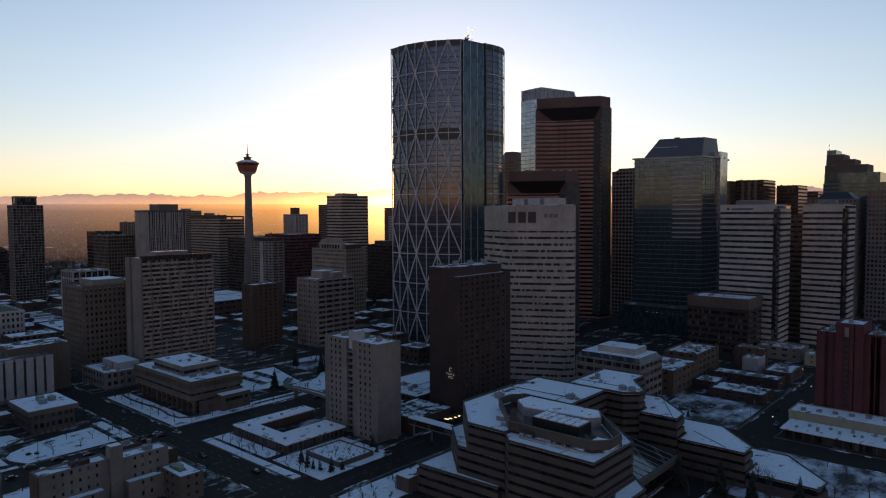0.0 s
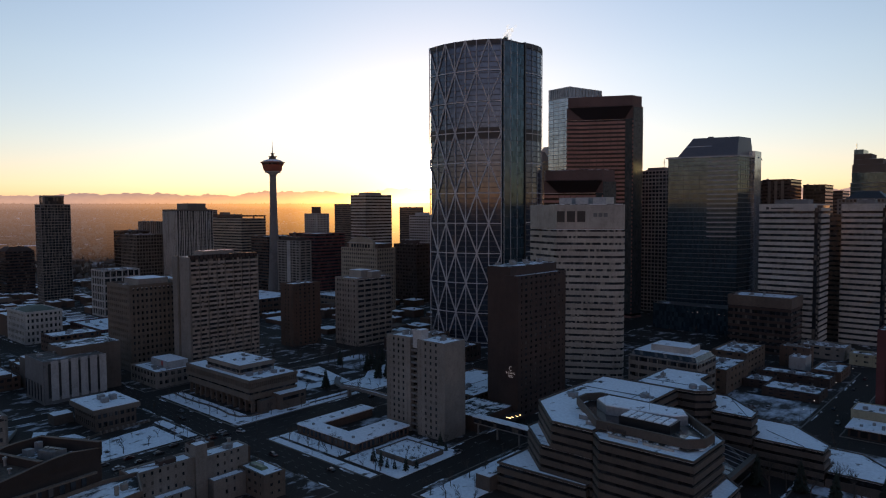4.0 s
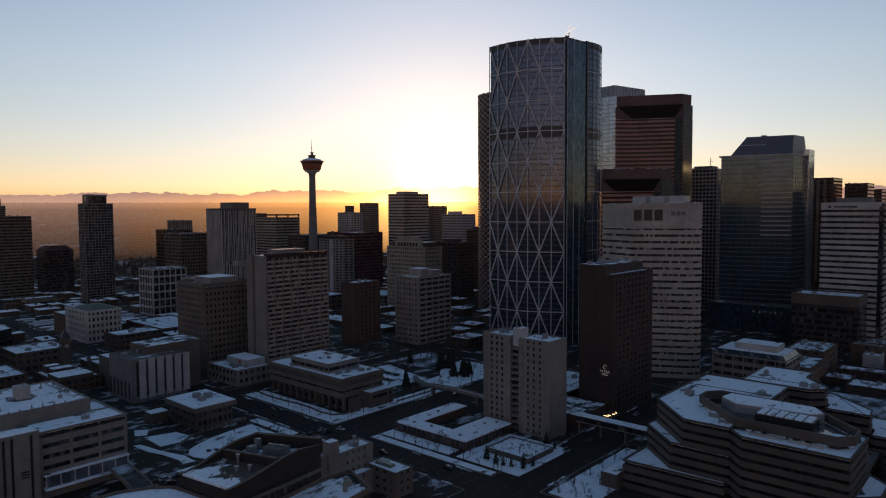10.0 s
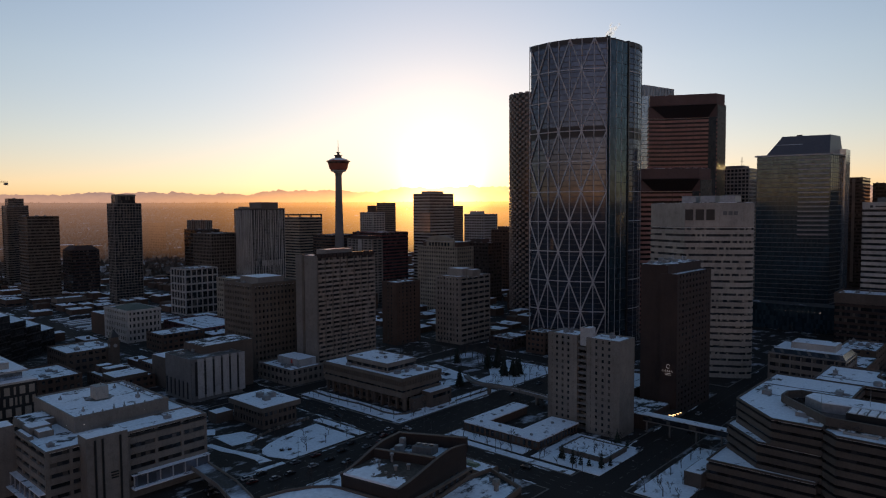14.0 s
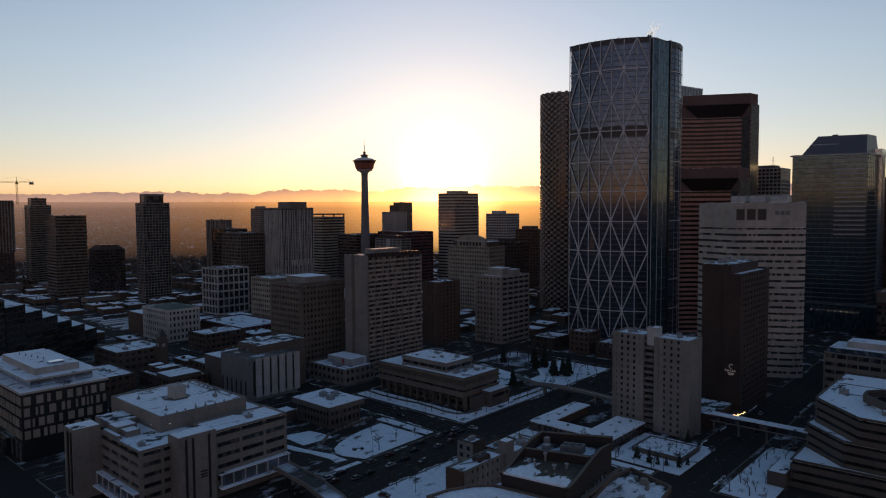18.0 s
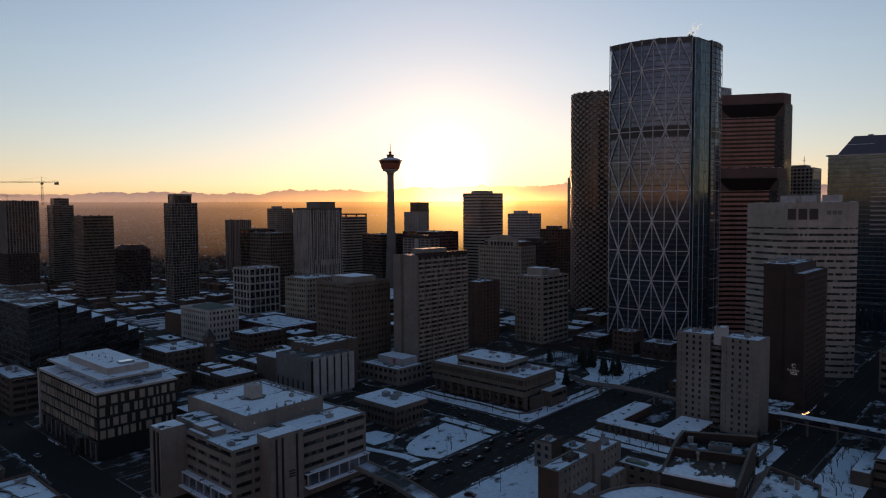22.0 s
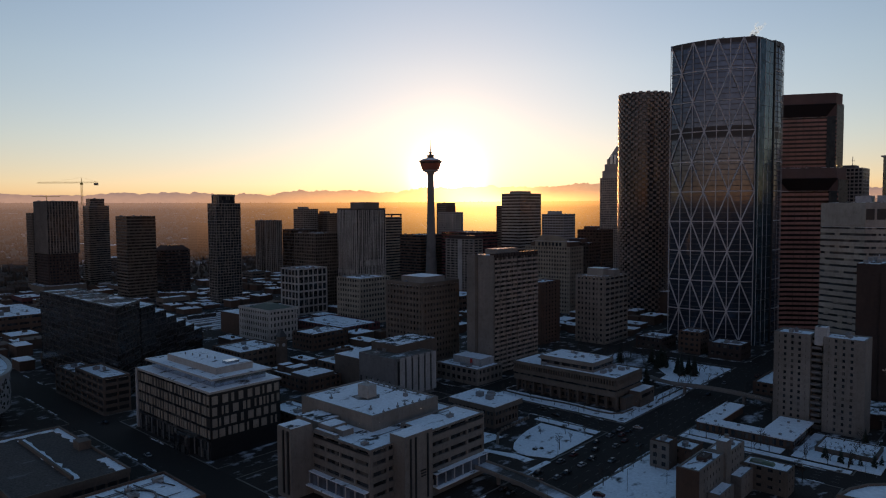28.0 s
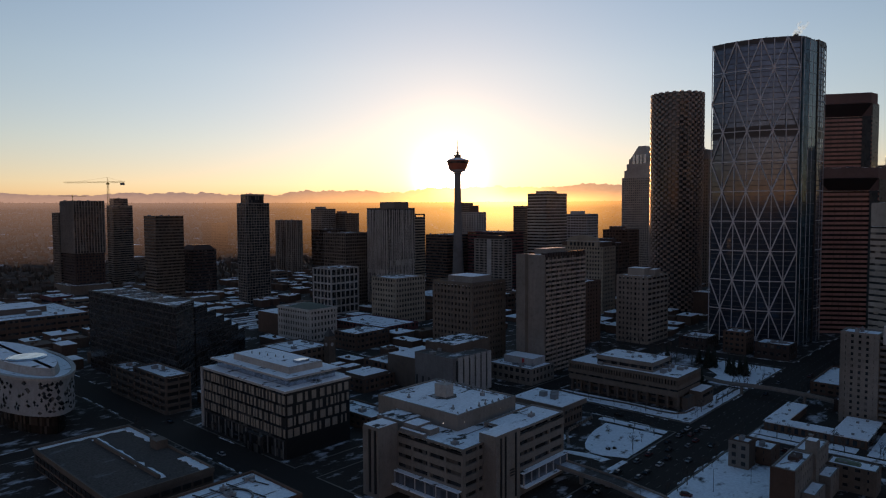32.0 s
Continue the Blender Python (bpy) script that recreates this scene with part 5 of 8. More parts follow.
ob = building("low_office", "low pale office with a snowy roof by tall apartments", rect(-440, 160, -406, 184), 9, dict(floors=2, band=0.5, wall=CONC, bay=4, pier=1.6), units=4, seed=8)
block(ob, "upper_hall", -434, 170, 9, -412, 183, 13.5, WHITE_STONE, "white upper hall with a red panel", ROOF_SNOW)
part("red_panel", Solid().box(-420, 169.8, 9.6, -418.4, 170.1, 13), paint("red_paint", (0.5, 0.03, 0.03)), ob)

# balcony apartment slab
ob = thing("balcony_apartments", "tall concrete apartment slab with rows of balconies", "apartment building", (-426, 211, 0))
part("body", Solid().box(-436.5, 187.6, 0, -416.6, 235.5, 74), CORE, ob)
part("end_wall", Solid().box(-436.8, 186.8, 0, -415.2, 187.6, 75.5), CONC, ob, "blank pale end wall")
part("end_rib", Solid().box(-429.5, 186.2, 0, -427.5, 186.78, 76), CONC_TAN, ob)
part("rear_wall", Solid().box(-437.2, 187.6, 0, -436.5, 235.5, 75), CONC, ob)
part("far_wall", Solid().box(-436.5, 235.5, 0, -415.2, 236.2, 75), CONC, ob)
NF, NB = 25, 8
RAIL_TAN = masonry("tan_balcony_panel", (0.46, 0.365, 0.3))
BALCONY_GLASS = glazing("curtained_balcony_glass", (0.05, 0.046, 0.044), blind=(0.3, 0.25, 0.21), blinds=0.6)
bw = 47.9 / NB
slab_me = Solid().box(-0.9, 0, 0, 1.5, 47.8, 0.26).mesh("balcony_slab", CONC)
rail_me = Solid().box(1.4, bw * 0.02, 0.02, 1.62, bw * 0.93, 1.42).mesh("balcony_front", RAIL_TAN)
win_me = Solid().box(-0.35, 0, 0, -0.1, 47.8, 2.7).mesh("window_band", BALCONY_GLASS)
fin_me = Solid().box(-0.3, -0.1, 0, 1.1, 0.1, 74.2).mesh("party_fin", CONC)
for k in range(NF):
    z = 1.0 + k * 2.92
    bs = part("balcony_slab", slab_me, CONC_WHITE, ob, at=(-416, 187.6, z))
    part("window_band", win_me, BALCONY_GLASS, ob, at=(-416, 187.6, z + 0.25))
    for b in range(NB):
        part("balcony_front", rail_me, CONC, bs, at=(-416, 187.6 + b * bw, z))
for b in range(NB + 1):
    part("party_fin", fin_me, CONC, ob, at=(-416, 187.7 + b * 47.6 / NB, 0.2))
for b in range(2 * NB):
    part("roof_dormer", Solid().box(-418.5, 188 + b * bw / 2, 74, -414.8, 187.2 + (b + 1) * bw / 2, 76.6), BRICK_DARK, ob)
part("roof_deck", Solid().box(-436, 187.9, 74, -418.6, 235.2, 75.2), ROOF_WORN, ob)
block(ob, "plant_room", -432, 200, 75, -422, 222, 78.5, CONC, snow=ROOF_WORN)

building("grid_office", "tan concrete office with deep square windows", rect(-494, 169, -459.2, 205), 54.5, dict(floors=14, band=0.5, wall=CONC_TAN, bay=3.0, pier=1.35, depth=0.9, pier_proud=0.2, proud=0.1), units=3, seed=4, par=2.2)
blk = thing("roof_plant_house", "pale plant house on a tan office roof", "plant house", (-478, 190, 54.6))
block(blk, "wall", -488, 178, 54.65, -466, 198, 59.5, CONC, snow=ROOF_SNOW)

# windowless ribbed hall
ob = building("ribbed_hall", "pale windowless hall with tall dark slots", rect(-447.5, 104.5, -418.4, 135.5), 23, dict(floors=1, band=1.0, wall=CONC_GREY), par=0.8, roofing=ROOF_BARE, units=3, seed=2, cat="hall")
for k in range(6):
    part("slot", Solid().box(-418.5, 106.8 + k * 5.0, 3.5, -418.1, 108.2 + k * 5.0, 22.2), BLACK_PANEL, ob)
    part("panel", Solid().box(-418.4, 108.2 + k * 5.0, 2, -417.8, 111.9 + k * 5.0, 23.4), WHITE_STONE, ob)
for k in range(6):
    part("slot", Solid().box(-446 + k * 4.7, 104.1, 2, -445.3 + k * 4.7, 104.6, 11), BLACK_PANEL, ob)
block(ob, "fly_tower", -452, 118, 0, -430, 150, 27.5, CONC_BROWN, snow=ROOF_WORN)
block(ob, "rear_wing", -476, 110, 0, -452.02, 140, 18, CONC_BROWN, snow=ROOF_SNOW)

ob = building("small_office", "small two-storey office with a wide snowy roof", rect(-376, 104.5, -350.5, 123.5), 8.6, dict(floors=2, band=0.45, wall=CONC_BROWN, bay=2.6, pier=0.9), units=0)
part("roof_slab", Solid().box(-378, 102.8, 8.7, -348.8, 125, 11.0), CONC_TAN, ob)
part("roof_deck", Solid().box(-377.6, 103.2, 10.9, -349.2, 124.6, 11.3), ROOF_SNOW, ob)
for x, y in ((-368, 112), (-364, 116), (-361, 111)):
    part("rooftop_unit", Solid().box(x, y, 11.2, x + 3, y + 3, 13.6), DUCT, ob)
block(ob, "side_wing", -384, 95, 0, -376.2, 104, 5, CONC_BROWN, snow=ROOF_SNOW)

# ---- large pale institute with stair towers ----
S_INST = dict(floors=5, band=0.58, wall=CONC, bay=7.6, pier=0.9, depth=0.9)
ob = thing("institute_building", "large pale concrete institute with stair towers and snowy roofs", "institute", (-345, 30, 0))
mass(ob, rect(-358, 4, -325, 62), 0, 22.6, S_INST, 0.7, ROOF_SNOW, 3, 9, plinth=4)
block(ob, "top_storey", -383, 18.5, 0, -340, 54, 28, CONC, snow=ROOF_SNOW)
part("parapet", ring(inset(rect(-383, 18.5, -340, 54), -0.05), inset(rect(-383, 18.5, -340, 54), 0.5), 27.2, 28.7), CONC, ob)
mass(ob, rect(-336, 29, -321, 60), 0, 24, dict(S_INST, bay=10), 0.7, ROOF_SNOW, 1, 3, plinth=4)
for nm, r in (("stair_tower", (-365, -5.5, -356.5, 4)), ("stair_tower", (-327, 15, -319.6, 29))):
    block(ob, nm, r[0], r[1], 0, r[2], r[3], 26, CONC, snow=ROOF_SNOW)
for r in ((-361.5, -5.9, -360.6, -5.52), (-358.6, -5.9, -357.7, -5.52)):
    part("slot", Solid().box(r[0], r[1], 2, r[2], r[3], 25), BLACK_PANEL, ob)
for y in (17.5, 20, 26):
    part("slot", Solid().box(-319.58, y, 2, -319.3, y + 0.7, 25), BLACK_PANEL, ob)
for k in range(3):
    part("vent", Solid().box(-319.55, 23 - k * 0.1, 10 + k * 1.0, -319.35, 25.4, 10.5 + k * 1.0), BLACK_PANEL, ob)
for x, y, w, h in ((-366, 34, 6, 5.2), (-352, 46, 1.6, 1.4), (-374, 46, 1.2, 1.0), (-348, 24, 1.0, 0.9), (-372, 24, 1.2, 0.8)):
    part("rooftop_unit", Solid().box(x, y, 28, x + w, y + w * 0.8, 28 + h).rod((x + w / 2, y + w / 2, 28 + h), (x + w / 2, y + w / 2, 29 + h), 0.3), CONC_WHITE if w > 3 else DUCT, ob)
block(ob, "upper_step", -372, 8, 22, -358.2, 18.3, 25, CONC, snow=ROOF_WORN)
for k in range(6):
    part("light_bay", Solid().box(-321.2, 31 + k * 4.8, 4.4, -319.2, 35.2 + k * 4.8, 8.6), SLATE_GLASS, ob)
    part("light_bay", Solid().box(-356 + k * 5.1, 2.2, 4.4, -351.8 + k * 5.1, 4.2, 8.6), SLATE_GLASS, ob)
# thin black strips laid on the walls stand in for shadow under the parapets
for x0, y0, x1, y1 in ((-356, 3.8, -325.2, 3.98), (-325.0, 30, -324.85, 61.5)):
    part("shadow_gap", Solid().box(x0, y0, 21.3, x1, y1, 21.9), BLACK_PANEL, ob)
part("shadow_gap", Solid().box(-321.0, 29.5, 22.7, -320.86, 59.6, 23.3), BLACK_PANEL, ob)
for k in range(7):
    part("canopy_post", Solid().box(-356.4 + k * 5.1, 1.9, 4.2, -356.0 + k * 5.1, 2.3, 8.8), WHITE_STONE, ob)
    part("canopy_post", Solid().box(-319.3, 30.4 + k * 4.8, 4.2, -318.9, 30.8 + k * 4.8, 8.8), WHITE_STONE, ob)
part("bay_snow", Solid().box(-357, 1.8, 8.7, -325.6, 4.0, 9.0), ROOF_SNOW, ob)
part("bay_snow", Solid().box(-321, 30, 8.7, -318.7, 60, 9.0), ROOF_SNOW, ob)
for x0, y0, x1, y1, z1 in ((-356, 6.5, -349, 14, 25.6), (-349.6, 8, -344, 13, 24.8), (-356.4, 4.6, -344, 6.4, 24.0)):
    block(ob, "roof_box", x0, y0, 22.7, x1, y1, z1, CONC, snow=ROOF_SNOW)
part("scoured_patch", Solid().prism([(-368, 32), (-362, 30.5), (-358, 33), (-357.5, 38), (-361, 41.5), (-367, 41)], 28.0, 28.16), ROOF_BARE, ob)
rd = random.Random(63)
for k in range(22):
    x, y = (-382 + k * 1.9, 53.2 - rd.uniform(0, 2.5)) if k < 14 else (-341.2 - rd.uniform(0, 2.0), 22 + (k - 14) * 3.9)
    h = rd.uniform(0.5, 2.0)
    part("roof_vent", Solid().rod((x, y, 28.1), (x, y, 28.1 + h), 0.22, 0.2, 6).box(x - 0.4, y - 0.3, 28.1, x + 0.5, y + 0.3, 28.1 + h * 0.4), DUCT, ob)
part("roof_pipe", Solid().rod((-382, 50.5, 28.5), (-346, 50.5, 28.5), 0.18, n=6), DUCT, ob)
part("canopy", Solid().box(-357, 0.6, 3.8, -326, 4, 4.3), ROOF_SNOW, ob)
part("canopy", Solid().box(-321, 30, 3.8, -317.6, 60, 4.3), ROOF_SNOW, ob)
for x, y, z in ((-371, 18.3, 24.4), (-360, 18.3, 24.2), (-339.8, 22, 25.4), (-339.8, 44, 25.8), (-347, 18.3, 24.4)):
    part("wall_lamp", Solid().lathe([(0.02, -0.08), (0.1, -0.04), (0.1, 0.04), (0.02, 0.08)], 8).mesh("wall_lamp", WHITE_LIGHT), WHITE_LIGHT, ob, "small lit wall lamp", at=(x, y, z))

# ---- dark building with scattered pale panels ----
ob = thing("panelled_building", "dark building with scattered pale panels and stepped glass top", "college building", (-448, 12, 0))
part("body", Solid().box(-482, -5, 0, -414, 29, 28.2), BLACK_PANEL, ob)
rnd = random.Random(5)
for row in range(4):
    z = 9.2 + row * 4.75
    x = -481
    while x < -415.5:
        w = rnd.choice((0.7, 0.9, 1.2, 1.8))
        part("panel", Solid().box(x, -5.25, z, min(x + w, -414.6), -5.0, z + 3.5), PANEL_PALE, ob)
        x += w + rnd.choice((0.7, 1.1, 1.7, 2.2))
    y = -4.2
    while y < 28:
        w = rnd.choice((0.8, 1.3, 2.2, 2.6))
        part("panel", Solid().box(-414.0, y, z, -413.75, min(y + w, 28.6), z + 3.5), PANEL_PALE, ob)
        y += w + rnd.choice((0.9, 1.5, 2.2))
for row in range(5):
    part("window_band", Solid().box(-481.5, -5.12, 8.2 + row * 4.75, -414.2, -5.0, 9.0 + row * 4.75), GLASS_DARK, ob)
part("end_fin", Solid().box(-484, -5.6, 0, -482, -3, 29), WHITE_STONE, ob)
part("ground_glass", Solid().box(-480, -5.2, 0.3, -416, -5.0, 7.4), GLASS_DARK, ob)
for k in range(12):
    part("column", Solid().box(-480 + k * 5.8, -5.5, 0, -479.3 + k * 5.8, -5.22, 7.6), CONC_GREY, ob)
part("roof_overhang", Solid().prism(rect(-482.6, -5.6, -413.4, 29.6), 28.2, 29.0), CONC_WHITE, ob)
part("roof_deck", Solid().prism(rect(-482.2, -5.2, -413.8, 29.2), 29.0, 29.25), ROOF_SNOW, ob)
block(ob, "glass_storey", -478, 0, 29, -419, 25, 32.6, GLASS_PALE)
part("roof_overhang", Solid().prism(rect(-480, -2.5, -417, 27), 32.6, 33.3), CONC_WHITE, ob)
part("roof_deck", Solid().prism(rect(-479.6, -2.1, -417.4, 26.6), 33.2, 33.5), ROOF_SNOW, ob)
block(ob, "plant_storey", -468, 3, 33.3, -423, 21, 36.4, CONC_WHITE, snow=ROOF_SNOW)
for k in range(5):
    part("roof_vent", Solid().rod((-460 + k * 5, 8 + k, 36.4), (-460 + k * 5, 8 + k, 37.6), 0.3), DUCT, ob)
part("skylight", Solid().box(-430, 10, 36.4, -426, 16, 37.6), GLASS_PALE, ob)
block(ob, "entrance_box", -440, -8.5, 0.3, -428, -5.3, 7.5, GLASS_DARK, "projecting glazed entrance")

# parking garage
S_PARK = dict(floors=5, band=0.46, wall=CONC_BROWN, glass=BLACK_PANEL, bay=8, pier=0.8, depth=0.8)
building("parking_garage", "brown concrete parking garage with open decks", rect(-551, -9.6, -513, 4.2), 18.6, S_PARK, units=2, roofing=ROOF_SNOW, cat="parking garage")
building("parking_garage", "lower brown concrete parking garage", rect(-582, -9.6, -551.3, 4.2), 15.2, dict(S_PARK, floors=4), units=1, roofing=ROOF_WORN, cat="parking garage")

# stepped mirror-glass hall
ob = thing("stepped_glass_hall", "dark mirror-glass civic building stepping down in snowy tiers", "city hall", (-590, 40, 0))
hall = [(-652, 5), (-530, 5), (-552.5, 27.4), (-652, 27.4)]
HALL_ROOF = snowy("scoured_hall_snow", (0.085, 0.072, 0.065), 0.46, 0.53, 0.07)
mass(ob, hall, 0, 52, dict(floors=14, band=0.16, wall=DARK_CLAD, glass=GLASS_MUNI, depth=0.4), 0.6, HALL_ROOF, 9, 4)
A, B = Vector((-552.5, 27.5)), Vector((-636, 108))
for i in range(6):
    p, q = A.lerp(B, i / 6), A.lerp(B, (i + 1) / 6)
    mass(ob, [(-664, p.y + 0.05), (p.x, p.y + 0.05), (q.x + 4, q.y), (-664, q.y)], 0, 47.5 - i * 6.2, dict(floors=12 - i * 2, band=0.16, wall=DARK_CLAD, glass=GLASS_MUNI, depth=0.4), 0.3, ROOF_SNOW, 0)

# library with a curved patterned shell
SHELL_GREY = masonry("pale_shell_panel", (0.42, 0.41, 0.4))
ob = thing("library", "curved library with a white patterned shell and snowy roof", "library", (-575, -57, 0))
EL = []
for i in range(48):
    a = 2 * math.pi * i / 48
    cx, sy_ = math.cos(a), math.sin(a)
    EL.append((-577 + 58 * cx, -57 + 18.5 * math.copysign(abs(sy_) ** 1.1, sy_)))
part("base", Solid().prism(inset(EL, 4), 0, 9.8), GLASS_BRONZE, ob, "dark glazed ground floor")
part("shell", Solid().prism(EL, 9.6, 26.5), SHELL_GREY, ob, "pale grey shell")
part("roof_rim", ring(inset(EL, -0.8), inset(EL, 1.2), 26.3, 27.6), CONC_WHITE, ob)
part("roof_deck", Solid().prism(inset(EL, 1.0), 26.4, 27.0), ROOF_SNOW, ob)
part("upper_roof", Solid().prism(inset(EL, 6), 27, 30.5, inset(EL, 7)), CONC_WHITE, ob)
part("upper_snow", Solid().prism(inset(EL, 7.2), 30.5, 30.8), ROOF_SNOW, ob)
part("skylight", Solid().lathe([(9, 30.6), (9, 31.4), (8, 31.9)], 28, (-560, -58)), GLASS_PALE, ob, "round glass skylight")
rnd = random.Random(8)
for k in range(170):
    i = rnd.choice([q for q in range(48) if (EL[q][0] + 577) / 58 ** 2 * 400 + (EL[q][1] + 57) / 18.5 ** 2 * -107 > 0])
    p, q = Vector(EL[i]), Vector(EL[(i + 1) % 48])
    m = p.lerp(q, rnd.random())
    d = (q - p).normalized()
    w, h = rnd.uniform(0.5, 1.5), rnd.uniform(1.0, 2.6)
    part("shell_window", Solid().add([(-w, -0.12, 0), (0, -0.12, -h * 0.5), (w, -0.12, 0), (0, -0.12, h * 0.6), (-w, 0.2, 0), (0, 0.2, -h * 0.5), (w, 0.2, 0), (0, 0.2, h * 0.6)], BOX_F), GLASS_DARK, ob, at=(m.x, m.y, rnd.uniform(11, 25)), turn=math.atan2(d.y, d.x))

# ---- foreground: deck, brick roof, old hostel, tall curved-roof block ----
ob = thing("parking_deck", "open concrete parking deck with snow along its walls", "parking deck", (-447, -58, 0))
part("deck", Solid().box(-484, -78, 0, -410, -40, 7.4), CONC_BROWN, ob)
part("deck_top", Solid().box(-483.5, -77.5, 7.3, -410.5, -40.5, 7.6), snowy("worn_deck", (0.095, 0.076, 0.066), 0.6, 0.8, 0.1, 0.8, (0.3, 0.3, 0.31)), ob)
part("parapet", ring(rect(-484.3, -78.3, -409.7, -39.7), rect(-483.7, -77.7, -410.3, -40.3), 6.8, 8.6), CONC_BROWN, ob)
for x0, y0, x1, y1 in ((-478, -57, -416, -56), (-483.6, -42, -452, -40.6), (-430, -43, -411, -40.8), (-483.6, -77, -482, -42)):
    long_x = x1 - x0 > y1 - y0
    nq = 16
    a0, a1 = (x0, x1) if long_x else (y0, y1)
    s0, s1 = (y0, y1) if long_x else (x0, x1)
    rd = random.Random(int(x0 - y0))
    edge = [(a0 + (a1 - a0) * k / nq, s1 + rd.uniform(-0.2, 1.6)) for k in range(nq + 1)]
    low = [(a0 + (a1 - a0) * k / nq, s0 - rd.uniform(0, 1.4)) for k in range(nq, -1, -1)]
    drift = low[::-1] + edge[::-1]
    part("snow_drift", Solid().prism(drift if long_x else [(q, p) for p, q in drift[::-1]], 7.5, 7.85), DRIFT, ob)
part("ramp_wall", Solid().box(-476, -58, 7.4, -416, -57.2, 9.0), CONC_BROWN, ob)
for k in range(17):
    for z0, z1 in ((1.0, 2.9), (4.0, 6.2)):
        part("opening", Solid().box(-482.6 + k * 4.25, -78.4, z0, -479.2 + k * 4.25, -78.25, z1), BLACK_PANEL, ob)
part("stair_house", Solid().box(-452, -45, 7.5, -446, -40.2, 11), CONC_BROWN, ob)
for k in range(9):
    part("opening", Solid().box(-409.75, -76 + k * 4, 3.6, -409.55, -73 + k * 4, 5.4), BLACK_PANEL, ob)
ob = building("snowy_roof_block", "low brown block with a snow-covered roof", rect(-386, -84, -357, -38), 12, dict(floors=3, band=0.5, wall=BRICK_BROWN, bay=4, pier=1.5), units=9, seed=12, roofing=ROOF_SNOW)
for k in range(7):
    part("roof_pipe", Solid().rod((-383, -80 + k * 6, 12.5), (-372 + (k % 3) * 4, -77 + k * 6, 12.5), 0.22, n=6), BLACK_PANEL, ob)
part("roof_duct", Solid().sweep([Vector((-372 + 7 * math.cos(a * 0.3), -55 + 7 * math.sin(a * 0.3), 12.3)) for a in range(11)], [(-0.3, 0), (0.3, 0), (0.3, 0.5), (-0.3, 0.5)]), BLACK_PANEL, ob)

HOSTEL = dict(floors=5, band=0.64, wall=CONC, bay=2.7, pier=1.95, panes=True, depth=0.35, pier_proud=0.04)
ob = building("old_hostel", "pale rendered hostel with a brick end wall", rect(-248.6, 73.4, -241.2, 95.6), 16.8, HOSTEL, units=1, seed=3, par=0.7)
part("brick_end", Solid().box(-248.8, 72.9, 0, -241.1, 73.38, 17.4), BRICK_BROWN, ob)
block(ob, "lift_tower", -243.9, 95.62, 0, -240.2, 100, 21.6, CONC, snow=ROOF_SNOW)
part("chimney", Solid().rod((-246, 112, 15), (-246, 112, 18.7), 0.7, n=10).rod((-246, 112, 18.7), (-246, 112, 19.1), 0.9, n=10), CONC, ob)
mass(ob, rect(-248.6, 100.05, -241.2, 117), 0, 15.8, dict(HOSTEL), 0.6, ROOF_SNOW, 1, 5)
mass(ob, rect(-241, 80, -236.6, 92.8), 0, 8.2, dict(HOSTEL, floors=2, bay=3.2, pier=2.3), 0.3, ROOF_SNOW, 0)
mass(ob, rect(-241, 100.2, -236.6, 113), 0, 8.2, dict(HOSTEL, floors=2, bay=3.2, pier=2.3), 0.3, ROOF_SNOW, 0)
mass(ob, rect(-240.9, 113.2, -225, 122), 0, 9.2, dict(HOSTEL, floors=3, wall=CONC_TAN, bay=3.6, pier=2.2), 0.4, ROOF_SNOW, 1, 2)
part("skylight", Solid().prism(rect(-239, 115.6, -230.5, 118.8), 9.2, 10.3, rect(-238.6, 116.3, -230.9, 118.1)), paint("green_roof_paint", (0.12, 0.17, 0.1)), ob, "green roof lantern")
part("roof_duct", Solid().box(-246.4, 84, 16.9, -243.2, 90, 18.5), BRICK_DARK, ob)
part("roof_pipe", Solid().rod((-247, 78, 17.2), (-243, 86, 17.4), 0.2), DUCT, ob)
ob = building("brick_annex", "small brown brick annex with a pale rendered front", rect(-275, 110, -267.5, 118), 10.4, dict(floors=3, band=0.55, wall=BRICK_BROWN, bay=4, pier=2.6, panes=True), units=1)
part("pale_front", Solid().box(-275.2, 109.55, 0, -267.3, 109.98, 10.9), CONC, ob, "pale rendered front")
for k in range(6):
    part("front_window", Solid().box(-273.8 + (k % 2) * 3.6, 109.45, 1.6 + (k // 2) * 3.2, -272.2 + (k % 2) * 3.6, 109.6, 3.2 + (k // 2) * 3.2), GLASS_DARK, ob)
building("brick_annex", "low annex with a snowy roof beside a hostel", rect(-271, 119.5, -262, 131), 6.2, dict(floors=2, band=0.55, wall=BRICK_BROWN, bay=4, pier=2.6), units=1)

# tall dark block whose side walls sweep up in a curve
BLOCK_DARK = masonry("black_brown_brick", (0.042, 0.028, 0.023), 0.9, True, 3.0)
ob = thing("curved_roof_block", "tall dark block with curved roof walls and blown snow", "building", (-173, 23, 0))
BQ = [Vector(p) for p in ((-178.4, 10.2), (-165.0, 12.3), (-169.0, 36.8), (-182.0, 30.0))]


def on_block(u, v):
    p = BQ[0].lerp(BQ[1], u).lerp(BQ[3].lerp(BQ[2], u), v)
    return (p.x, p.y)


def roof_piece(name, u0, v0, u1, v1, z0, z1, mat, label=""):
    return part(name, Solid().prism([on_block(u0, v0), on_block(u1, v0), on_block(u1, v1), on_block(u0, v1)], z0, z1), mat, ob, label)


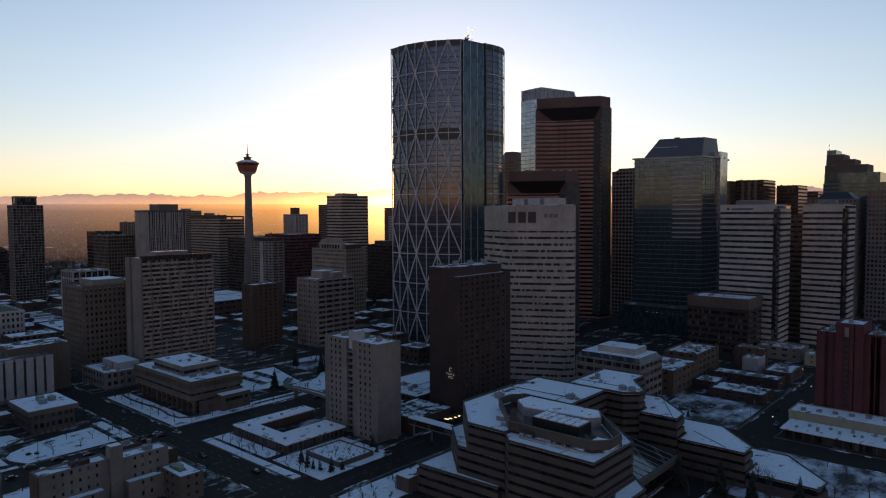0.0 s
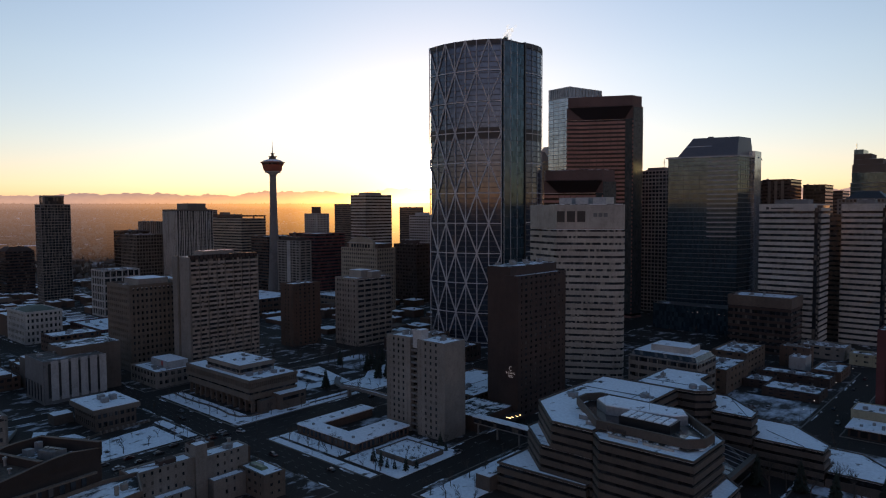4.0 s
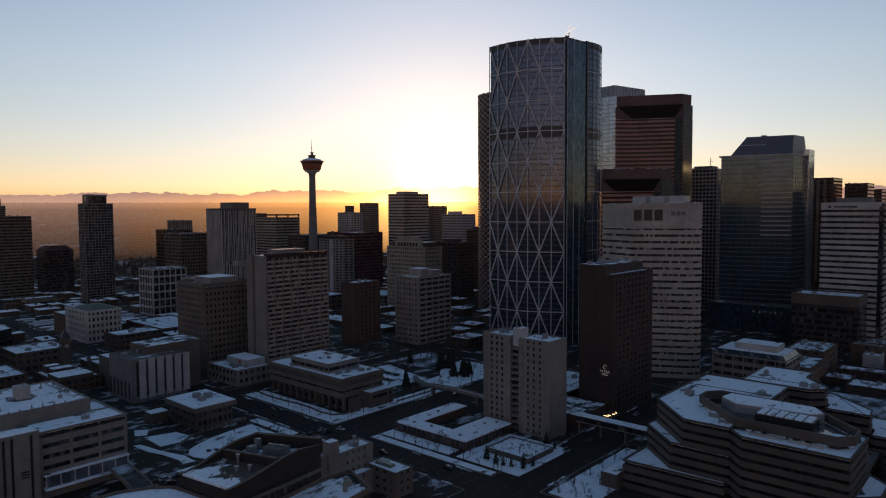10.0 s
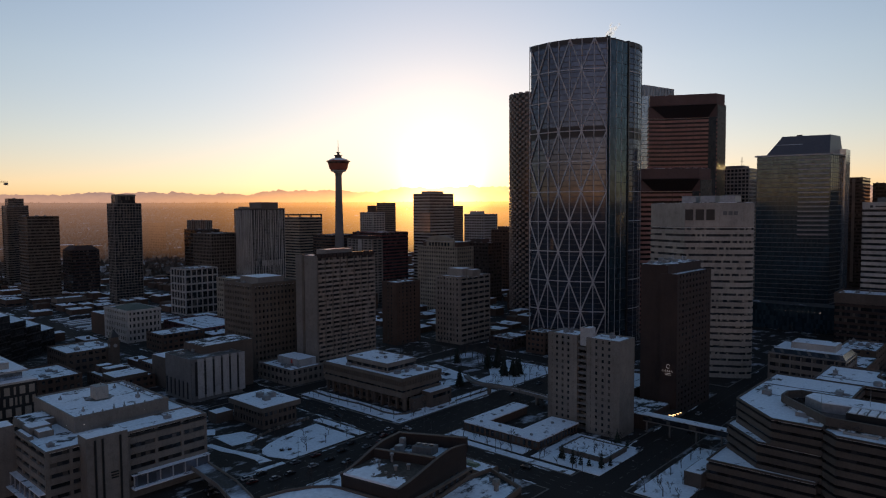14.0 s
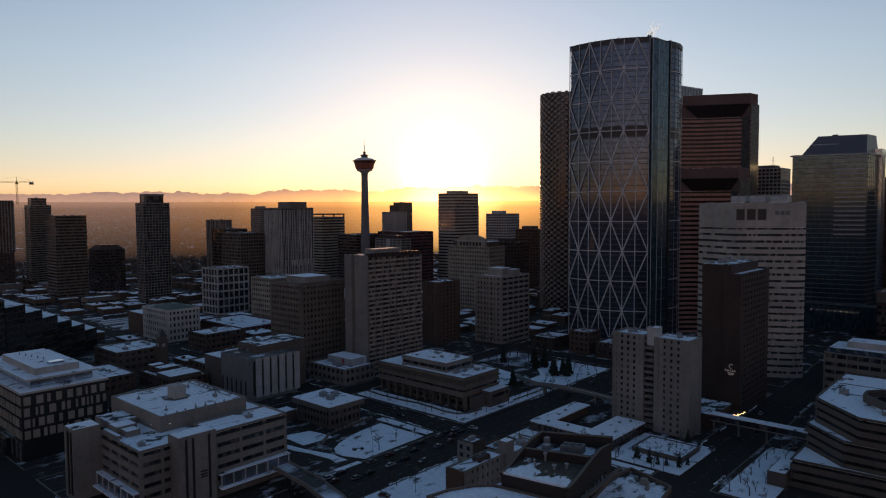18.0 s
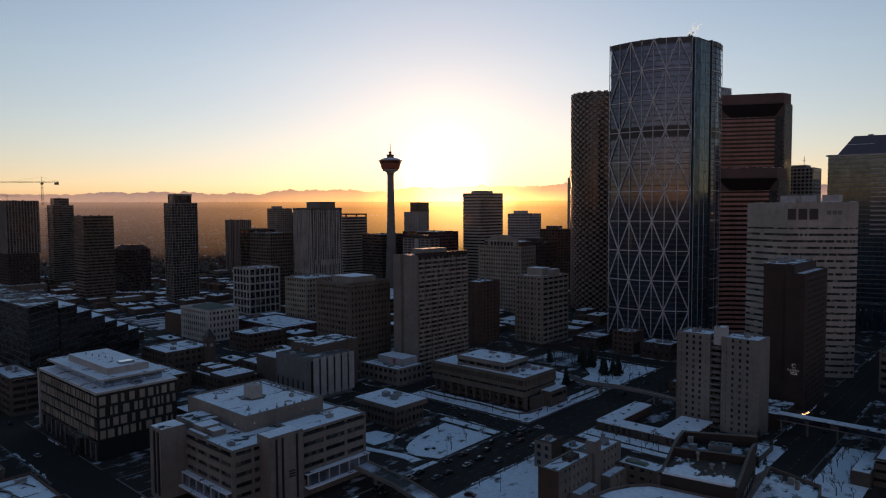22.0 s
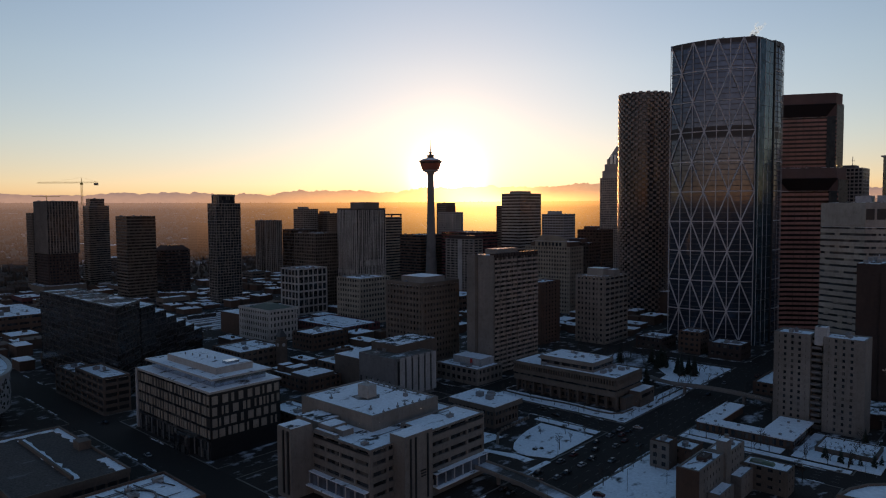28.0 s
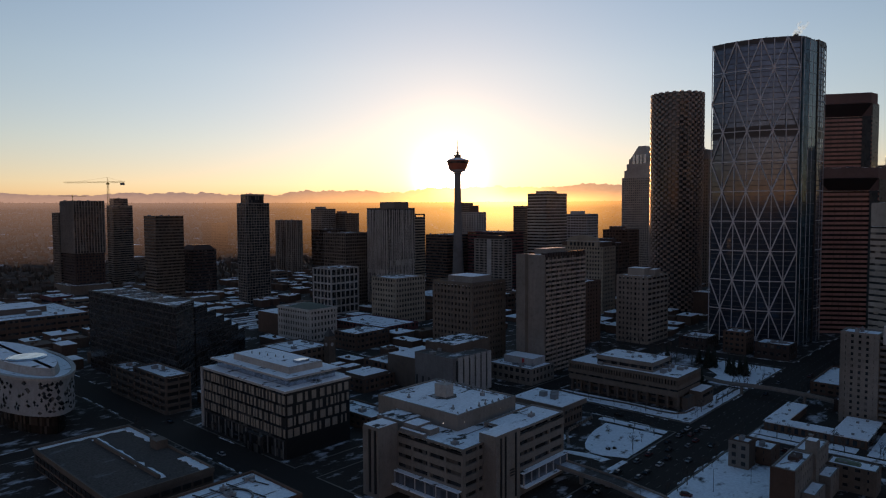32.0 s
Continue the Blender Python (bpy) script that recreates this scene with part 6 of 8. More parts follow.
def side_wall(name, u0, u1, low, rise, mat):
    """A wall along the block's side whose top follows a curve."""
    s, n = Solid(), 20
    tops = [rise(k / n) for k in range(n + 1)]
    v = [(*on_block(u, k / n), z) for u in (u0, u1) for k in range(n + 1) for z in (low(k / n), tops[k])]
    m = 2 * (n + 1)
    f = []
    for k in range(n):
        a = 2 * k
        f += [(a, a + 1, a + 3, a + 2), (m + a + 1, m + a, m + a + 2, m + a + 3), (a + 1, m + a + 1, m + a + 3, a + 3)]
    part(name, s.add(v, f + [(0, m, m + 1, 1), (m - 2, m - 1, 2 * m - 1, 2 * m - 2)]), mat, ob)


roof_piece("body", 0, 0, 1, 1, 0, 52.2, BLOCK_DARK)
roof_piece("roof_deck", 0.014, 0.02, 0.986, 0.5, 52.1, 52.6, snowy("scoured_roof_snow", (0.095, 0.073, 0.058), 0.485, 0.505, 0.13))
roof_piece("roof_deck", 0.014, 0.535, 0.986, 0.97, 52.1, 52.5, ROOF_WORN)
smooth = lambda v: 0.5 - 0.5 * math.cos(math.pi * min(1.0, v / 0.75))
left_rise = lambda v: 52.5 + 2.5 * smooth(v)
right_rise = lambda v: 52.5 + 1.9 * smooth(v) - 0.9 * max(0, v - 0.75) / 0.25
for u0, u1, rise in ((-0.02, 0.012, left_rise), (0.988, 1.02, right_rise)):
    side_wall("curved_parapet", u0, u1, lambda v: 52.0, rise, BLOCK_DARK)
    side_wall("curved_coping", u0 - 0.006, u1 + 0.006, rise, lambda v, rise=rise: rise(v) + 0.12, CONC_BROWN)
roof_piece("step_wall", 0.013, 0.5, 0.987, 0.53, 52.0, 54.3, BLOCK_DARK)
roof_piece("step_coping", 0.03, 0.495, 0.97, 0.535, 54.3, 54.42, CONC_BROWN)
roof_piece("back_wall", -0.02, 0.97, 1.02, 1.0, 52.0, 54.9, BLOCK_DARK)
roof_piece("back_coping", -0.02, 0.965, 1.02, 1.005, 54.9, 55.05, CONC_BROWN)
unit = roof_piece("cooling_unit", 0.42, 0.72, 0.72, 0.84, 52.4, 54.2, CONC_GREY, "grey boxed cooling unit")
for k in range(3):
    part("fan", Solid().lathe([(0.5, 54.4), (0.5, 54.55)], 12, on_block(0.47 + k * 0.1, 0.78)), BLACK_PANEL, unit)
for u, v, w, h in ((0.16, 0.7, 0.1, 1.6), (0.1, 0.85, 0.07, 2.2), (0.84, 0.62, 0.05, 0.9), (0.9, 0.8, 0.06, 0.7), (0.3, 0.62, 0.05, 0.8)):
    roof_piece("rooftop_unit", u, v, u + w, v + w * 0.7, 52.4, 52.4 + h, DUCT)
for u, v, h, r in ((0.36, 0.46, 1.9, 0.42), (0.2, 0.34, 0.8, 0.3), (0.26, 0.36, 1.0, 0.28), (0.31, 0.31, 0.7, 0.32), (0.6, 0.3, 1.1, 0.5), (0.74, 0.36, 1.2, 0.45), (0.55, 0.2, 0.5, 0.3), (0.44, 0.12, 0.4, 0.25), (0.8, 0.14, 0.5, 0.2)):
    x, y = on_block(u, v)
    part("roof_vent", Solid().lathe([(r * 0.6, 52.5), (r * 0.6, 52.5 + h * 0.75), (r, 52.5 + h * 0.78), (r, 52.5 + h), (r * 0.3, 52.55 + h)], 10, (x, y)), DUCT, ob)
for k in range(9):
    roof_piece("window_slot", 0.12 + k * 0.09, -0.008, 0.16 + k * 0.09, 0.0, 42, 49, GLASS_DARK)
    roof_piece("window_slot", 1.0, 0.1 + k * 0.09, 1.012, 0.14 + k * 0.09, 38, 48.6, GLASS_DARK)
terrace = [(-186, -3), (-167, -1), (-165.2, 11.9), (-178.3, 9.9), (-180.2, 9.2), (-182.8, 6.5), (-185, 2)]
part("front_terrace", Solid().prism(terrace, 0, 49.4), BLOCK_DARK, ob)
part("roof_deck", Solid().prism(inset(terrace, 0.5), 49.3, 49.8), ROOF_SNOW, ob)
part("parapet", ring(terrace, inset(terrace, 0.4), 49.2, 50.2), CONC_BROWN, ob)
side = [(-164.9, 13), (-158, 16), (-155, 28), (-157, 40), (-168, 44), (-168.9, 37)]
part("side_terrace", Solid().prism(side, 0, 45.4), BLOCK_DARK, ob)
part("roof_deck", Solid().prism(inset(side, 0.4), 45.3, 45.7), ROOF_WORN, ob)
part("parapet", ring(side, inset(side, 0.35), 45.2, 46.5), CONC_BROWN, ob)
for x, y, w, h in ((-163, 38, 1.2, 1.4), (-161, 36, 0.7, 2.0), (-165, 39.5, 0.6, 0.9), (-160, 30, 1.4, 0.8), (-162, 24, 1.0, 1.0)):
    part("rooftop_unit", Solid().box(x, y, 45.6, x + w, y + w, 45.6 + h), CONC if h > 1.2 else DUCT, ob)
part("ledge", Solid().sweep([Vector((-163.4 - 0.004 * (k - 8) ** 2 - k * 0.14, 13 + k * 1.35, 49.8)) for k in range(17)], [(-0.35, -0.3), (0.35, -0.3), (0.35, 0.1), (-0.35, 0.1)]), CONC_TAN, ob, "curved pale ledge")

# ---- middle distance and far towers ----
OFFICE_TAN = masonry("tan_office_concrete", (0.34, 0.285, 0.235))
ob = building("office_block", "pale concrete grid office with set-back plant floor", rect(-436, 319, -410, 356), 51.5, dict(floors=13, band=0.5, wall=OFFICE_TAN, bay=6.6, pier=0.7, depth=0.8), units=4, seed=5)
for k in range(13):
    for q in range(8):
        part("pier", Solid().box(-435.4 + q * 3.25, 318.85, 1.9 + k * 3.96, -433.9 + q * 3.25, 319.5, 4.0 + k * 3.96), OFFICE_TAN, ob)
block(ob, "plant_room", -432, 330, 51.5, -418, 342, 57.5, OFFICE_TAN, snow=ROOF_SNOW)
block(ob, "lift_house", -417.6, 336, 51.5, -412, 346, 56.5, OFFICE_TAN, snow=ROOF_SNOW)
building("brick_apartments", "plain brown brick apartment slab", rect(-462, 286, -446, 312), 47.5, dict(floors=16, band=0.55, wall=BRICK_BROWN, bay=4, pier=2.6), units=2, cat="apartment building")
ob = building("striped_slab", "dark slab tower with wavy pale vertical stripes", rect(-747, 331.5, -713, 373), 105.5, dict(floors=30, band=0.3, wall=CONC_TAN, glass=GLASS_DARK, depth=0.6), units=2, single=False, cat="apartment building", par=1.5)
rnd = random.Random(3)
for k in range(26):
    x, y = -746 + k * 1.3, 331.3
    part("pale_fin", Solid().rod((x + rnd.uniform(-0.6, 0.6), y, 2), (x + rnd.uniform(-0.6, 0.6), y, 40), 0.32, n=4).rod((x + rnd.uniform(-0.6, 0.6), y, 36), (x + rnd.uniform(-0.6, 0.6), y, 105), 0.32, n=4), PRECAST, ob)
    x, y = -712.8, 333 + k * 1.55
    part("pale_fin", Solid().rod((x, y + rnd.uniform(-0.7, 0.7), 2), (x, y + rnd.uniform(-0.7, 0.7), 50), 0.32, n=4).rod((x, y + rnd.uniform(-0.7, 0.7), 44), (x, y + rnd.uniform(-0.7, 0.7), 105), 0.32, n=4), PRECAST, ob)
block(ob, "plant_room", -740, 345, 105.5, -716, 366, 113.5, CONC_TAN)
ob = building("framed_office", "tan office tower with an open roof frame", rect(-932, 495, -852, 534), 94, dict(floors=24, band=0.5, wall=SANDSTONE), units=0, single=False)
part("roof_frame", ring(rect(-932, 495, -852, 534), inset(rect(-932, 495, -852, 534), 1), 97.5, 99.5), BRICK_BROWN, ob)
for x, y in ((-931, 496), (-853, 496), (-853, 533), (-880, 496), (-853, 515)):
    part("frame_post", Solid().box(x - 0.8, y - 0.8, 94, x + 0.8, y + 0.8, 97.6), BRICK_BROWN, ob)
building("framed_office", "red-brown lower office block", rect(-790, 470, -752, 520), 72, dict(floors=19, band=0.5, wall=BRICK_BROWN), units=3, single=False)
ob = building("point_tower", "dark apartment point tower with a glass penthouse", rect(-868, 243, -850, 274), 112.5, dict(floors=36, band=0.22, wall=CONC, bay=3.4, pier=0.35, depth=0.6), units=0, single=False, cat="apartment building")
block(ob, "penthouse", -866, 248, 113, -852, 268, 122.5, GLASS_DARK)
for x0, x1 in ((-866.6, -865.6), (-856, -855.2), (-852.4, -851.4)):
    part("penthouse_post", Solid().box(x0, 247.5, 113, x1, 248.1, 123.5), CONC, ob)
part("penthouse_frame", ring(rect(-866.4, 247.6, -851.6, 268.4), rect(-865, 249, -853, 267), 121.5, 123.5), CONC, ob)
ob = building("framed_hall", "pale framed office with tall bays", rect(-742, 253, -712, 289), 45.8, dict(floors=6, band=0.22, wall=CONC_WHITE, bay=6, pier=0.9, depth=1.2), units=6, seed=6)
ob = building("grand_villa_office", "pale stone five-storey office with a greenish hipped roof", rect(-657, 154, -613.2, 181), 25, dict(floors=5, band=0.45, wall=PRECAST, bay=3.4, pier=1.6, depth=0.5), units=1, roofing=ROOF_WORN)
part("hipped_roof", Solid().prism(rect(-646, 156, -616, 179), 25.6, 28.8, rect(-637, 164, -626, 171)), paint("green_grey_slate", (0.1, 0.115, 0.085), 0.8), ob, "greenish hipped roof")
part("cornice", ring(rect(-657.5, 153.5, -612.7, 181.5), rect(-656.8, 154.2, -613.4, 180.8), 24.2, 25.3), PRECAST, ob)
block(ob, "wing", -690, 156, 0, -657.2, 178, 18, BRICK_BROWN, snow=ROOF_SNOW)
ob = building("balcony_tower", "brown office tower with dark ribbon windows", rect(-981, 187, -950.5, 221), 98.5, dict(floors=27, band=0.45, wall=CONC_TAN, glass=GLASS_BRONZE), units=3, single=False)
ob = building("dark_domed_block", "dark stone block with a rounded roof", rect(-1000, 240, -968, 272), 56, dict(floors=15, band=0.5, wall=BRICK_DARK, glass=GLASS_DARK), units=0, single=False)
part("vaulted_roof", Solid().prism(rect(-1000, 240, -968, 272), 56.5, 62.5, rect(-994, 247, -974, 265)), BRICK_DARK, ob)
ob = building("tall_apartments", "tall grey apartment tower with vertical piers", rect(-1139, 148, -1094, 186), 118, dict(floors=20, band=0.14, wall=CONC, bay=3.4, pier=1.0, pier_proud=0.5), z0=52, units=4, single=False, cat="apartment building")
mass(ob, rect(-1138, 149, -1095, 185), 0, 52, dict(floors=14, band=0.5, wall=BRICK_DARK, bay=4, pier=1.4), 0.1, ROOF_WORN, 0, single=False)
block(ob, "podium", -1146, 140, 0, -1086, 190, 12, CONC_TAN, snow=ROOF_WORN)
mass(ob, rect(-1164, 146, -1140, 176), 0, 103, dict(floors=32, band=0.35, wall=CONC_TAN, bay=4, pier=1), 1, ROOF_WORN, 1, single=False)
ob = building("tall_apartments", "slender apartment tower with curved balcony edges", rect(-1196, 228, -1174, 256), 113, dict(floors=35, band=0.4, wall=CONC, depth=0.9), units=0, single=False, cat="apartment building")
for k in range(34):
    for x0, y0, x1, y1 in ((-1198.4, 225.6, -1191, 236), (-1179, 225.6, -1171.6, 236)):
        part("balcony", Solid().prism(rect(x0, y0, x1, y1), 3 + k * 3.22, 3.5 + k * 3.22), CONC, ob)
mass(ob, rect(-1194, 232, -1180, 252), 113.2, 123, dict(floors=3, band=0.3, wall=CONC), 1, ROOF_WORN, 1, single=False)
ob = thing("tower_crane", "yellow lattice tower crane above a tower", "crane", (-1085, 188, 113))
cz = 142
s = Solid()
for dx, dy in ((-0.9, -0.9), (0.9, -0.9), (0.9, 0.9), (-0.9, 0.9)):
    s.rod((-1085 + dx, 188 + dy, 113), (-1085 + dx, 188 + dy, cz), 0.14, n=4)
for k in range(12):
    z = 113 + k * 2.4
    s.rod((-1085.9, 187.1, z), (-1084.1, 187.1, z + 2.4), 0.1, n=4).rod((-1084.1, 187.1, z), (-1084.1, 188.9, z + 2.4), 0.1, n=4)
YEL = paint("crane_yellow", (0.45, 0.3, 0.06))
part("mast", s, YEL, ob)
jd = Vector((-0.75, -0.66, 0))
o = Vector((-1085, 188, cz))
for nm, d, n in (("jib", jd, 24), ("counter_jib", -jd, 9)):
    s = Solid()
    side = Vector((-d.y, d.x, 0)) * 0.7
    up = Vector((0, 0, 1.5))
    for k in range(n):
        a, b = o + d * (k * 2.4), o + d * ((k + 1) * 2.4)
        for q in (side, -side, up):
            s.rod(a + q, b + q, 0.13, n=4)
        s.rod(a + side, b + up, 0.1, n=4).rod(a - side, b + up, 0.1, n=4)
    part(nm, s, YEL, ob)
part("cab", Solid().box(-1086.4, 186.6, cz - 2.4, -1083.6, 189.4, cz), YEL, ob)
part("apex", Solid().rod(o, o + Vector((0, 0, 7)), 0.5, 0.2, 4).rod(o + Vector((0, 0, 7)), o + jd * 40 + Vector((0, 0, 1.5)), 0.07, n=4).rod(o + Vector((0, 0, 7)), o - jd * 20 + Vector((0, 0, 1.5)), 0.07, n=4), YEL, ob)
part("counterweight", Solid().box(o.x + 12, o.y + 10.5, cz - 3, o.x + 16, o.y + 14.5, cz), CONC, ob)

ob = thing("roof_crane", "small roof crane on an unfinished tower", "crane", (-1128, 160, 118))
part("mast", Solid().rod((-1128, 160, 118), (-1128, 160, 127), 0.4, n=4), YEL, ob)
part("jib", Solid().rod((-1114, 172, 125), (-1142, 147, 125.6), 0.35, n=4), YEL, ob)

ob = building("rear_tower", "plain pale office slab far behind", [(-684, 549), (-655, 549), (-651, 590), (-684, 590)], 124, dict(floors=32, band=0.5, wall=CONC_WHITE, glass=GLASS_BRONZE), units=0, single=False)
block(ob, "plant_room", -676, 556, 124, -660, 580, 128, CONC)
building("far_block", "tan apartment block with a roof plant", rect(-824, 581, -796, 604), 100.5, dict(floors=30, band=0.45, wall=CONC_WHITE, bay=5, pier=1.6), units=0, single=False, cat="apartment building")
blk = thing("roof_plant_house", "tall plant house on an apartment roof", "plant house", (-806, 588, 100.7))
block(blk, "wall", -811, 584, 100.72, -801, 593, 111, BRICK_BROWN)
building("far_block", "tall plain block in haze", rect(-1050, 822, -1026, 850), 118, dict(floors=32, band=0.5, wall=CONC_TAN), units=1, single=False)
building("far_block", "tower block in haze", rect(-1010, 960, -980, 1000), 112, dict(floors=30, band=0.5, wall=CONC_TAN), units=1, single=False)
ob = building("old_hotel", "old stone hotel with an arched gable", rect(-566, 434, -512, 460), 66, dict(floors=16, band=0.5, wall=SANDSTONE, bay=3.2, pier=1.5), units=2, cat="hotel")
arch = [(-553, 66.2), (-517, 66.2), (-517, 72.5)] + [(-535 + 18 * math.cos(radians(a)), 72.5 + 5.6 * math.sin(radians(a))) for a in range(20, 180, 20)] + [(-553, 72.5)]
n = len(arch)
part("gable", Solid().add([(x, 433.6, z) for x, z in arch] + [(x, 437, z) for x, z in arch], [tuple(range(n)), tuple(range(2 * n - 1, n - 1, -1))] + [(i, i + n, (i + 1) % n + n, (i + 1) % n) for i in range(n)]), SANDSTONE, ob)
part("gable_cornice", Solid().box(-554, 433.2, 71.8, -516, 433.6, 72.6), CONC_WHITE, ob)
for k in range(7):
    part("gable_window", Solid().box(-549 + k * 4.2, 433.3, 67.4, -546.6 + k * 4.2, 433.7, 71), GLASS_DARK, ob)
block(ob, "attic", -561, 437.2, 66.2, -514, 456, 71.5, BRICK_BROWN, snow=ROOF_SNOW)
ob = building("balcony_tower", "tan apartment tower with dark balcony bands", rect(-674, 430, -632, 446), 71, dict(floors=24, band=0.5, wall=CONC, bay=6.4, pier=1.6), units=0, cat="apartment building")
block(ob, "plant_room", -670, 432, 71, -640, 444, 75.5, BRICK_DARK)
part("blank_bay", Solid().box(-655, 429.3, 0, -649, 429.98, 71.5), CONC_WHITE, ob)
building("low_hall", "wide low hall with a snow-covered flat roof", rect(-690, 330, -600, 408), 16, dict(floors=3, band=0.6, wall=BRICK_BROWN, bay=7, pier=1.6), units=3, seed=31, roofing=ROOF_SNOW, cat="hall")
building("low_hall", "small low hall with a snowy roof beside an old hotel", rect(-628, 440, -578, 480), 12, dict(floors=2, band=0.6, wall=CONC_TAN, bay=6, pier=1.6), units=3, seed=32, roofing=ROOF_SNOW, cat="hall")
building("office_block", "red brick office block with a snowy roof edge", rect(-735, 490, -680, 535), 76, dict(floors=19, band=0.5, wall=BRICK_RED), units=4, single=False)
building("office_block", "long tan station hotel block", rect(-650, 252, -618, 290), 42, dict(floors=9, band=0.5, wall=SANDSTONE, bay=3.4, pier=1.5), units=6, single=False)
building("dark_office", "dark ribbed office block beside a striped slab", rect(-788, 303, -750, 338), 79, dict(floors=21, band=0.35, wall=CONC_TAN, glass=GLASS_BRONZE, bay=3.2, pier=0.7), units=3, single=False)
building("dark_office", "taller bronze glass wing of a dark office", rect(-816, 307, -788.3, 336), 82.5, dict(floors=22, band=0.25, wall=DARK_CLAD, glass=GLASS_BRONZE), units=2, single=False)
for x in (-1168, -1138):
    building("ribbed_tower", "slim apartment tower with pale vertical ribs", [(x, 493), (x + 8, 489), (x + 20, 490), (x + 27, 497), (x + 27, 508), (x, 510)], 88.5, dict(floors=26, band=0.15, wall=CONC, glass=GLASS_BRONZE, bay=3.4, pier=1.1), units=1, single=False, cat="apartment building", group="pair of ribbed towers")
FAR_LIST = (("stepped_block", "stepped pale apartment block on the far side of town", (-1276, 648, -1244, 684), 108, CONC), ("stepped_block", "lower wing of a stepped apartment block", (-1262, 690, -1222, 726), 99, CONC_TAN), ("far_block", "wide brick hospital block far off in haze", (-1790, 690, -1745, 735), 76, BRICK_BROWN),
            ("office_block", "white and red office block beyond an old hotel", (-717, 690, -680, 722), 97, WHITE_STONE), ("office_block", "low bronze glass office beyond an old hotel", (-622, 632, -586, 662), 77, BRICK_BROWN), ("office_block", "dark office with a snowy roof in the shade of a tower", (-576, 520, -540, 545), 66, BRICK_DARK))
for k, (nm, lab, r, z, w) in enumerate(FAR_LIST):
    ob = building(nm, lab, rect(*r), z, dict(floors=round(z / 3.9), band=0.48, wall=w, bay=4.5, pier=1.0, glass=GLASS_BRONZE), units=3, seed=40 + k, single=False)
    block(ob, "plant_room", r[0] + 6, r[1] + 6, z, r[0] + 22, r[1] + 20, z + 5, w, snow=ROOF_WORN)
# tower of staggered boxes beside the crescent tower
BOX_BROWN = masonry("brown_box_cladding", (0.33, 0.25, 0.21), 0.5, False)
TX, TY, TR, ZT = -470, 508, 24.2, 221
ob = thing("round_tower", "round tower of staggered projecting brown glass boxes", "skyscraper", (TX, TY, 0))
part("body", Solid().lathe([(TR, 0), (TR, ZT - 2)], 44, (TX, TY)), GLASS_DARK, ob)
part("roof_deck", Solid().lathe([(TR - 1, ZT - 2), (TR - 1, ZT - 1.6)], 44, (TX, TY)), ROOF_WORN, ob)
bx = Solid().box(-1.6, -1.9, 0.2, 1.6, 1.2, 2.4)
s = Solid()
for lv in range(82):
    z = 2 + lv * 2.66
    for i in range(44):
        if (i + lv) % 2:
            continue
        a = 2 * math.pi * i / 44
        px, py, t2 = TX + TR * math.cos(a), TY + TR * math.sin(a), a + math.pi / 2
        c2, s2 = math.cos(t2), math.sin(t2)
        s.add([(px + x * c2 - y * s2, py + x * s2 + y * c2, z + h) for x, y, h in bx.v], bx.f)
part("window_box_lattice", s, BOX_BROWN, ob, kind="stuff")
for nm, x, y in (("twin_peak_tower", -683, 800), ("twin_peak_tower", -618, 850)):
    ob = building(nm, "grey stone tower with a stepped pyramid top", rect(x, y, x + 48, y + 48), 152, dict(floors=42, band=0.42, wall=RIB_STONE, bay=3.4, pier=1.2, glass=GLASS_BLINDS), units=0, single=False, cat="skyscraper", group="pair of pyramid-topped towers")
    for k, (d, za, zb) in enumerate(((2.5, 152, 164), (5, 164, 174), (7.5, 174, 182))):
        part("setback", Solid().prism(inset(rect(x, y, x + 48, y + 48), d), za, zb), RIB_STONE, ob)
    part("pyramid", Solid().prism(inset(rect(x, y, x + 48, y + 48), 9), 182, 202, inset(rect(x, y, x + 48, y + 48), 18)), RIB_STONE, ob, "cut stone pyramid")
    for u in (14, 20, 26, 32):
        part("glass_strip", Solid().box(x + u, y + 6.5, 150, x + u + 4, y + 8, 188), GLASS_PALE, ob)
        part("glass_strip", Solid().box(x + 40, y + u, 150, x + 41.5, y + u + 4, 188), GLASS_PALE, ob)

ob = building("market_hall", "long low brown hall with a snowy roof edge", rect(-905, -30, -812, 64), 15, dict(floors=3, band=0.62, wall=BRICK_BROWN, bay=9, pier=1.6), units=6, seed=21, single=False, cat="hall")
block(ob, "roof_hall", -895, -10, 15, -850, 40, 20, CONC_BROWN, snow=ROOF_SNOW)
block(ob, "lantern", -838, 20, 15, -830, 30, 19, CONC_GREY, snow=ROOF_SNOW)

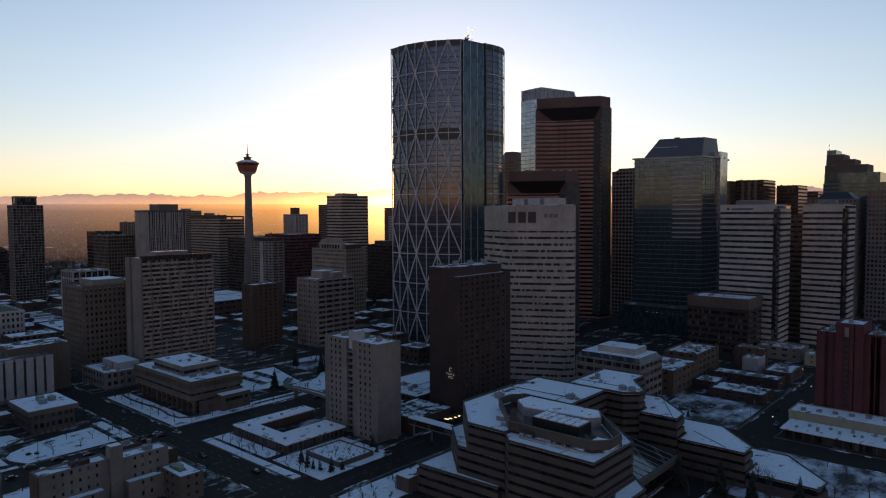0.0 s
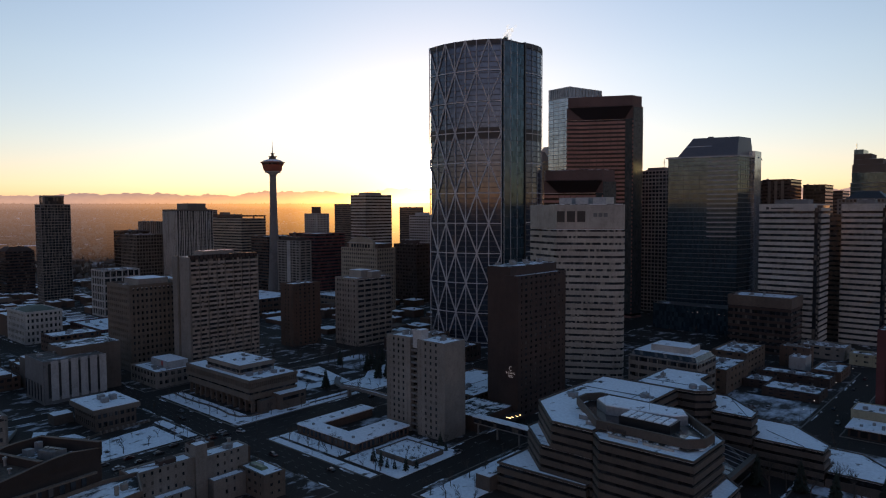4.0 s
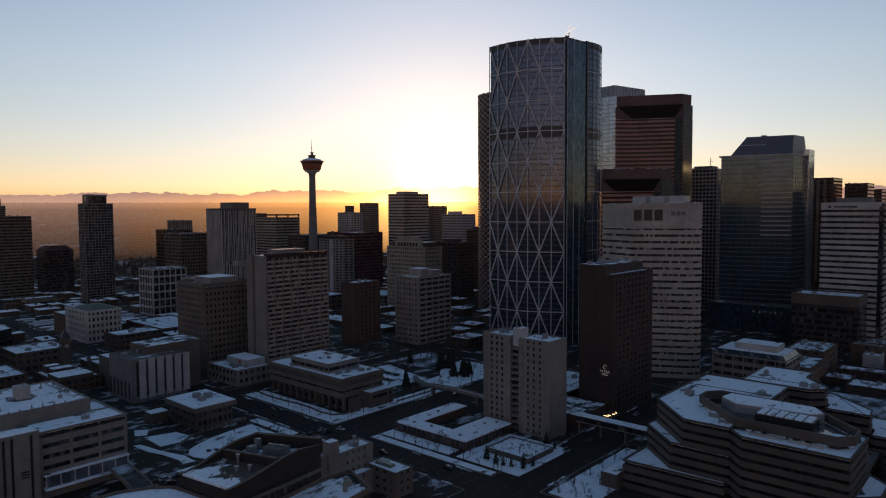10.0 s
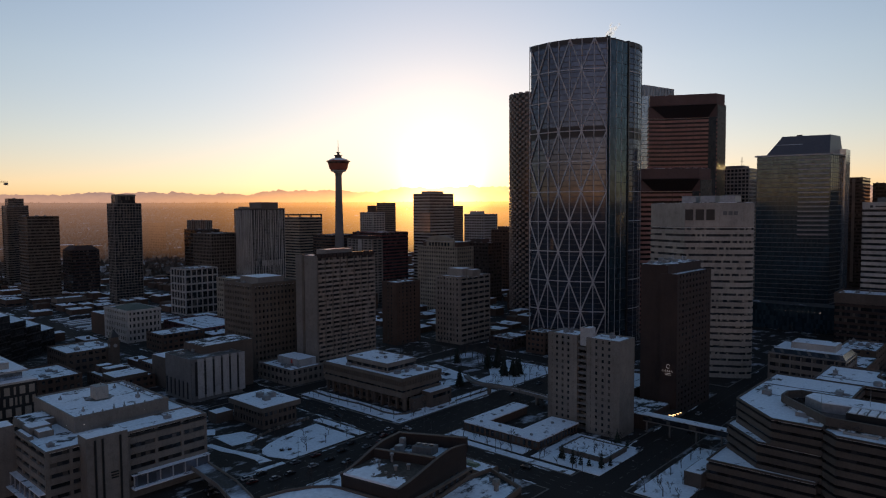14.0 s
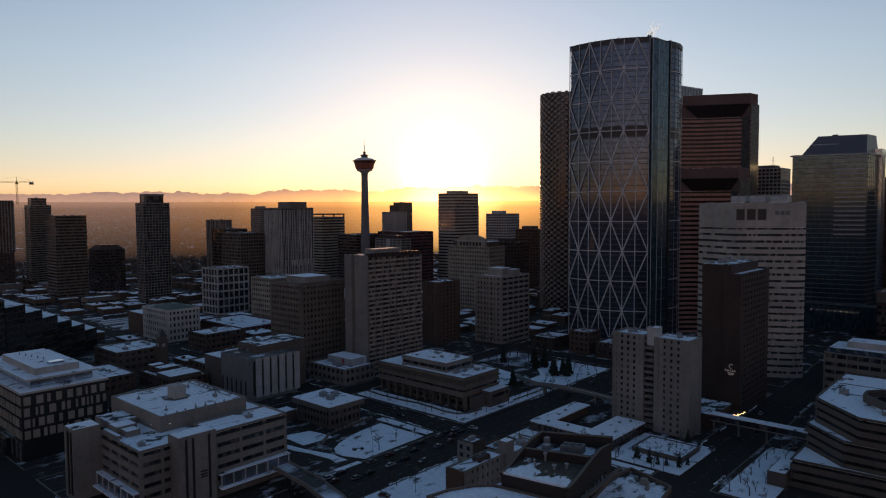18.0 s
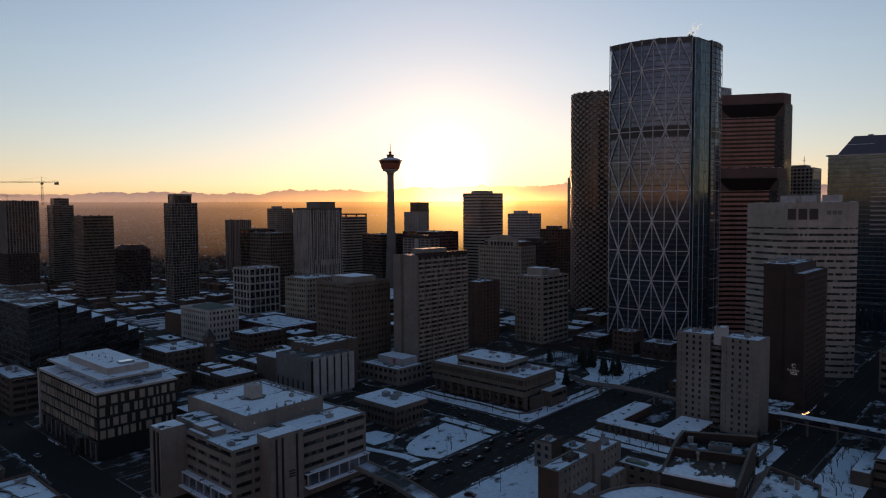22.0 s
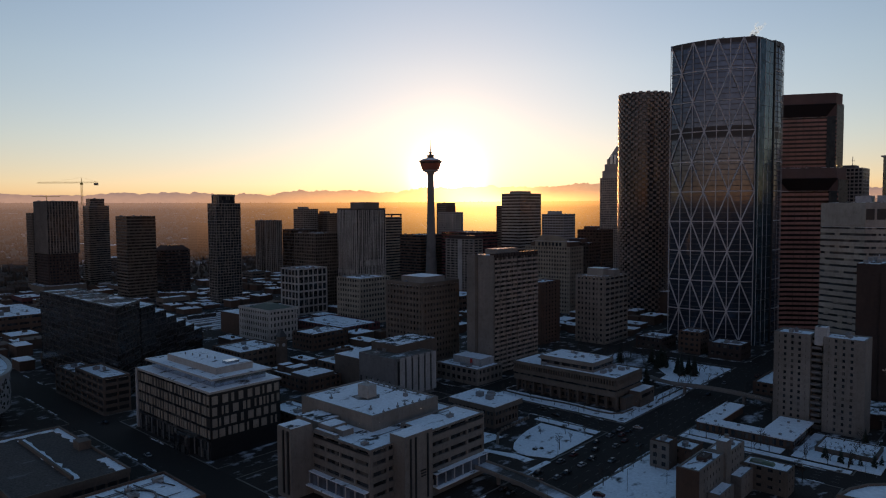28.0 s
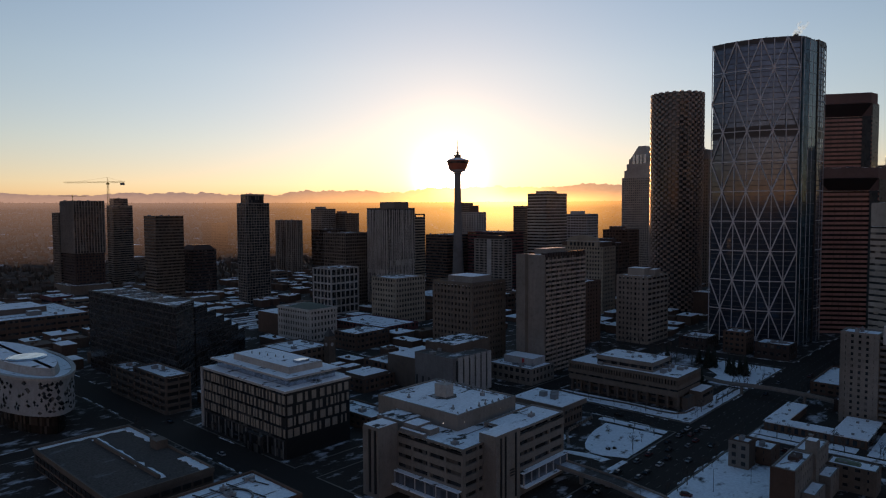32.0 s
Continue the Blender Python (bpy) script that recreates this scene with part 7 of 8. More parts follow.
# ---- distance: low houses, trees, foothills and mountains ----
rnd = random.Random(11)
houses, crowns = Solid(), Solid()
for _ in range(5200):
    a, d = radians(rnd.uniform(-12, 96)), 480 + 3200 * rnd.random() ** 1.3
    x, y = -90 - d * math.sin(a), -80 + d * math.cos(a)
    if -1120 < x < 240 and -270 < y < 1010:
        continue
    z = far_height(d)
    w, l, h = rnd.uniform(7, 13), rnd.uniform(9, 18), rnd.uniform(3.5, 7)
    houses.add([(x - w / 2, y - l / 2, z), (x + w / 2, y - l / 2, z), (x + w / 2, y + l / 2, z), (x - w / 2, y + l / 2, z), (x - w / 2, y - l / 2, z + h), (x + w / 2, y - l / 2, z + h), (x + w / 2, y + l / 2, z + h), (x - w / 2, y + l / 2, z + h), (x, y - l / 2, z + h + 3), (x, y + l / 2, z + h + 3)],
               [(0, 1, 5, 8, 4), (1, 2, 6, 5), (2, 3, 7, 9, 6), (3, 0, 4, 7), (5, 6, 9, 8), (4, 8, 9, 7)])
hs = new("distant_houses", houses.mesh("distant_houses", snowy("house_roofs", (0.1, 0.075, 0.06), 0.58, 0.7, 0.02, 0.1)))
tagged(hs, "far suburb of snow-roofed houses", "houses", kind="stuff")
for _ in range(20000):
    a, d = radians(rnd.uniform(-14, 98)), 420 + 3900 * rnd.random() ** 1.2
    x, y = -90 - d * math.sin(a), -80 + d * math.cos(a)
    if -1120 < x < 240 and -270 < y < 1010:
        continue
    z, r, h = far_height(d), rnd.uniform(2.5, 6), rnd.uniform(6, 13)
    o3 = rnd.uniform(0, 2)
    crowns.add([(x + r * math.cos(o3 + q * 1.57) * rnd.uniform(0.6, 1), y + r * math.sin(o3 + q * 1.57) * rnd.uniform(0.6, 1), z + h * rnd.uniform(0.1, 0.45)) for q in range(4)] + [(x + rnd.uniform(-1, 1), y + rnd.uniform(-1, 1), z + h), (x, y, z)],
               [(0, 1, 4), (1, 2, 4), (2, 3, 4), (3, 0, 4), (1, 0, 5), (2, 1, 5), (3, 2, 5), (0, 3, 5)])
tagged(new("distant_trees", crowns.mesh("distant_trees", masonry("winter_trees", (0.075, 0.05, 0.035), 0.95, False, 0.3))), "bare brown trees of the far suburbs", "trees", kind="stuff")
for k in range(60):
    a, d = radians(rnd.uniform(-10, 95)), rnd.uniform(620, 2300)
    x, y = -90 - d * math.sin(a), -80 + d * math.cos(a)
    if -1120 < x < 240 and -270 < y < 1010:
        continue
    w, l, h = rnd.uniform(18, 45), rnd.uniform(15, 40), rnd.uniform(8, 26) * (1.8 if rnd.random() < 0.12 else 1)
    b = thing("distant_block", "distant flat-roofed block under patchy snow", "building", (x, y, far_height(d)), group="distant blocks")
    z = far_height(d)
    part("wall", Solid().box(x - w / 2, y - l / 2, z - 2, x + w / 2, y + l / 2, z + h), rnd.choice((BRICK_BROWN, CONC_BROWN, CONC_TAN, CONC_GREY)), b)
    part("roof_deck", Solid().box(x - w / 2 - 0.3, y - l / 2 - 0.3, z + h, x + w / 2 + 0.3, y + l / 2 + 0.3, z + h + 0.5), ROOF_SNOW if k % 3 else ROOF_WORN, b)
    g = Solid()
    for q in range(int(h // 4)):
        g.box(x - w / 2 - 0.1, y - l / 2 - 0.12, z + 1.5 + q * 4, x + w / 2 + 0.1, y - l / 2 - 0.02, z + 3.2 + q * 4).box(x + w / 2 + 0.02, y - l / 2, z + 1.5 + q * 4, x + w / 2 + 0.12, y + l / 2, z + 3.2 + q * 4)
    part("glazing", g, GLASS_DARK, b)


# glowing haze sheet and mountain wall: evening light is put into their emission
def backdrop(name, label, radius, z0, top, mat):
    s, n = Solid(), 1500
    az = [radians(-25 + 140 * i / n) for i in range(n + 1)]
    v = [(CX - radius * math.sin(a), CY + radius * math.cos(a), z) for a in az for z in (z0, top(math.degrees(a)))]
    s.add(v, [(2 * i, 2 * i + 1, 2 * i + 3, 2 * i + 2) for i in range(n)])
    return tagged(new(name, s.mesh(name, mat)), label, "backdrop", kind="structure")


def ridge(a):
    """Height of the mountain wall at a bearing in degrees from +y towards -x."""
    h = 4 + 26 * max(0.0, math.sin((a + 8) / 80 * math.pi)) + 20 * math.exp(-((a - 30) / 12) ** 2)
    for k, (f, amp) in enumerate(((0.11, 22), (0.33, 18), (0.9, 18), (2.1, 10), (4.9, 5), (10, 2))):
        h += (0.4 + 0.6 * min(1.0, max(0.0, (76 - a) / 18))) * amp * (0.6 - 1.5 * abs(noise.noise(Vector((a * f, 3.1 * k, 0.7)))))
    return 205 + max(3.0, h)


def painted_glow(name, c_low, c_high, zlo, zhi, strength):
    """Emission for distant snow and haze, with the evening glow painted in."""
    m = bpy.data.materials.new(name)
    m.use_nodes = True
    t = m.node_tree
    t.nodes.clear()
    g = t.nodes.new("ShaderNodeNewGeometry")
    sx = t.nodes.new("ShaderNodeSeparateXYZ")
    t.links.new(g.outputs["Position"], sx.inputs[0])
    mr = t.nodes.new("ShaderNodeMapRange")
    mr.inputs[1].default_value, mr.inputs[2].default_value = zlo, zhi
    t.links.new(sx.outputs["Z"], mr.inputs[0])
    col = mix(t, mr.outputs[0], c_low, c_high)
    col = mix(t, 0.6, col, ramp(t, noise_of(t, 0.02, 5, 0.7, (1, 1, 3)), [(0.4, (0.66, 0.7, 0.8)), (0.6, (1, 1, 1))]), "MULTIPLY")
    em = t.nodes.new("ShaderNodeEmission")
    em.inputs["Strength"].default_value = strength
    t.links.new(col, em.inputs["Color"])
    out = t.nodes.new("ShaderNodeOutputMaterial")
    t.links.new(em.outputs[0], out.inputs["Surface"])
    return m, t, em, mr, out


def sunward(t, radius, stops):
    """Glow colour painted by how near a bearing lies to the sun."""
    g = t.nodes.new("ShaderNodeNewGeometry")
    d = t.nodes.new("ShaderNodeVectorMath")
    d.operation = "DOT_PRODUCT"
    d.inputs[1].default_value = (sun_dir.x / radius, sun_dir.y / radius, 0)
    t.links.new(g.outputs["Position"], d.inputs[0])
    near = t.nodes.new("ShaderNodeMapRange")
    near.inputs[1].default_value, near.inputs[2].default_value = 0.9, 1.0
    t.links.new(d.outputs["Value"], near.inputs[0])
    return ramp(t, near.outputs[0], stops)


# the mountains glow by themselves; sun-side haze light is added to their colour
mm, mt, mem, _, _ = painted_glow("painted_mountain_glow", (0.215, 0.158, 0.125), (0.128, 0.11, 0.112), 185, 240, 1.0)
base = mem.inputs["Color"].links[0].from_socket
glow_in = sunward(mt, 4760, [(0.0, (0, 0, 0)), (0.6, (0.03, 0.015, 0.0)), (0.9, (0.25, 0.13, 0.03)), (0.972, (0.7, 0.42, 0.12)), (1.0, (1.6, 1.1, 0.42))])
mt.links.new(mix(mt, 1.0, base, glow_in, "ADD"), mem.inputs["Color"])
backdrop("mountain_backdrop", "snowy mountain range with painted sunset glow, far beyond the plain", 4760, 120, ridge, mm)


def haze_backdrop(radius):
    """Glowing see-through sheet with evening haze painted in over the far plain: thicker towards the horizon, brighter
    towards the sun, none where it meets the town.
    """
    m, t, em, mr, out = painted_glow("painted_evening_haze", (1, 1, 1), (1, 1, 1), 0, 260, 1.0)
    # sunlit haze as emission colour, from dull brown to bright yellow at the sun
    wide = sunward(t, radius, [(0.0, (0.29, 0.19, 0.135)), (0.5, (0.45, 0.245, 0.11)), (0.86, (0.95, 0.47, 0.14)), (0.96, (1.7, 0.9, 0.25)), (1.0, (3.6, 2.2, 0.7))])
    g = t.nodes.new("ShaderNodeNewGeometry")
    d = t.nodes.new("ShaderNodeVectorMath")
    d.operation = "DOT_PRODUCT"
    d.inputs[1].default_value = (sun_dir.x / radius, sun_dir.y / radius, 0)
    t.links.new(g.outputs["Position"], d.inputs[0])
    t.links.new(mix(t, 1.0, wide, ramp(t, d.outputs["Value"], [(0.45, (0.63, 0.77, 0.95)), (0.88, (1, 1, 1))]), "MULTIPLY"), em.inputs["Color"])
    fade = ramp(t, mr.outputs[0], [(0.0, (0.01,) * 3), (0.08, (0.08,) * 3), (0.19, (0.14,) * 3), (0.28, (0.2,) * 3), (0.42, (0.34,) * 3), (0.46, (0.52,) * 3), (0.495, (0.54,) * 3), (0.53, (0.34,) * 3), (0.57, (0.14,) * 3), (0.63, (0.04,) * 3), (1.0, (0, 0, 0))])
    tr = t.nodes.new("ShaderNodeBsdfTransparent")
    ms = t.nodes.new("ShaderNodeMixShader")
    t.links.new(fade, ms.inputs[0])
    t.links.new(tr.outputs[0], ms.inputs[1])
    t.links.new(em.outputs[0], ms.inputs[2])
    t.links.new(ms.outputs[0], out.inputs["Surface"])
    ob = backdrop("haze_backdrop", "glowing sheet with golden evening haze painted over the far suburbs", radius, -5, lambda a: 258, m)
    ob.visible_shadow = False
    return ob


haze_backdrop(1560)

# ---- low town between the larger buildings ----
FOOT += [(-652, -8, -533, 112), (-640, -80, -515, -35), (-484, -79, -409, -39), (-383, -6, -317, 63), (-486, -9, -413, 30), (-438, 186, -414, 237), (-388, 152, -309, 300), (-280, 60, -213, 210), (-386, 73, -310, 135), (-188, 10, -164, 38), (-404, 340, -310, 445)]
TOWN_STONE = masonry("weathered_sandstone", (0.17, 0.12, 0.09), 0.9, True, 3.0)
LOW = [("old sandstone town hall with a patchy snowy roof", (-574, 84, -539, 117), 13, TOWN_STONE), ("low brick warehouse with a flat snowy roof", (-532, 54, -494, 77), 9, BRICK_BROWN), ("brick yard building with snow on its roof", (-506, 84, -468, 108), 7, BRICK_BROWN),
       ("low shed with a white snowy roof", (-446, 42, -414, 58), 6, BRICK_BROWN), ("low brick row by a rail yard", (-640, 196, -574, 236), 10, BRICK_RED), ("brick depot with a snowy roof", (-585, 156, -560, 190), 12, BRICK_BROWN),
       ("old brick house with tall windows", (-357, 330, -341, 347), 15, BRICK_BROWN), ("low dark house with a snowy flat roof", (-334, 327, -312, 347), 10, BRICK_DARK), ("low shop with snow on the roof", (-388, 326, -368, 352), 8, BRICK_DARK),
       ("low hall with a snowy roof beside a street", (-262, 222, -242, 246), 5, BRICK_DARK), ("low dark annex with a snowy roof", (-280, 250, -240, 300), 6, BRICK_BROWN), ("low shop terrace with snow", (-500, 112, -478, 134), 10, BRICK_BROWN)]
S_LOW = dict(floors=2, band=0.55, bay=4, pier=1.6, depth=0.4)
for lab, r, z, w in LOW:
    building("low_building", lab, rect(*r), z, dict(S_LOW, wall=w, floors=max(1, round(z / 4))), units=4, seed=int(-r[0]), single="mid", cat="building", group="low town buildings")
ob = thing("clock_tower", "old sandstone clock tower with a pointed dark roof", "clock tower", (-533, 111, 0))
part("shaft", Solid().box(-536.2, 108.4, 0, -530.8, 113.8, 18.5), TOWN_STONE, ob)
part("cornice", Solid().prism(rect(-536.7, 107.9, -530.3, 114.3), 18.5, 19.2), TOWN_STONE, ob)
part("belfry", Solid().prism(rect(-535.8, 108.8, -531.2, 113.4), 19.2, 21.4), TOWN_STONE, ob)
part("spire", Solid().prism(rect(-536.2, 108.4, -530.8, 113.8), 21.4, 26.4, rect(-533.8, 110.8, -533.2, 111.4)), DARK_CLAD, ob, "pointed dark roof")
part("clock_face", Solid().rod((-533.5, 108.4, 16), (-533.5, 108.25, 16), 1.2, n=20), WHITE_STONE, ob, "round pale clock face")
part("clock_face", Solid().rod((-530.8, 111.1, 16), (-530.65, 111.1, 16), 1.2, n=20), WHITE_STONE, ob, "round pale clock face")
for nm, r, h in (("pergola", (-486, 85, -469, 104), 9.6), ("stair_house", (-504, 88, -498, 96), 11.2), ("stair_house", (-497.6, 89, -490, 101), 10.4)):
    ob = thing("roof_hut", "low brown hut with snow on a brick roof", "roof hut", (r[0], r[1], 7.1))
    block(ob, "wall", r[0], r[1], 7.12, r[2], r[3], h, BRICK_BROWN if nm != "pergola" else CONC_BROWN, snow=ROOF_SNOW)
BALLAST = snowy("dark_track_ballast", (0.04, 0.032, 0.028), 0.52, 0.62, 0.3, 1.2, (0.4, 0.4, 0.42))
ob = thing("rail_yard", "rail yard with snowy strips between dark tracks", "rail yard", (-746, 205, 0))
FOOT.append((-793, 154, -699, 250))
part("ballast", Solid().box(-792, 154, 0, -700, 250, 0.3), BALLAST, ob)
ry = random.Random(9)
for k, (x, w, y0, y1) in enumerate(((-703.5, 3.4, 155, 243), (-711, 2.0, 160, 246), (-722, 4.6, 155, 238), (-731, 1.6, 170, 248), (-742, 3.6, 156, 246), (-753, 1.4, 155, 230), (-764, 3.0, 162, 249), (-775, 1.6, 158, 240), (-787, 4.0, 155, 248))):
    n = 14
    lo = [(x - w / 2 + ry.uniform(-0.5, 0.5), y0 + (y1 - y0) * q / n) for q in range(n + 1)]
    hi = [(x + w / 2 + ry.uniform(-0.5, 0.5), y0 + (y1 - y0) * q / n) for q in range(n, -1, -1)]
    part("snow_strip", Solid().prism((lo + hi)[::-1], 0.25, 0.9), DRIFT, ob)
for x in (-707.5, -716.5, -727, -736.5, -747.5, -758.5, -769.5, -781):
    part("track", Solid().box(x - 0.8, 155, 0.3, x - 0.6, 249, 0.5).box(x + 0.6, 155, 0.3, x + 0.8, 249, 0.5), GREY_METAL, ob)
for k, (x, y, l) in enumerate(((-716.5, 172, 15), (-716.5, 188, 15), (-716.5, 204, 15), (-747.5, 190, 17), (-747.5, 208, 17), (-769.5, 166, 14), (-769.5, 181, 14))):
    w = thing("rail_wagon", "dark box wagon standing on a yard track", "rail wagon", (x, y, 0.5), group="wagons in a rail yard")
    part("body", Solid().box(x - 1.5, y, 1.4, x + 1.5, y + l, 4.4), (BRICK_DARK, BRICK_BROWN, DARK_CLAD)[k % 3], w)
    part("roof", Solid().prism(rect(x - 1.5, y, x + 1.5, y + l), 4.4, 4.7, rect(x - 1.1, y, x + 1.1, y + l)), ROOF_WORN, w)
    for q in (2.2, l - 2.2):
        part("bogie", Solid().box(x - 1.0, y + q - 1.2, 0.5, x + 1.0, y + q + 1.2, 1.4), BLACK_PANEL, w)
rnd = random.Random(21)
walls = (BRICK_BROWN, BRICK_RED, BRICK_DARK, CONC_BROWN, CONC_TAN, CONC_GREY)
count = 0
for xa, xb in xe:
    for ya, yb in ye:
        if not (xb < -412 and ya < 400 or xb < -640 and ya < 700):
            continue
        for _ in range(7):
            w, l = rnd.uniform(16, 42), rnd.uniform(14, 34)
            if xb - xa < w + 8 or count > 44:
                continue
            x, y = rnd.uniform(xa + 3, xb - w - 3), rnd.uniform(ya + 3, max(ya + 4, yb - l - 3))
            if any(x < f[2] + 4 and x + w > f[0] - 4 and y < f[3] + 4 and y + l > f[1] - 4 for f in FOOT):
                continue
            h = rnd.choice((5, 6, 7, 9, 11, 14))
            FOOT.append((x, y, x + w, y + l))
            count += 1
            b = thing("low_building", "low flat-roofed town building under patchy snow", "building", (x + w / 2, y + l / 2, 0), group="low town buildings")
            mt = rnd.choice(walls)
            part("wall", Solid().box(x, y, 0, x + w, y + l, h), mt, b)
            part("roof_deck", Solid().box(x + 0.5, y + 0.5, h - 0.1, x + w - 0.5, y + l - 0.5, h + 0.15), rnd.choice((ROOF_SNOW, ROOF_SNOW, ROOF_WORN)), b)
            part("parapet", ring(rect(x - 0.05, y - 0.05, x + w + 0.05, y + l + 0.05), rect(x + 0.4, y + 0.4, x + w - 0.4, y + l - 0.4), h - 0.2, h + 0.8), mt, b)
            for q in range(max(1, int(h // 4))):
                part("window_band", Solid().box(x + 1, y - 0.08, 1.2 + q * 4, x + w - 1, y + 0.1, 2.9 + q * 4), GLASS_DARK, b)
                part("window_band", Solid().box(x + w - 0.1, y + 1, 1.2 + q * 4, x + w + 0.08, y + l - 1, 2.9 + q * 4), GLASS_DARK, b)
            for q in range(rnd.randint(1, 3)):
                ux, uy = rnd.uniform(x + 2, x + w - 5), rnd.uniform(y + 2, y + l - 5)
                part("rooftop_unit", Solid().box(ux, uy, h + 0.1, ux + rnd.uniform(1.2, 3), uy + rnd.uniform(1.2, 3), h + rnd.uniform(0.9, 2.2)), DUCT, b)

# small sheds, roofs and yard trees that fill the far blocks
sheds, shed_roofs, scrub = Solid(), Solid(), Solid()
n_sheds = 0
for _ in range(9000):
    x, y = rnd.uniform(-1115, -410), rnd.uniform(-240, 990)
    if not (x < -500 or y > 330) or n_sheds > 1000:
        continue
    w, l, h = rnd.uniform(8, 22), rnd.uniform(7, 20), rnd.uniform(3.5, 8.5)
    if y > 420 and rnd.random() < 0.2:
        w, l, h = w * 1.4, l * 1.4, h * 2.6
    if any(x < f[2] + 1.5 and x + w > f[0] - 1.5 and y < f[3] + 1.5 and y + l > f[1] - 1.5 for f in FOOT):
        continue
    if any(x < c + hw and x + w > c - hw for c, hw in X_ROADS) or any(y < c + hw and y + l > c - hw for c, hw in Y_ROADS):
        continue
    FOOT.append((x, y, x + w, y + l))
    n_sheds += 1
    sheds.box(x, y, 0, x + w, y + l, h)
    if rnd.random() < 0.75:
        shed_roofs.box(x - 0.2, y - 0.2, h, x + w + 0.2, y + l + 0.2, h + 0.35)
    for q in range(rnd.randint(0, 2)):
        ux, uy = x + rnd.uniform(0.5, w - 3), y + rnd.uniform(0.5, l - 3)
        sheds.box(ux, uy, h, ux + rnd.uniform(1, 2.5), uy + rnd.uniform(1, 2.5), h + rnd.uniform(0.8, 2))
for _ in range(2600):
    x, y = rnd.uniform(-1115, -300), rnd.uniform(-240, 990)
    if not (x < -500 or y > 440) or any(x < f[2] + 2 and x > f[0] - 2 and y < f[3] + 2 and y > f[1] - 2 for f in FOOT) or any(abs(x - c) < hw for c, hw in X_ROADS) or any(abs(y - c) < hw for c, hw in Y_ROADS):
        continue
    h = rnd.uniform(4, 9)
    scrub.rod((x, y, 0), (x, y, h * 0.5), 0.15, 0.1, 3)
    for q in range(9):
        v = Vector((rnd.uniform(-1, 1), rnd.uniform(-1, 1), rnd.uniform(0.1, 1.2))) * h * 0.4
        scrub.rod((x, y, h * rnd.uniform(0.25, 0.5)), Vector((x, y, h * 0.45)) + v, 0.09, 0.02, 3)
tagged(new("yard_trees", scrub.mesh("yard_trees", BARK)), "bare trees in yards of the far blocks", "trees", kind="stuff")
tagged(new("far_sheds", sheds.mesh("far_sheds", BRICK_BROWN)), "low brick sheds and shops of the far blocks", "buildings", kind="stuff")
tagged(new("far_shed_roofs", shed_roofs.mesh("far_shed_roofs", ROOF_SNOW)), "snow-dusted flat roofs of the far blocks", "roofs", kind="stuff")

# ---- ramp over the avenue ----
ob = thing("flyover_ramp", "curved concrete flyover ramp with low parapets", "flyover", (-300, 56, 0))
pts = [Vector(p) for p in ((-384, 78, 0.3), (-366, 70, 2.2), (-349, 62, 4.0), (-330, 57, 5.0), (-312, 55, 5.4), (-295, 53, 5.6), (-278, 49, 5.7), (-262, 42, 5.8), (-250, 32, 5.8), (-243, 18, 5.8), (-240, 0, 5.8))]
part("deck", Solid().sweep(pts, [(-3.5, -0.9), (3.5, -0.9), (3.5, 0), (-3.5, 0)]), CONC_GREY, ob)
part("carriageway", Solid().sweep(pts, [(-3.1, -0.1), (3.1, -0.1), (3.1, 0.04), (-3.1, 0.04)]), LOT_WORN, ob)
for o in (-3.5, 3.15):
    part("parapet", Solid().sweep(pts, [(o, -0.02), (o + 0.35, -0.02), (o + 0.35, 0.8), (o, 0.8)]), CONC, ob)
for x, y in ((-366, 70), (-330, 57), (-310, 55), (-279, 49), (-250, 32)):
    part("pier", Solid().rod((x, y, 0), (x, y, 4.0), 0.8, n=10), CONC_GREY, ob)

# ---- kerbs round the nearer blocks ----
KERB = masonry("kerb_stone", (0.2, 0.18, 0.16), 0.9, False)
for xa, xb in xe:
    for ya, yb in ye:
        if -610 < xa < -60 and -130 < ya < 420:
            tagged(new("kerb", ring(rect(xa - 0.06, ya - 0.06, xb + 0.06, yb + 0.06), rect(xa + 0.5, ya + 0.5, xb - 0.5, yb - 0.5), 0.0, 0.2).mesh("kerb", KERB)), "pale worn kerb round a city block", "kerb", kind="structure")
ob = thing("path_wall", "low dark wall with pale posts along a lawn path", "wall", (-345, 112, 0))
run = [Vector((-348 + 0.2 * k, 128.5 - k * 2.6, 0.1)) for k in range(10)] + [Vector((-345.5 + 1.7 * k, 101 - k * 2.3, 0.1)) for k in range(1, 6)]
part("wall_run", Solid().sweep(run, [(-0.25, 0), (0.25, 0), (0.25, 1.0), (-0.25, 1.0)]), CONC_BROWN, ob)
for p in run:
    part("post", Solid().box(p.x - 0.45, p.y - 0.45, 0.1, p.x + 0.45, p.y + 0.45, 1.5), CONC, ob)
rnd = random.Random(14)
for x, y, r in ((-320.2, 93.9, 1.5), (-318.6, 96.6, 1.3), (-328, 94, 0.6), (-331, 101, 0.5), (-322, 108, 0.5), (-316, 112, 0.4), (-325, 118, 0.5), (-334, 110, 0.4), (-317, 103, 0.4)):
    s = Solid()
    for q in range(60 if r > 1 else 14):
        v = Vector((rnd.gauss(0, 1), rnd.gauss(0, 1), abs(rnd.gauss(0, 0.8)))).normalized() * r * rnd.uniform(0.75, 1.05)
        s.rod((x + v.x * 0.2, y + v.y * 0.2, 0.3), (x + v.x, y + v.y, 0.3 + v.z), 0.09 * r, 0.03, 3)
    part("crown", s, BARK, thing("shrub", "dark bare shrub standing in lawn snow", "shrub", (x, y, 0.3), group="shrubs on a lawn"))

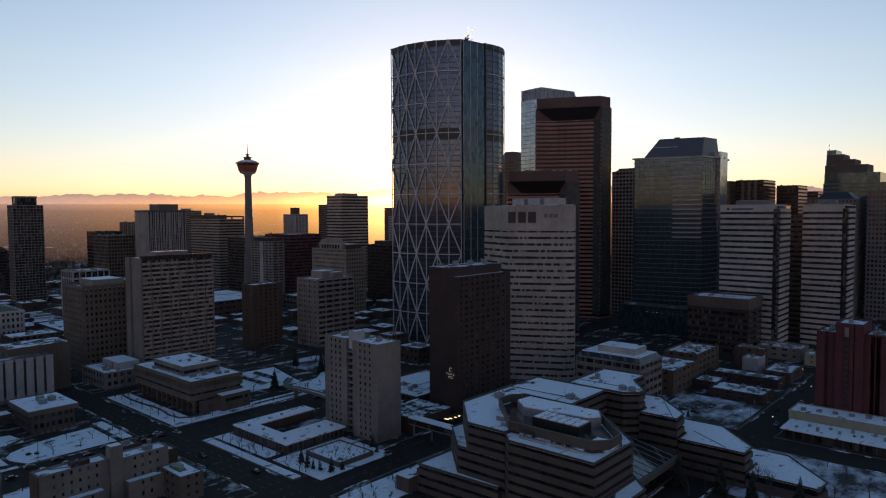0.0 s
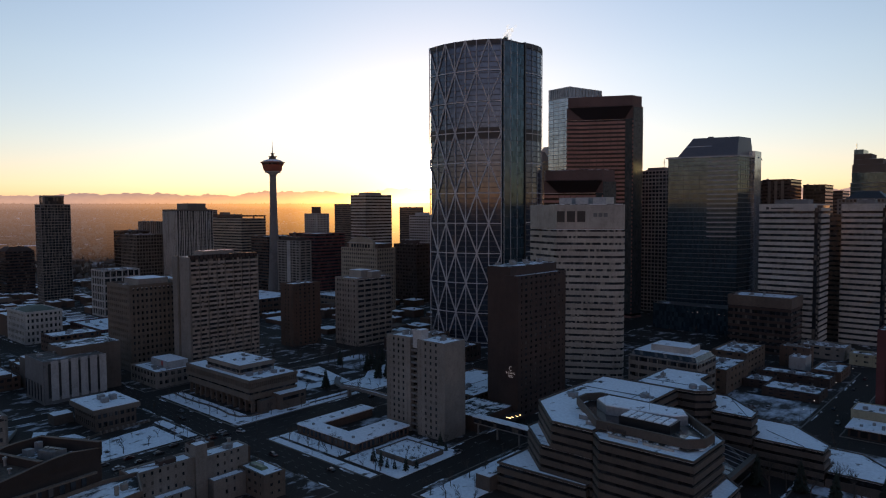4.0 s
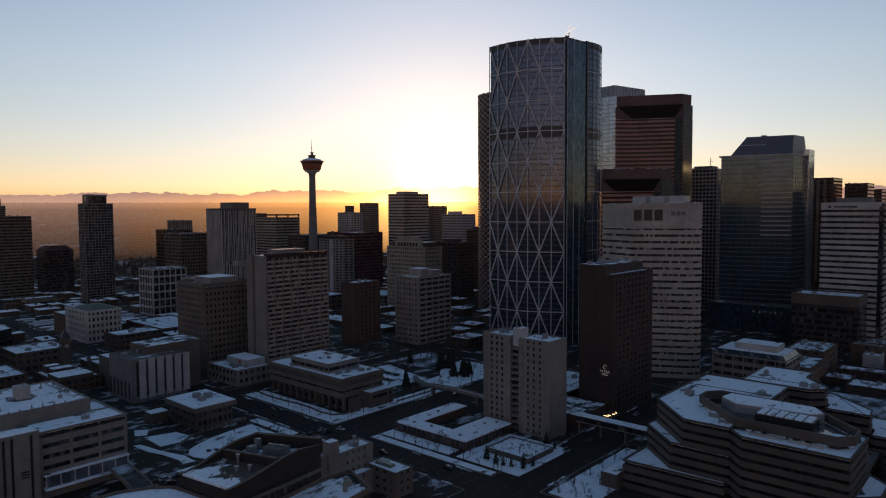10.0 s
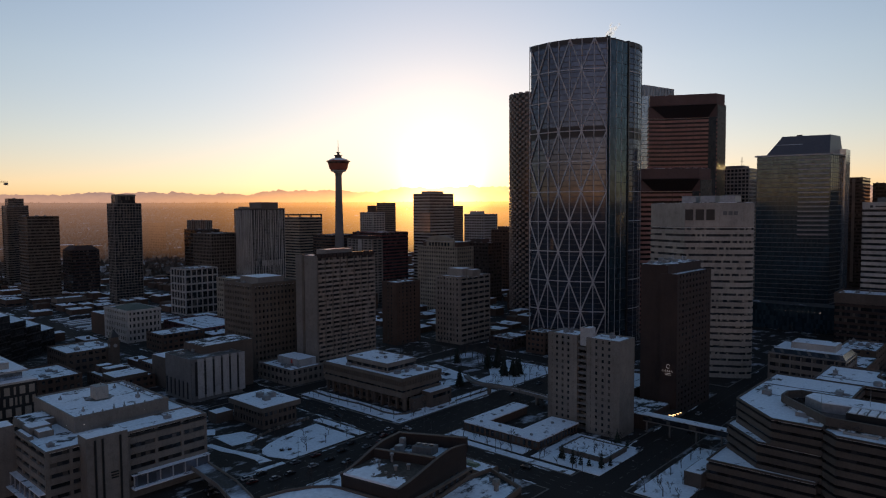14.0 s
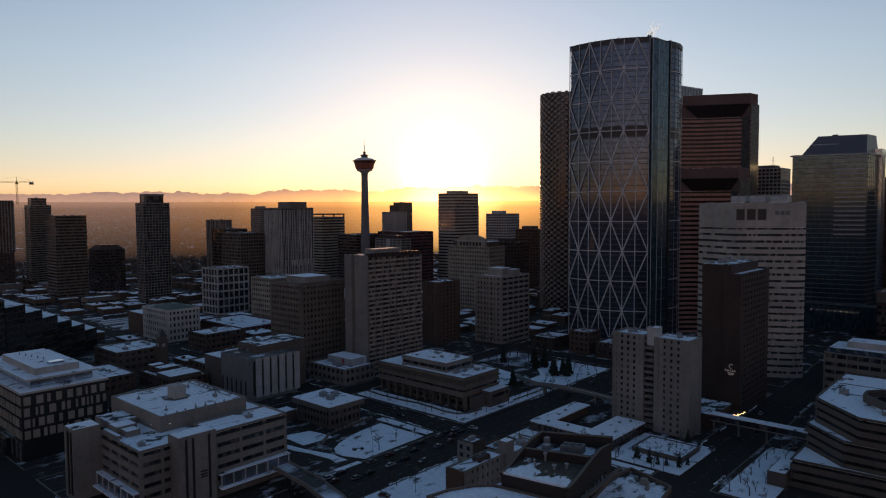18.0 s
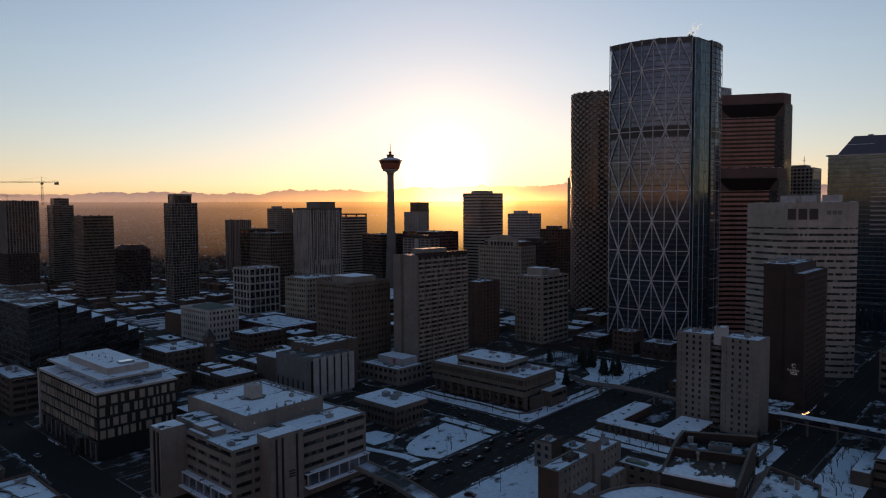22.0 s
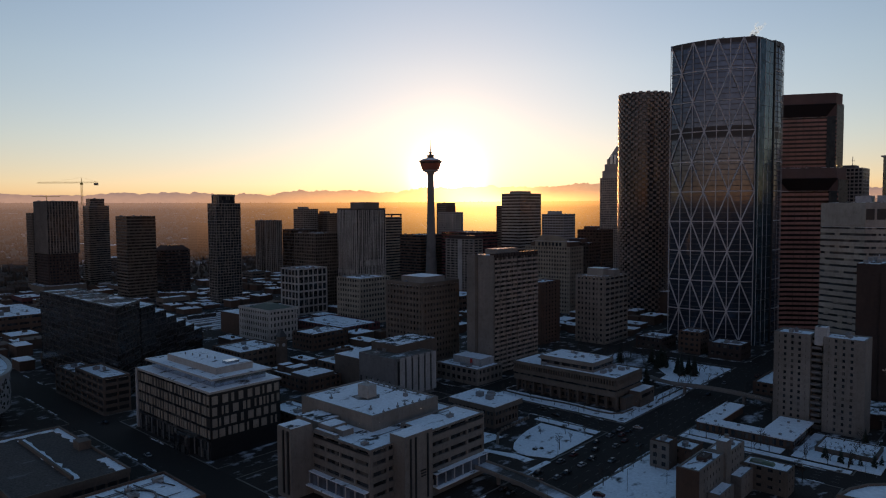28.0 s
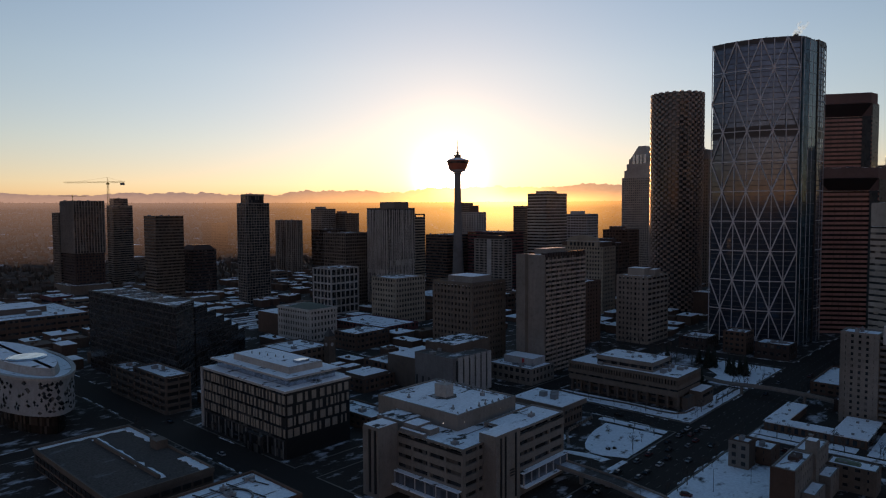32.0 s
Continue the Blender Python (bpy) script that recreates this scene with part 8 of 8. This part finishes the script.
# ---- street markings ----
PAINT = paint("worn_road_paint", (0.16, 0.16, 0.155), 0.8)
s = Solid()
for k in range(60):
    for x in (-302.5, -298.3, -291.5, -287.2):
        s.box(x - 0.07, -6 + k * 8.5, 0.03, x + 0.07, -3 + k * 8.5, 0.042)
    for x in (-205, -197):
        s.box(x - 0.07, 156 + k * 6, 0.03, x + 0.07, 158.5 + k * 6, 0.042)
for k in range(110):
    for y in (140.5, 144, 147.5):
        s.box(-700 + k * 7, y - 0.07, 0.03, -697.5 + k * 7, y + 0.07, 0.042)
tagged(new("road_marking", s.mesh("road_marking", PAINT)), "worn white lane dashes on the streets", "road marking", kind="stuff")


# ploughed snow along the kerbs
rnd = random.Random(77)
s = Solid()


def windrow(x, y, along, length):
    """A low ragged ridge of ploughed snow."""
    n = max(2, int(length / 1.3))
    path = [Vector((x + (k * length / n if along == "x" else rnd.uniform(-0.3, 0.3)), y + (k * length / n if along == "y" else rnd.uniform(-0.3, 0.3)), 0.02)) for k in range(n + 1)]
    rows = []
    for k, p in enumerate(path):
        w, h = (rnd.uniform(0.2, 0.7), rnd.uniform(0.1, 0.3)) if 0 < k < n else (0.1, 0.04)
        o = Vector((0, w, 0)) if along == "x" else Vector((-w, 0, 0))
        rows += [p - o, p + Vector((0, 0, h)), p + o]
    s.add(rows, [(3 * k + j, 3 * k + 3 + j, 3 * k + 4 + j, 3 * k + 1 + j) for k in range(n) for j in (0, 1)])


for c, hw in X_ROADS:
    for x in (c - hw + 0.8, c + hw - 0.8):
        y = -150.0
        while y < 700:
            ln = rnd.uniform(3, 16)
            if rnd.random() < 0.5 and not any(abs(q - y - ln / 2) < ln / 2 + w + 3 for q, w in Y_ROADS):
                windrow(x, y, "y", ln)
            y += ln + rnd.uniform(1, 7)
for c, hw in Y_ROADS:
    for y in (c - hw + 0.8, c + hw - 0.8):
        x = -1000.0
        while x < 60:
            ln = rnd.uniform(3, 16)
            if rnd.random() < 0.5 and not any(abs(q - x - ln / 2) < ln / 2 + w + 3 for q, w in X_ROADS):
                windrow(x, y, "x", ln)
            x += ln + rnd.uniform(1, 7)
tagged(new("snow_windrows", s.mesh("snow_windrows", snowy("ploughed_snow", (0.16, 0.15, 0.14), 0.38, 0.55, 0.5, 1.5))), "ridges of ploughed snow along the kerbs", "snow", kind="stuff")


# ---- trees ----
def bare_tree(seed, h):
    r = random.Random(seed)
    trunk, twigs = Solid(), Solid()

    def grow(p, d, length, rad, level):
        q = p + d * length
        (trunk if level < 2 else twigs).rod(p, q, rad, rad * 0.65, 5 if level < 2 else 3)
        if level >= 4:
            return
        for _ in range(3 if level < 3 else 4):
            v = Vector((r.uniform(-1, 1), r.uniform(-1, 1), r.uniform(-0.1, 0.75)))
            grow(p + d * length * r.uniform(0.6, 1.0), (d * 0.75 + v * 0.75).normalized(), length * r.uniform(0.55, 0.78), rad * 0.55, level + 1)
    grow(Vector((0, 0, 0)), Vector((r.uniform(-0.05, 0.05), r.uniform(-0.05, 0.05), 1)).normalized(), h * 0.33, h * 0.022, 0)
    ob = thing("bare_tree", "bare winter tree with dark fine branches", "tree", group="bare street trees")
    part("trunk", trunk, BARK, ob)
    part("crown", twigs, BARK, ob)
    return ob


def spruce(seed, h):
    r = random.Random(seed)
    ob = thing("spruce", "dark green spruce with drooping boughs", "tree", group="dark spruces")
    part("trunk", Solid().rod((0, 0, 0), (0, 0, h * 0.96), h * 0.018, 0.03, 6), BARK, ob)
    s = Solid()
    for k in range(int(h * 3.2)):
        f = (k + 1) / (h * 3.2)
        z, R = h * (0.08 + 0.9 * f), h * 0.23 * (1 - f) ** 0.85 + 0.12
        for q in range(7):
            a = r.uniform(0, 6.28)
            R2 = R * r.uniform(0.65, 1.15)
            c, n = Vector((math.cos(a), math.sin(a), 0)), Vector((-math.sin(a), math.cos(a), 0))
            w = R2 * 0.24
            o = Vector((0, 0, z))
            s.add([o, o + c * R2 * 0.6 + n * w - Vector((0, 0, R2 * 0.12)), o + c * R2 - Vector((0, 0, R2 * 0.35)), o + c * R2 * 0.6 - n * w - Vector((0, 0, R2 * 0.12)), o + c * R2 * 0.5 - Vector((0, 0, R2 * 0.4))], [(0, 1, 2), (0, 2, 3), (0, 4, 1), (0, 3, 4), (1, 4, 2), (4, 3, 2)])
    part("crown", s, NEEDLE, ob)
    return ob


kinds = [bare_tree(31, 8.5), bare_tree(32, 7), bare_tree(33, 10), bare_tree(34, 6)]
places = []
places += [(-384 + k * 8.4, 157.2) for k in range(9)] + [(-311.5, 166 + k * 9) for k in range(8)]
places += [(-278 + k * 7, 156.4) for k in range(10)] + [(-276 + k * 9, 163.2) for k in range(7)] + [(-215.6, 160 + k * 8) for k in range(6)]
places += [(-343, 131), (-335, 128), (-327, 131.5), (-318, 131.5), (-313, 124), (-313, 112), (-313, 101), (-330, 112), (-340, 104), (-322, 120)]
places += [(-184 + (k % 2) * 7, 156 + k * 5.2) for k in range(12)] + [(-178 + k * 6, 157 + (k % 3)) for k in range(10)]
places += [(-280, 64 + k * 8) for k in range(8)] + [(-122 + k * 6, 310 - (k % 2) * 2) for k in range(8)] + [(-84 + k * 8, 300 - (k % 3) * 9) for k in range(10)]
places += [(-380 + k * 8, 204 + (k * 5) % 11) for k in range(8)] + [(-385 + k * 9, 290 + (k * 7) % 12) for k in range(8)] + [(-318, 240 + k * 8) for k in range(7)]
places += [(-500 + k * 8, 154.6) for k in range(12)] + [(-480 + k * 9, 133.4) for k in range(7)] + [(-470 + k * 9, -9.6) for k in range(6)] + [(-530 + k * 10, -31) for k in range(5)]
places += [(-250 + k * 9, 520 + (k * 7) % 15) for k in range(7)]
places += [(-366 + k * 8, 262 + (k * 13) % 24) for k in range(4)] + [(-276 + k * 6, 214 + (k * 5) % 9) for k in range(6)] + [(-160 + k * 7, 308 + (k % 2) * 3) for k in range(7)] + [(-286 + (k % 3) * 14, 330 + k * 7) for k in range(12)] + [(-60 + k * 9, 262 + (k * 7) % 22) for k in range(7)]
places += [(-283, 236 + k * 11) for k in range(7)] + [(-306.5, 232 + k * 12) for k in range(6)] + [(-210, 62 + k * 11) for k in range(6)] + [(-256 + k * 8, 131) for k in range(5)] + [(-404 + k * 9, 136.2) for k in range(6)]
BUILT = ((-272, 333, -208, 390), (-257, 200.6, -216.5, 219), (-449, 103, -416.5, 137))
places = [p for p in places if not any(b[0] < p[0] < b[2] and b[1] < p[1] < b[3] for b in BUILT)]
rnd = random.Random(4)
for i, (x, y) in enumerate(places):
    src = kinds[i % 4]
    m = pose(x + rnd.uniform(-0.8, 0.8), y + rnd.uniform(-0.5, 0.5), 0.12, 0, 0, rnd.uniform(0, 360))
    if i < 4:
        src.matrix_basis = m
        src.scale = (1, 1, 1)
    else:
        copy_thing(src, m)
wood = [bare_tree(51, 14), bare_tree(52, 16), bare_tree(53, 12)]
stand = [(-424 + (k * 37) % 96 + rnd.uniform(-3, 3), 250 + (k * 23) % 56 + rnd.uniform(-3, 3)) for k in range(44)]
stand = [p for p in stand if not (p[0] > -386 and p[1] < 260) and not (-407 < p[0] < -386) and p[0] < -332]
stand += [(-106, 240), (-92, 238), (-88, 244), (-79, 240), (-67, 247), (-64, 239), (-101, 247), (-74, 251), (-96, 252), (-84, 252)]
for i, (x, y) in enumerate(stand):
    m = pose(x, y, 0.12, 0, 0, rnd.uniform(0, 360))
    if i < 3:
        wood[i].matrix_basis = m
    else:
        copy_thing(wood[i % 3], m)
firs = [spruce(41, 7), spruce(42, 5), spruce(43, 13)]
spots = [(-218.5, 163.6), (-215, 163.8), (-330, 266), (-211.8, 164.8), (-207.3, 166.8), (-209.7, 193.5), (-224.5, 165), (-205.6, 171), (-346, 271), (-324, 268), (-345, 280), (-322, 272), (-343, 276), (-136, 330), (-132, 328), (-128, 329), (-216, 197), (-332, 226)]
spots += [(-98, 243), (-84, 247), (-72, 244), (-58, 249), (-356, 284), (-352, 290), (-326, 262), (-320, 266), (-372, 270)]
for i, (x, y) in enumerate(spots):
    m = pose(x, y, 0.12, 0, 0, rnd.uniform(0, 360))
    if i < 3:
        firs[i].matrix_basis = m
    else:
        copy_thing(firs[2 if x < -300 or -115 < x < -40 else i % 2], m)


# ---- street lamps ----
def street_lamp(x, y, arm, lit=False):
    ob = thing("street_lamp", "tall dark street lamp with a single arm" + (", lit" if lit else ""), "street lamp", (x, y, 0.1), group="street lamps")
    part("pole", Solid().rod((x, y, 0.1), (x, y, 9), 0.1, 0.06, 6), DARK_CLAD, ob)
    am = part("arm", Solid().rod((x, y, 8.9), (x + arm[0], y + arm[1], 9.3), 0.05, n=4), DARK_CLAD, ob)
    part("lamp_head", Solid().box(x + arm[0] - 0.25, y + arm[1] - 0.12, 9.2, x + arm[0] + 0.25, y + arm[1] + 0.12, 9.34), WHITE_LIGHT if lit else DUCT, am)


for k in range(7):
    street_lamp(-308.6, 60 + k * 34, (2, 0))
    street_lamp(-281.4, 45 + k * 34, (-2, 0))
for k in range(7):
    street_lamp(-460 + k * 42, 153.2, (0, -2))
for k in range(5):
    street_lamp(-188.6, 160 + k * 30, (-2, 0))
for x, y in ((-270, 80), (-262, 96), (-255, 112), (-272, 108)):
    street_lamp(x, y, (1.2, 0))
for x, y in ((-103.6, 326), (-103.6, 346), (-103.4, 392), (-103.4, 436), (-86.4, 326), (-86.4, 396)):
    street_lamp(x, y, (1.6 if x < -100 else -1.6, 0), True)


# ---- cars ----
def car(colour, seed):
    ob = thing("car", "parked " + colour[0] + " car on a winter street", "car", group="cars")
    body = Solid()
    prof = [(-2.2, 0.35), (2.2, 0.35), (2.25, 0.7), (1.2, 0.92), (-2.0, 0.95), (-2.25, 0.8)]
    n = len(prof)
    body.add([(x, -0.88, z) for x, z in prof] + [(x, 0.88, z) for x, z in prof], [tuple(range(n)), tuple(range(2 * n - 1, n - 1, -1))] + [(i, i + n, (i + 1) % n + n, (i + 1) % n) for i in range(n)])
    part("body", body, colour[1], ob)
    part("cabin", Solid().add([(-1.9, -0.8, 0.93), (1.2, -0.8, 0.93), (1.2, 0.8, 0.93), (-1.9, 0.8, 0.93), (-1.4, -0.62, 1.5), (0.45, -0.62, 1.5), (0.45, 0.62, 1.5), (-1.4, 0.62, 1.5)], BOX_F), GLASS_DARK, ob)
    part("roof", Solid().box(-1.35, -0.6, 1.49, 0.4, 0.6, 1.54), colour[1], ob)
    for x, y in ((-1.35, -0.85), (1.35, -0.85), (-1.35, 0.85), (1.35, 0.85)):
        part("wheel", Solid().rod((x, y - 0.1, 0.33), (x, y + 0.1, 0.33), 0.33, n=10), BLACK_PANEL, ob)
    return ob


COLOURS = [("white", paint("white_car_paint", (0.36, 0.36, 0.36), 0.3)), ("black", paint("black_car_paint", (0.02, 0.02, 0.022), 0.2)), ("silver", paint("silver_car_paint", (0.16, 0.165, 0.17), 0.3, 0.4)), ("red", paint("red_car_paint", (0.1, 0.013, 0.013), 0.3))]
cars = [car(c, i) for i, c in enumerate(COLOURS)]
row = []
for x in (-304.6, -300.4, -296.2):
    row += [(x + rnd.uniform(-0.3, 0.3), y + rnd.uniform(-1.5, 1.5), 90) for y in (66, 74, 82, 91, 100, 110, 120, 131) if rnd.random() < 0.72]
row += [(x + rnd.uniform(-0.3, 0.3), y + rnd.uniform(-1.2, 1.2), 90) for x in (-305.2, -300.8) for y in (52, 59.5, 137, 143)]
row += [(-289, 104, -90), (-288.6, 128, -90), (-300, 150, 10), (-340, 141.5, 0), (-352, 147, 180), (-262, 142, 0), (-230, 147, 180), (-205, 196, 90), (-197, 232, -90), (-205, 262, 90), (-258, 122, 60), (-253, 121, 70), (-276, 70, 20), (-268, 67, 10), (-261, 66, 0),
        (-98, 370, 90), (-92, 392, -90), (-98, 420, 90), (-91.5, 345, -90), (-98, 452, 90), (-135, 340, 0), (-131, 345, 20), (-128, 338, 0), (-124, 350, 90), (-297, 230, 90), (-299, 260, 90), (-290, 290, -90), (-440, 141, 0), (-470, 147, 180), (-500, -14, 0), (-440, -20, 180), (-520, 141, 0)] + [(-372 + (k % 8) * 3.6, 228 + (k // 8) * 12, 90) for k in range(14)]
for i, (x, y, a) in enumerate(row):
    z = 0.035 if not (-281 < x < -246 and y < 126 or -147 < x < -105 and 326 < y < 373) else 0.37
    z = 0.37 if -384 < x < -334 and 206 < y < 260 else z
    m = pose(x, y, z, 0, 0, a)
    if i < 4:
        cars[i].matrix_basis = m
    else:
        copy_thing(cars[(1, 2, 1, 0, 1, 2, 3)[i % 7]], m)
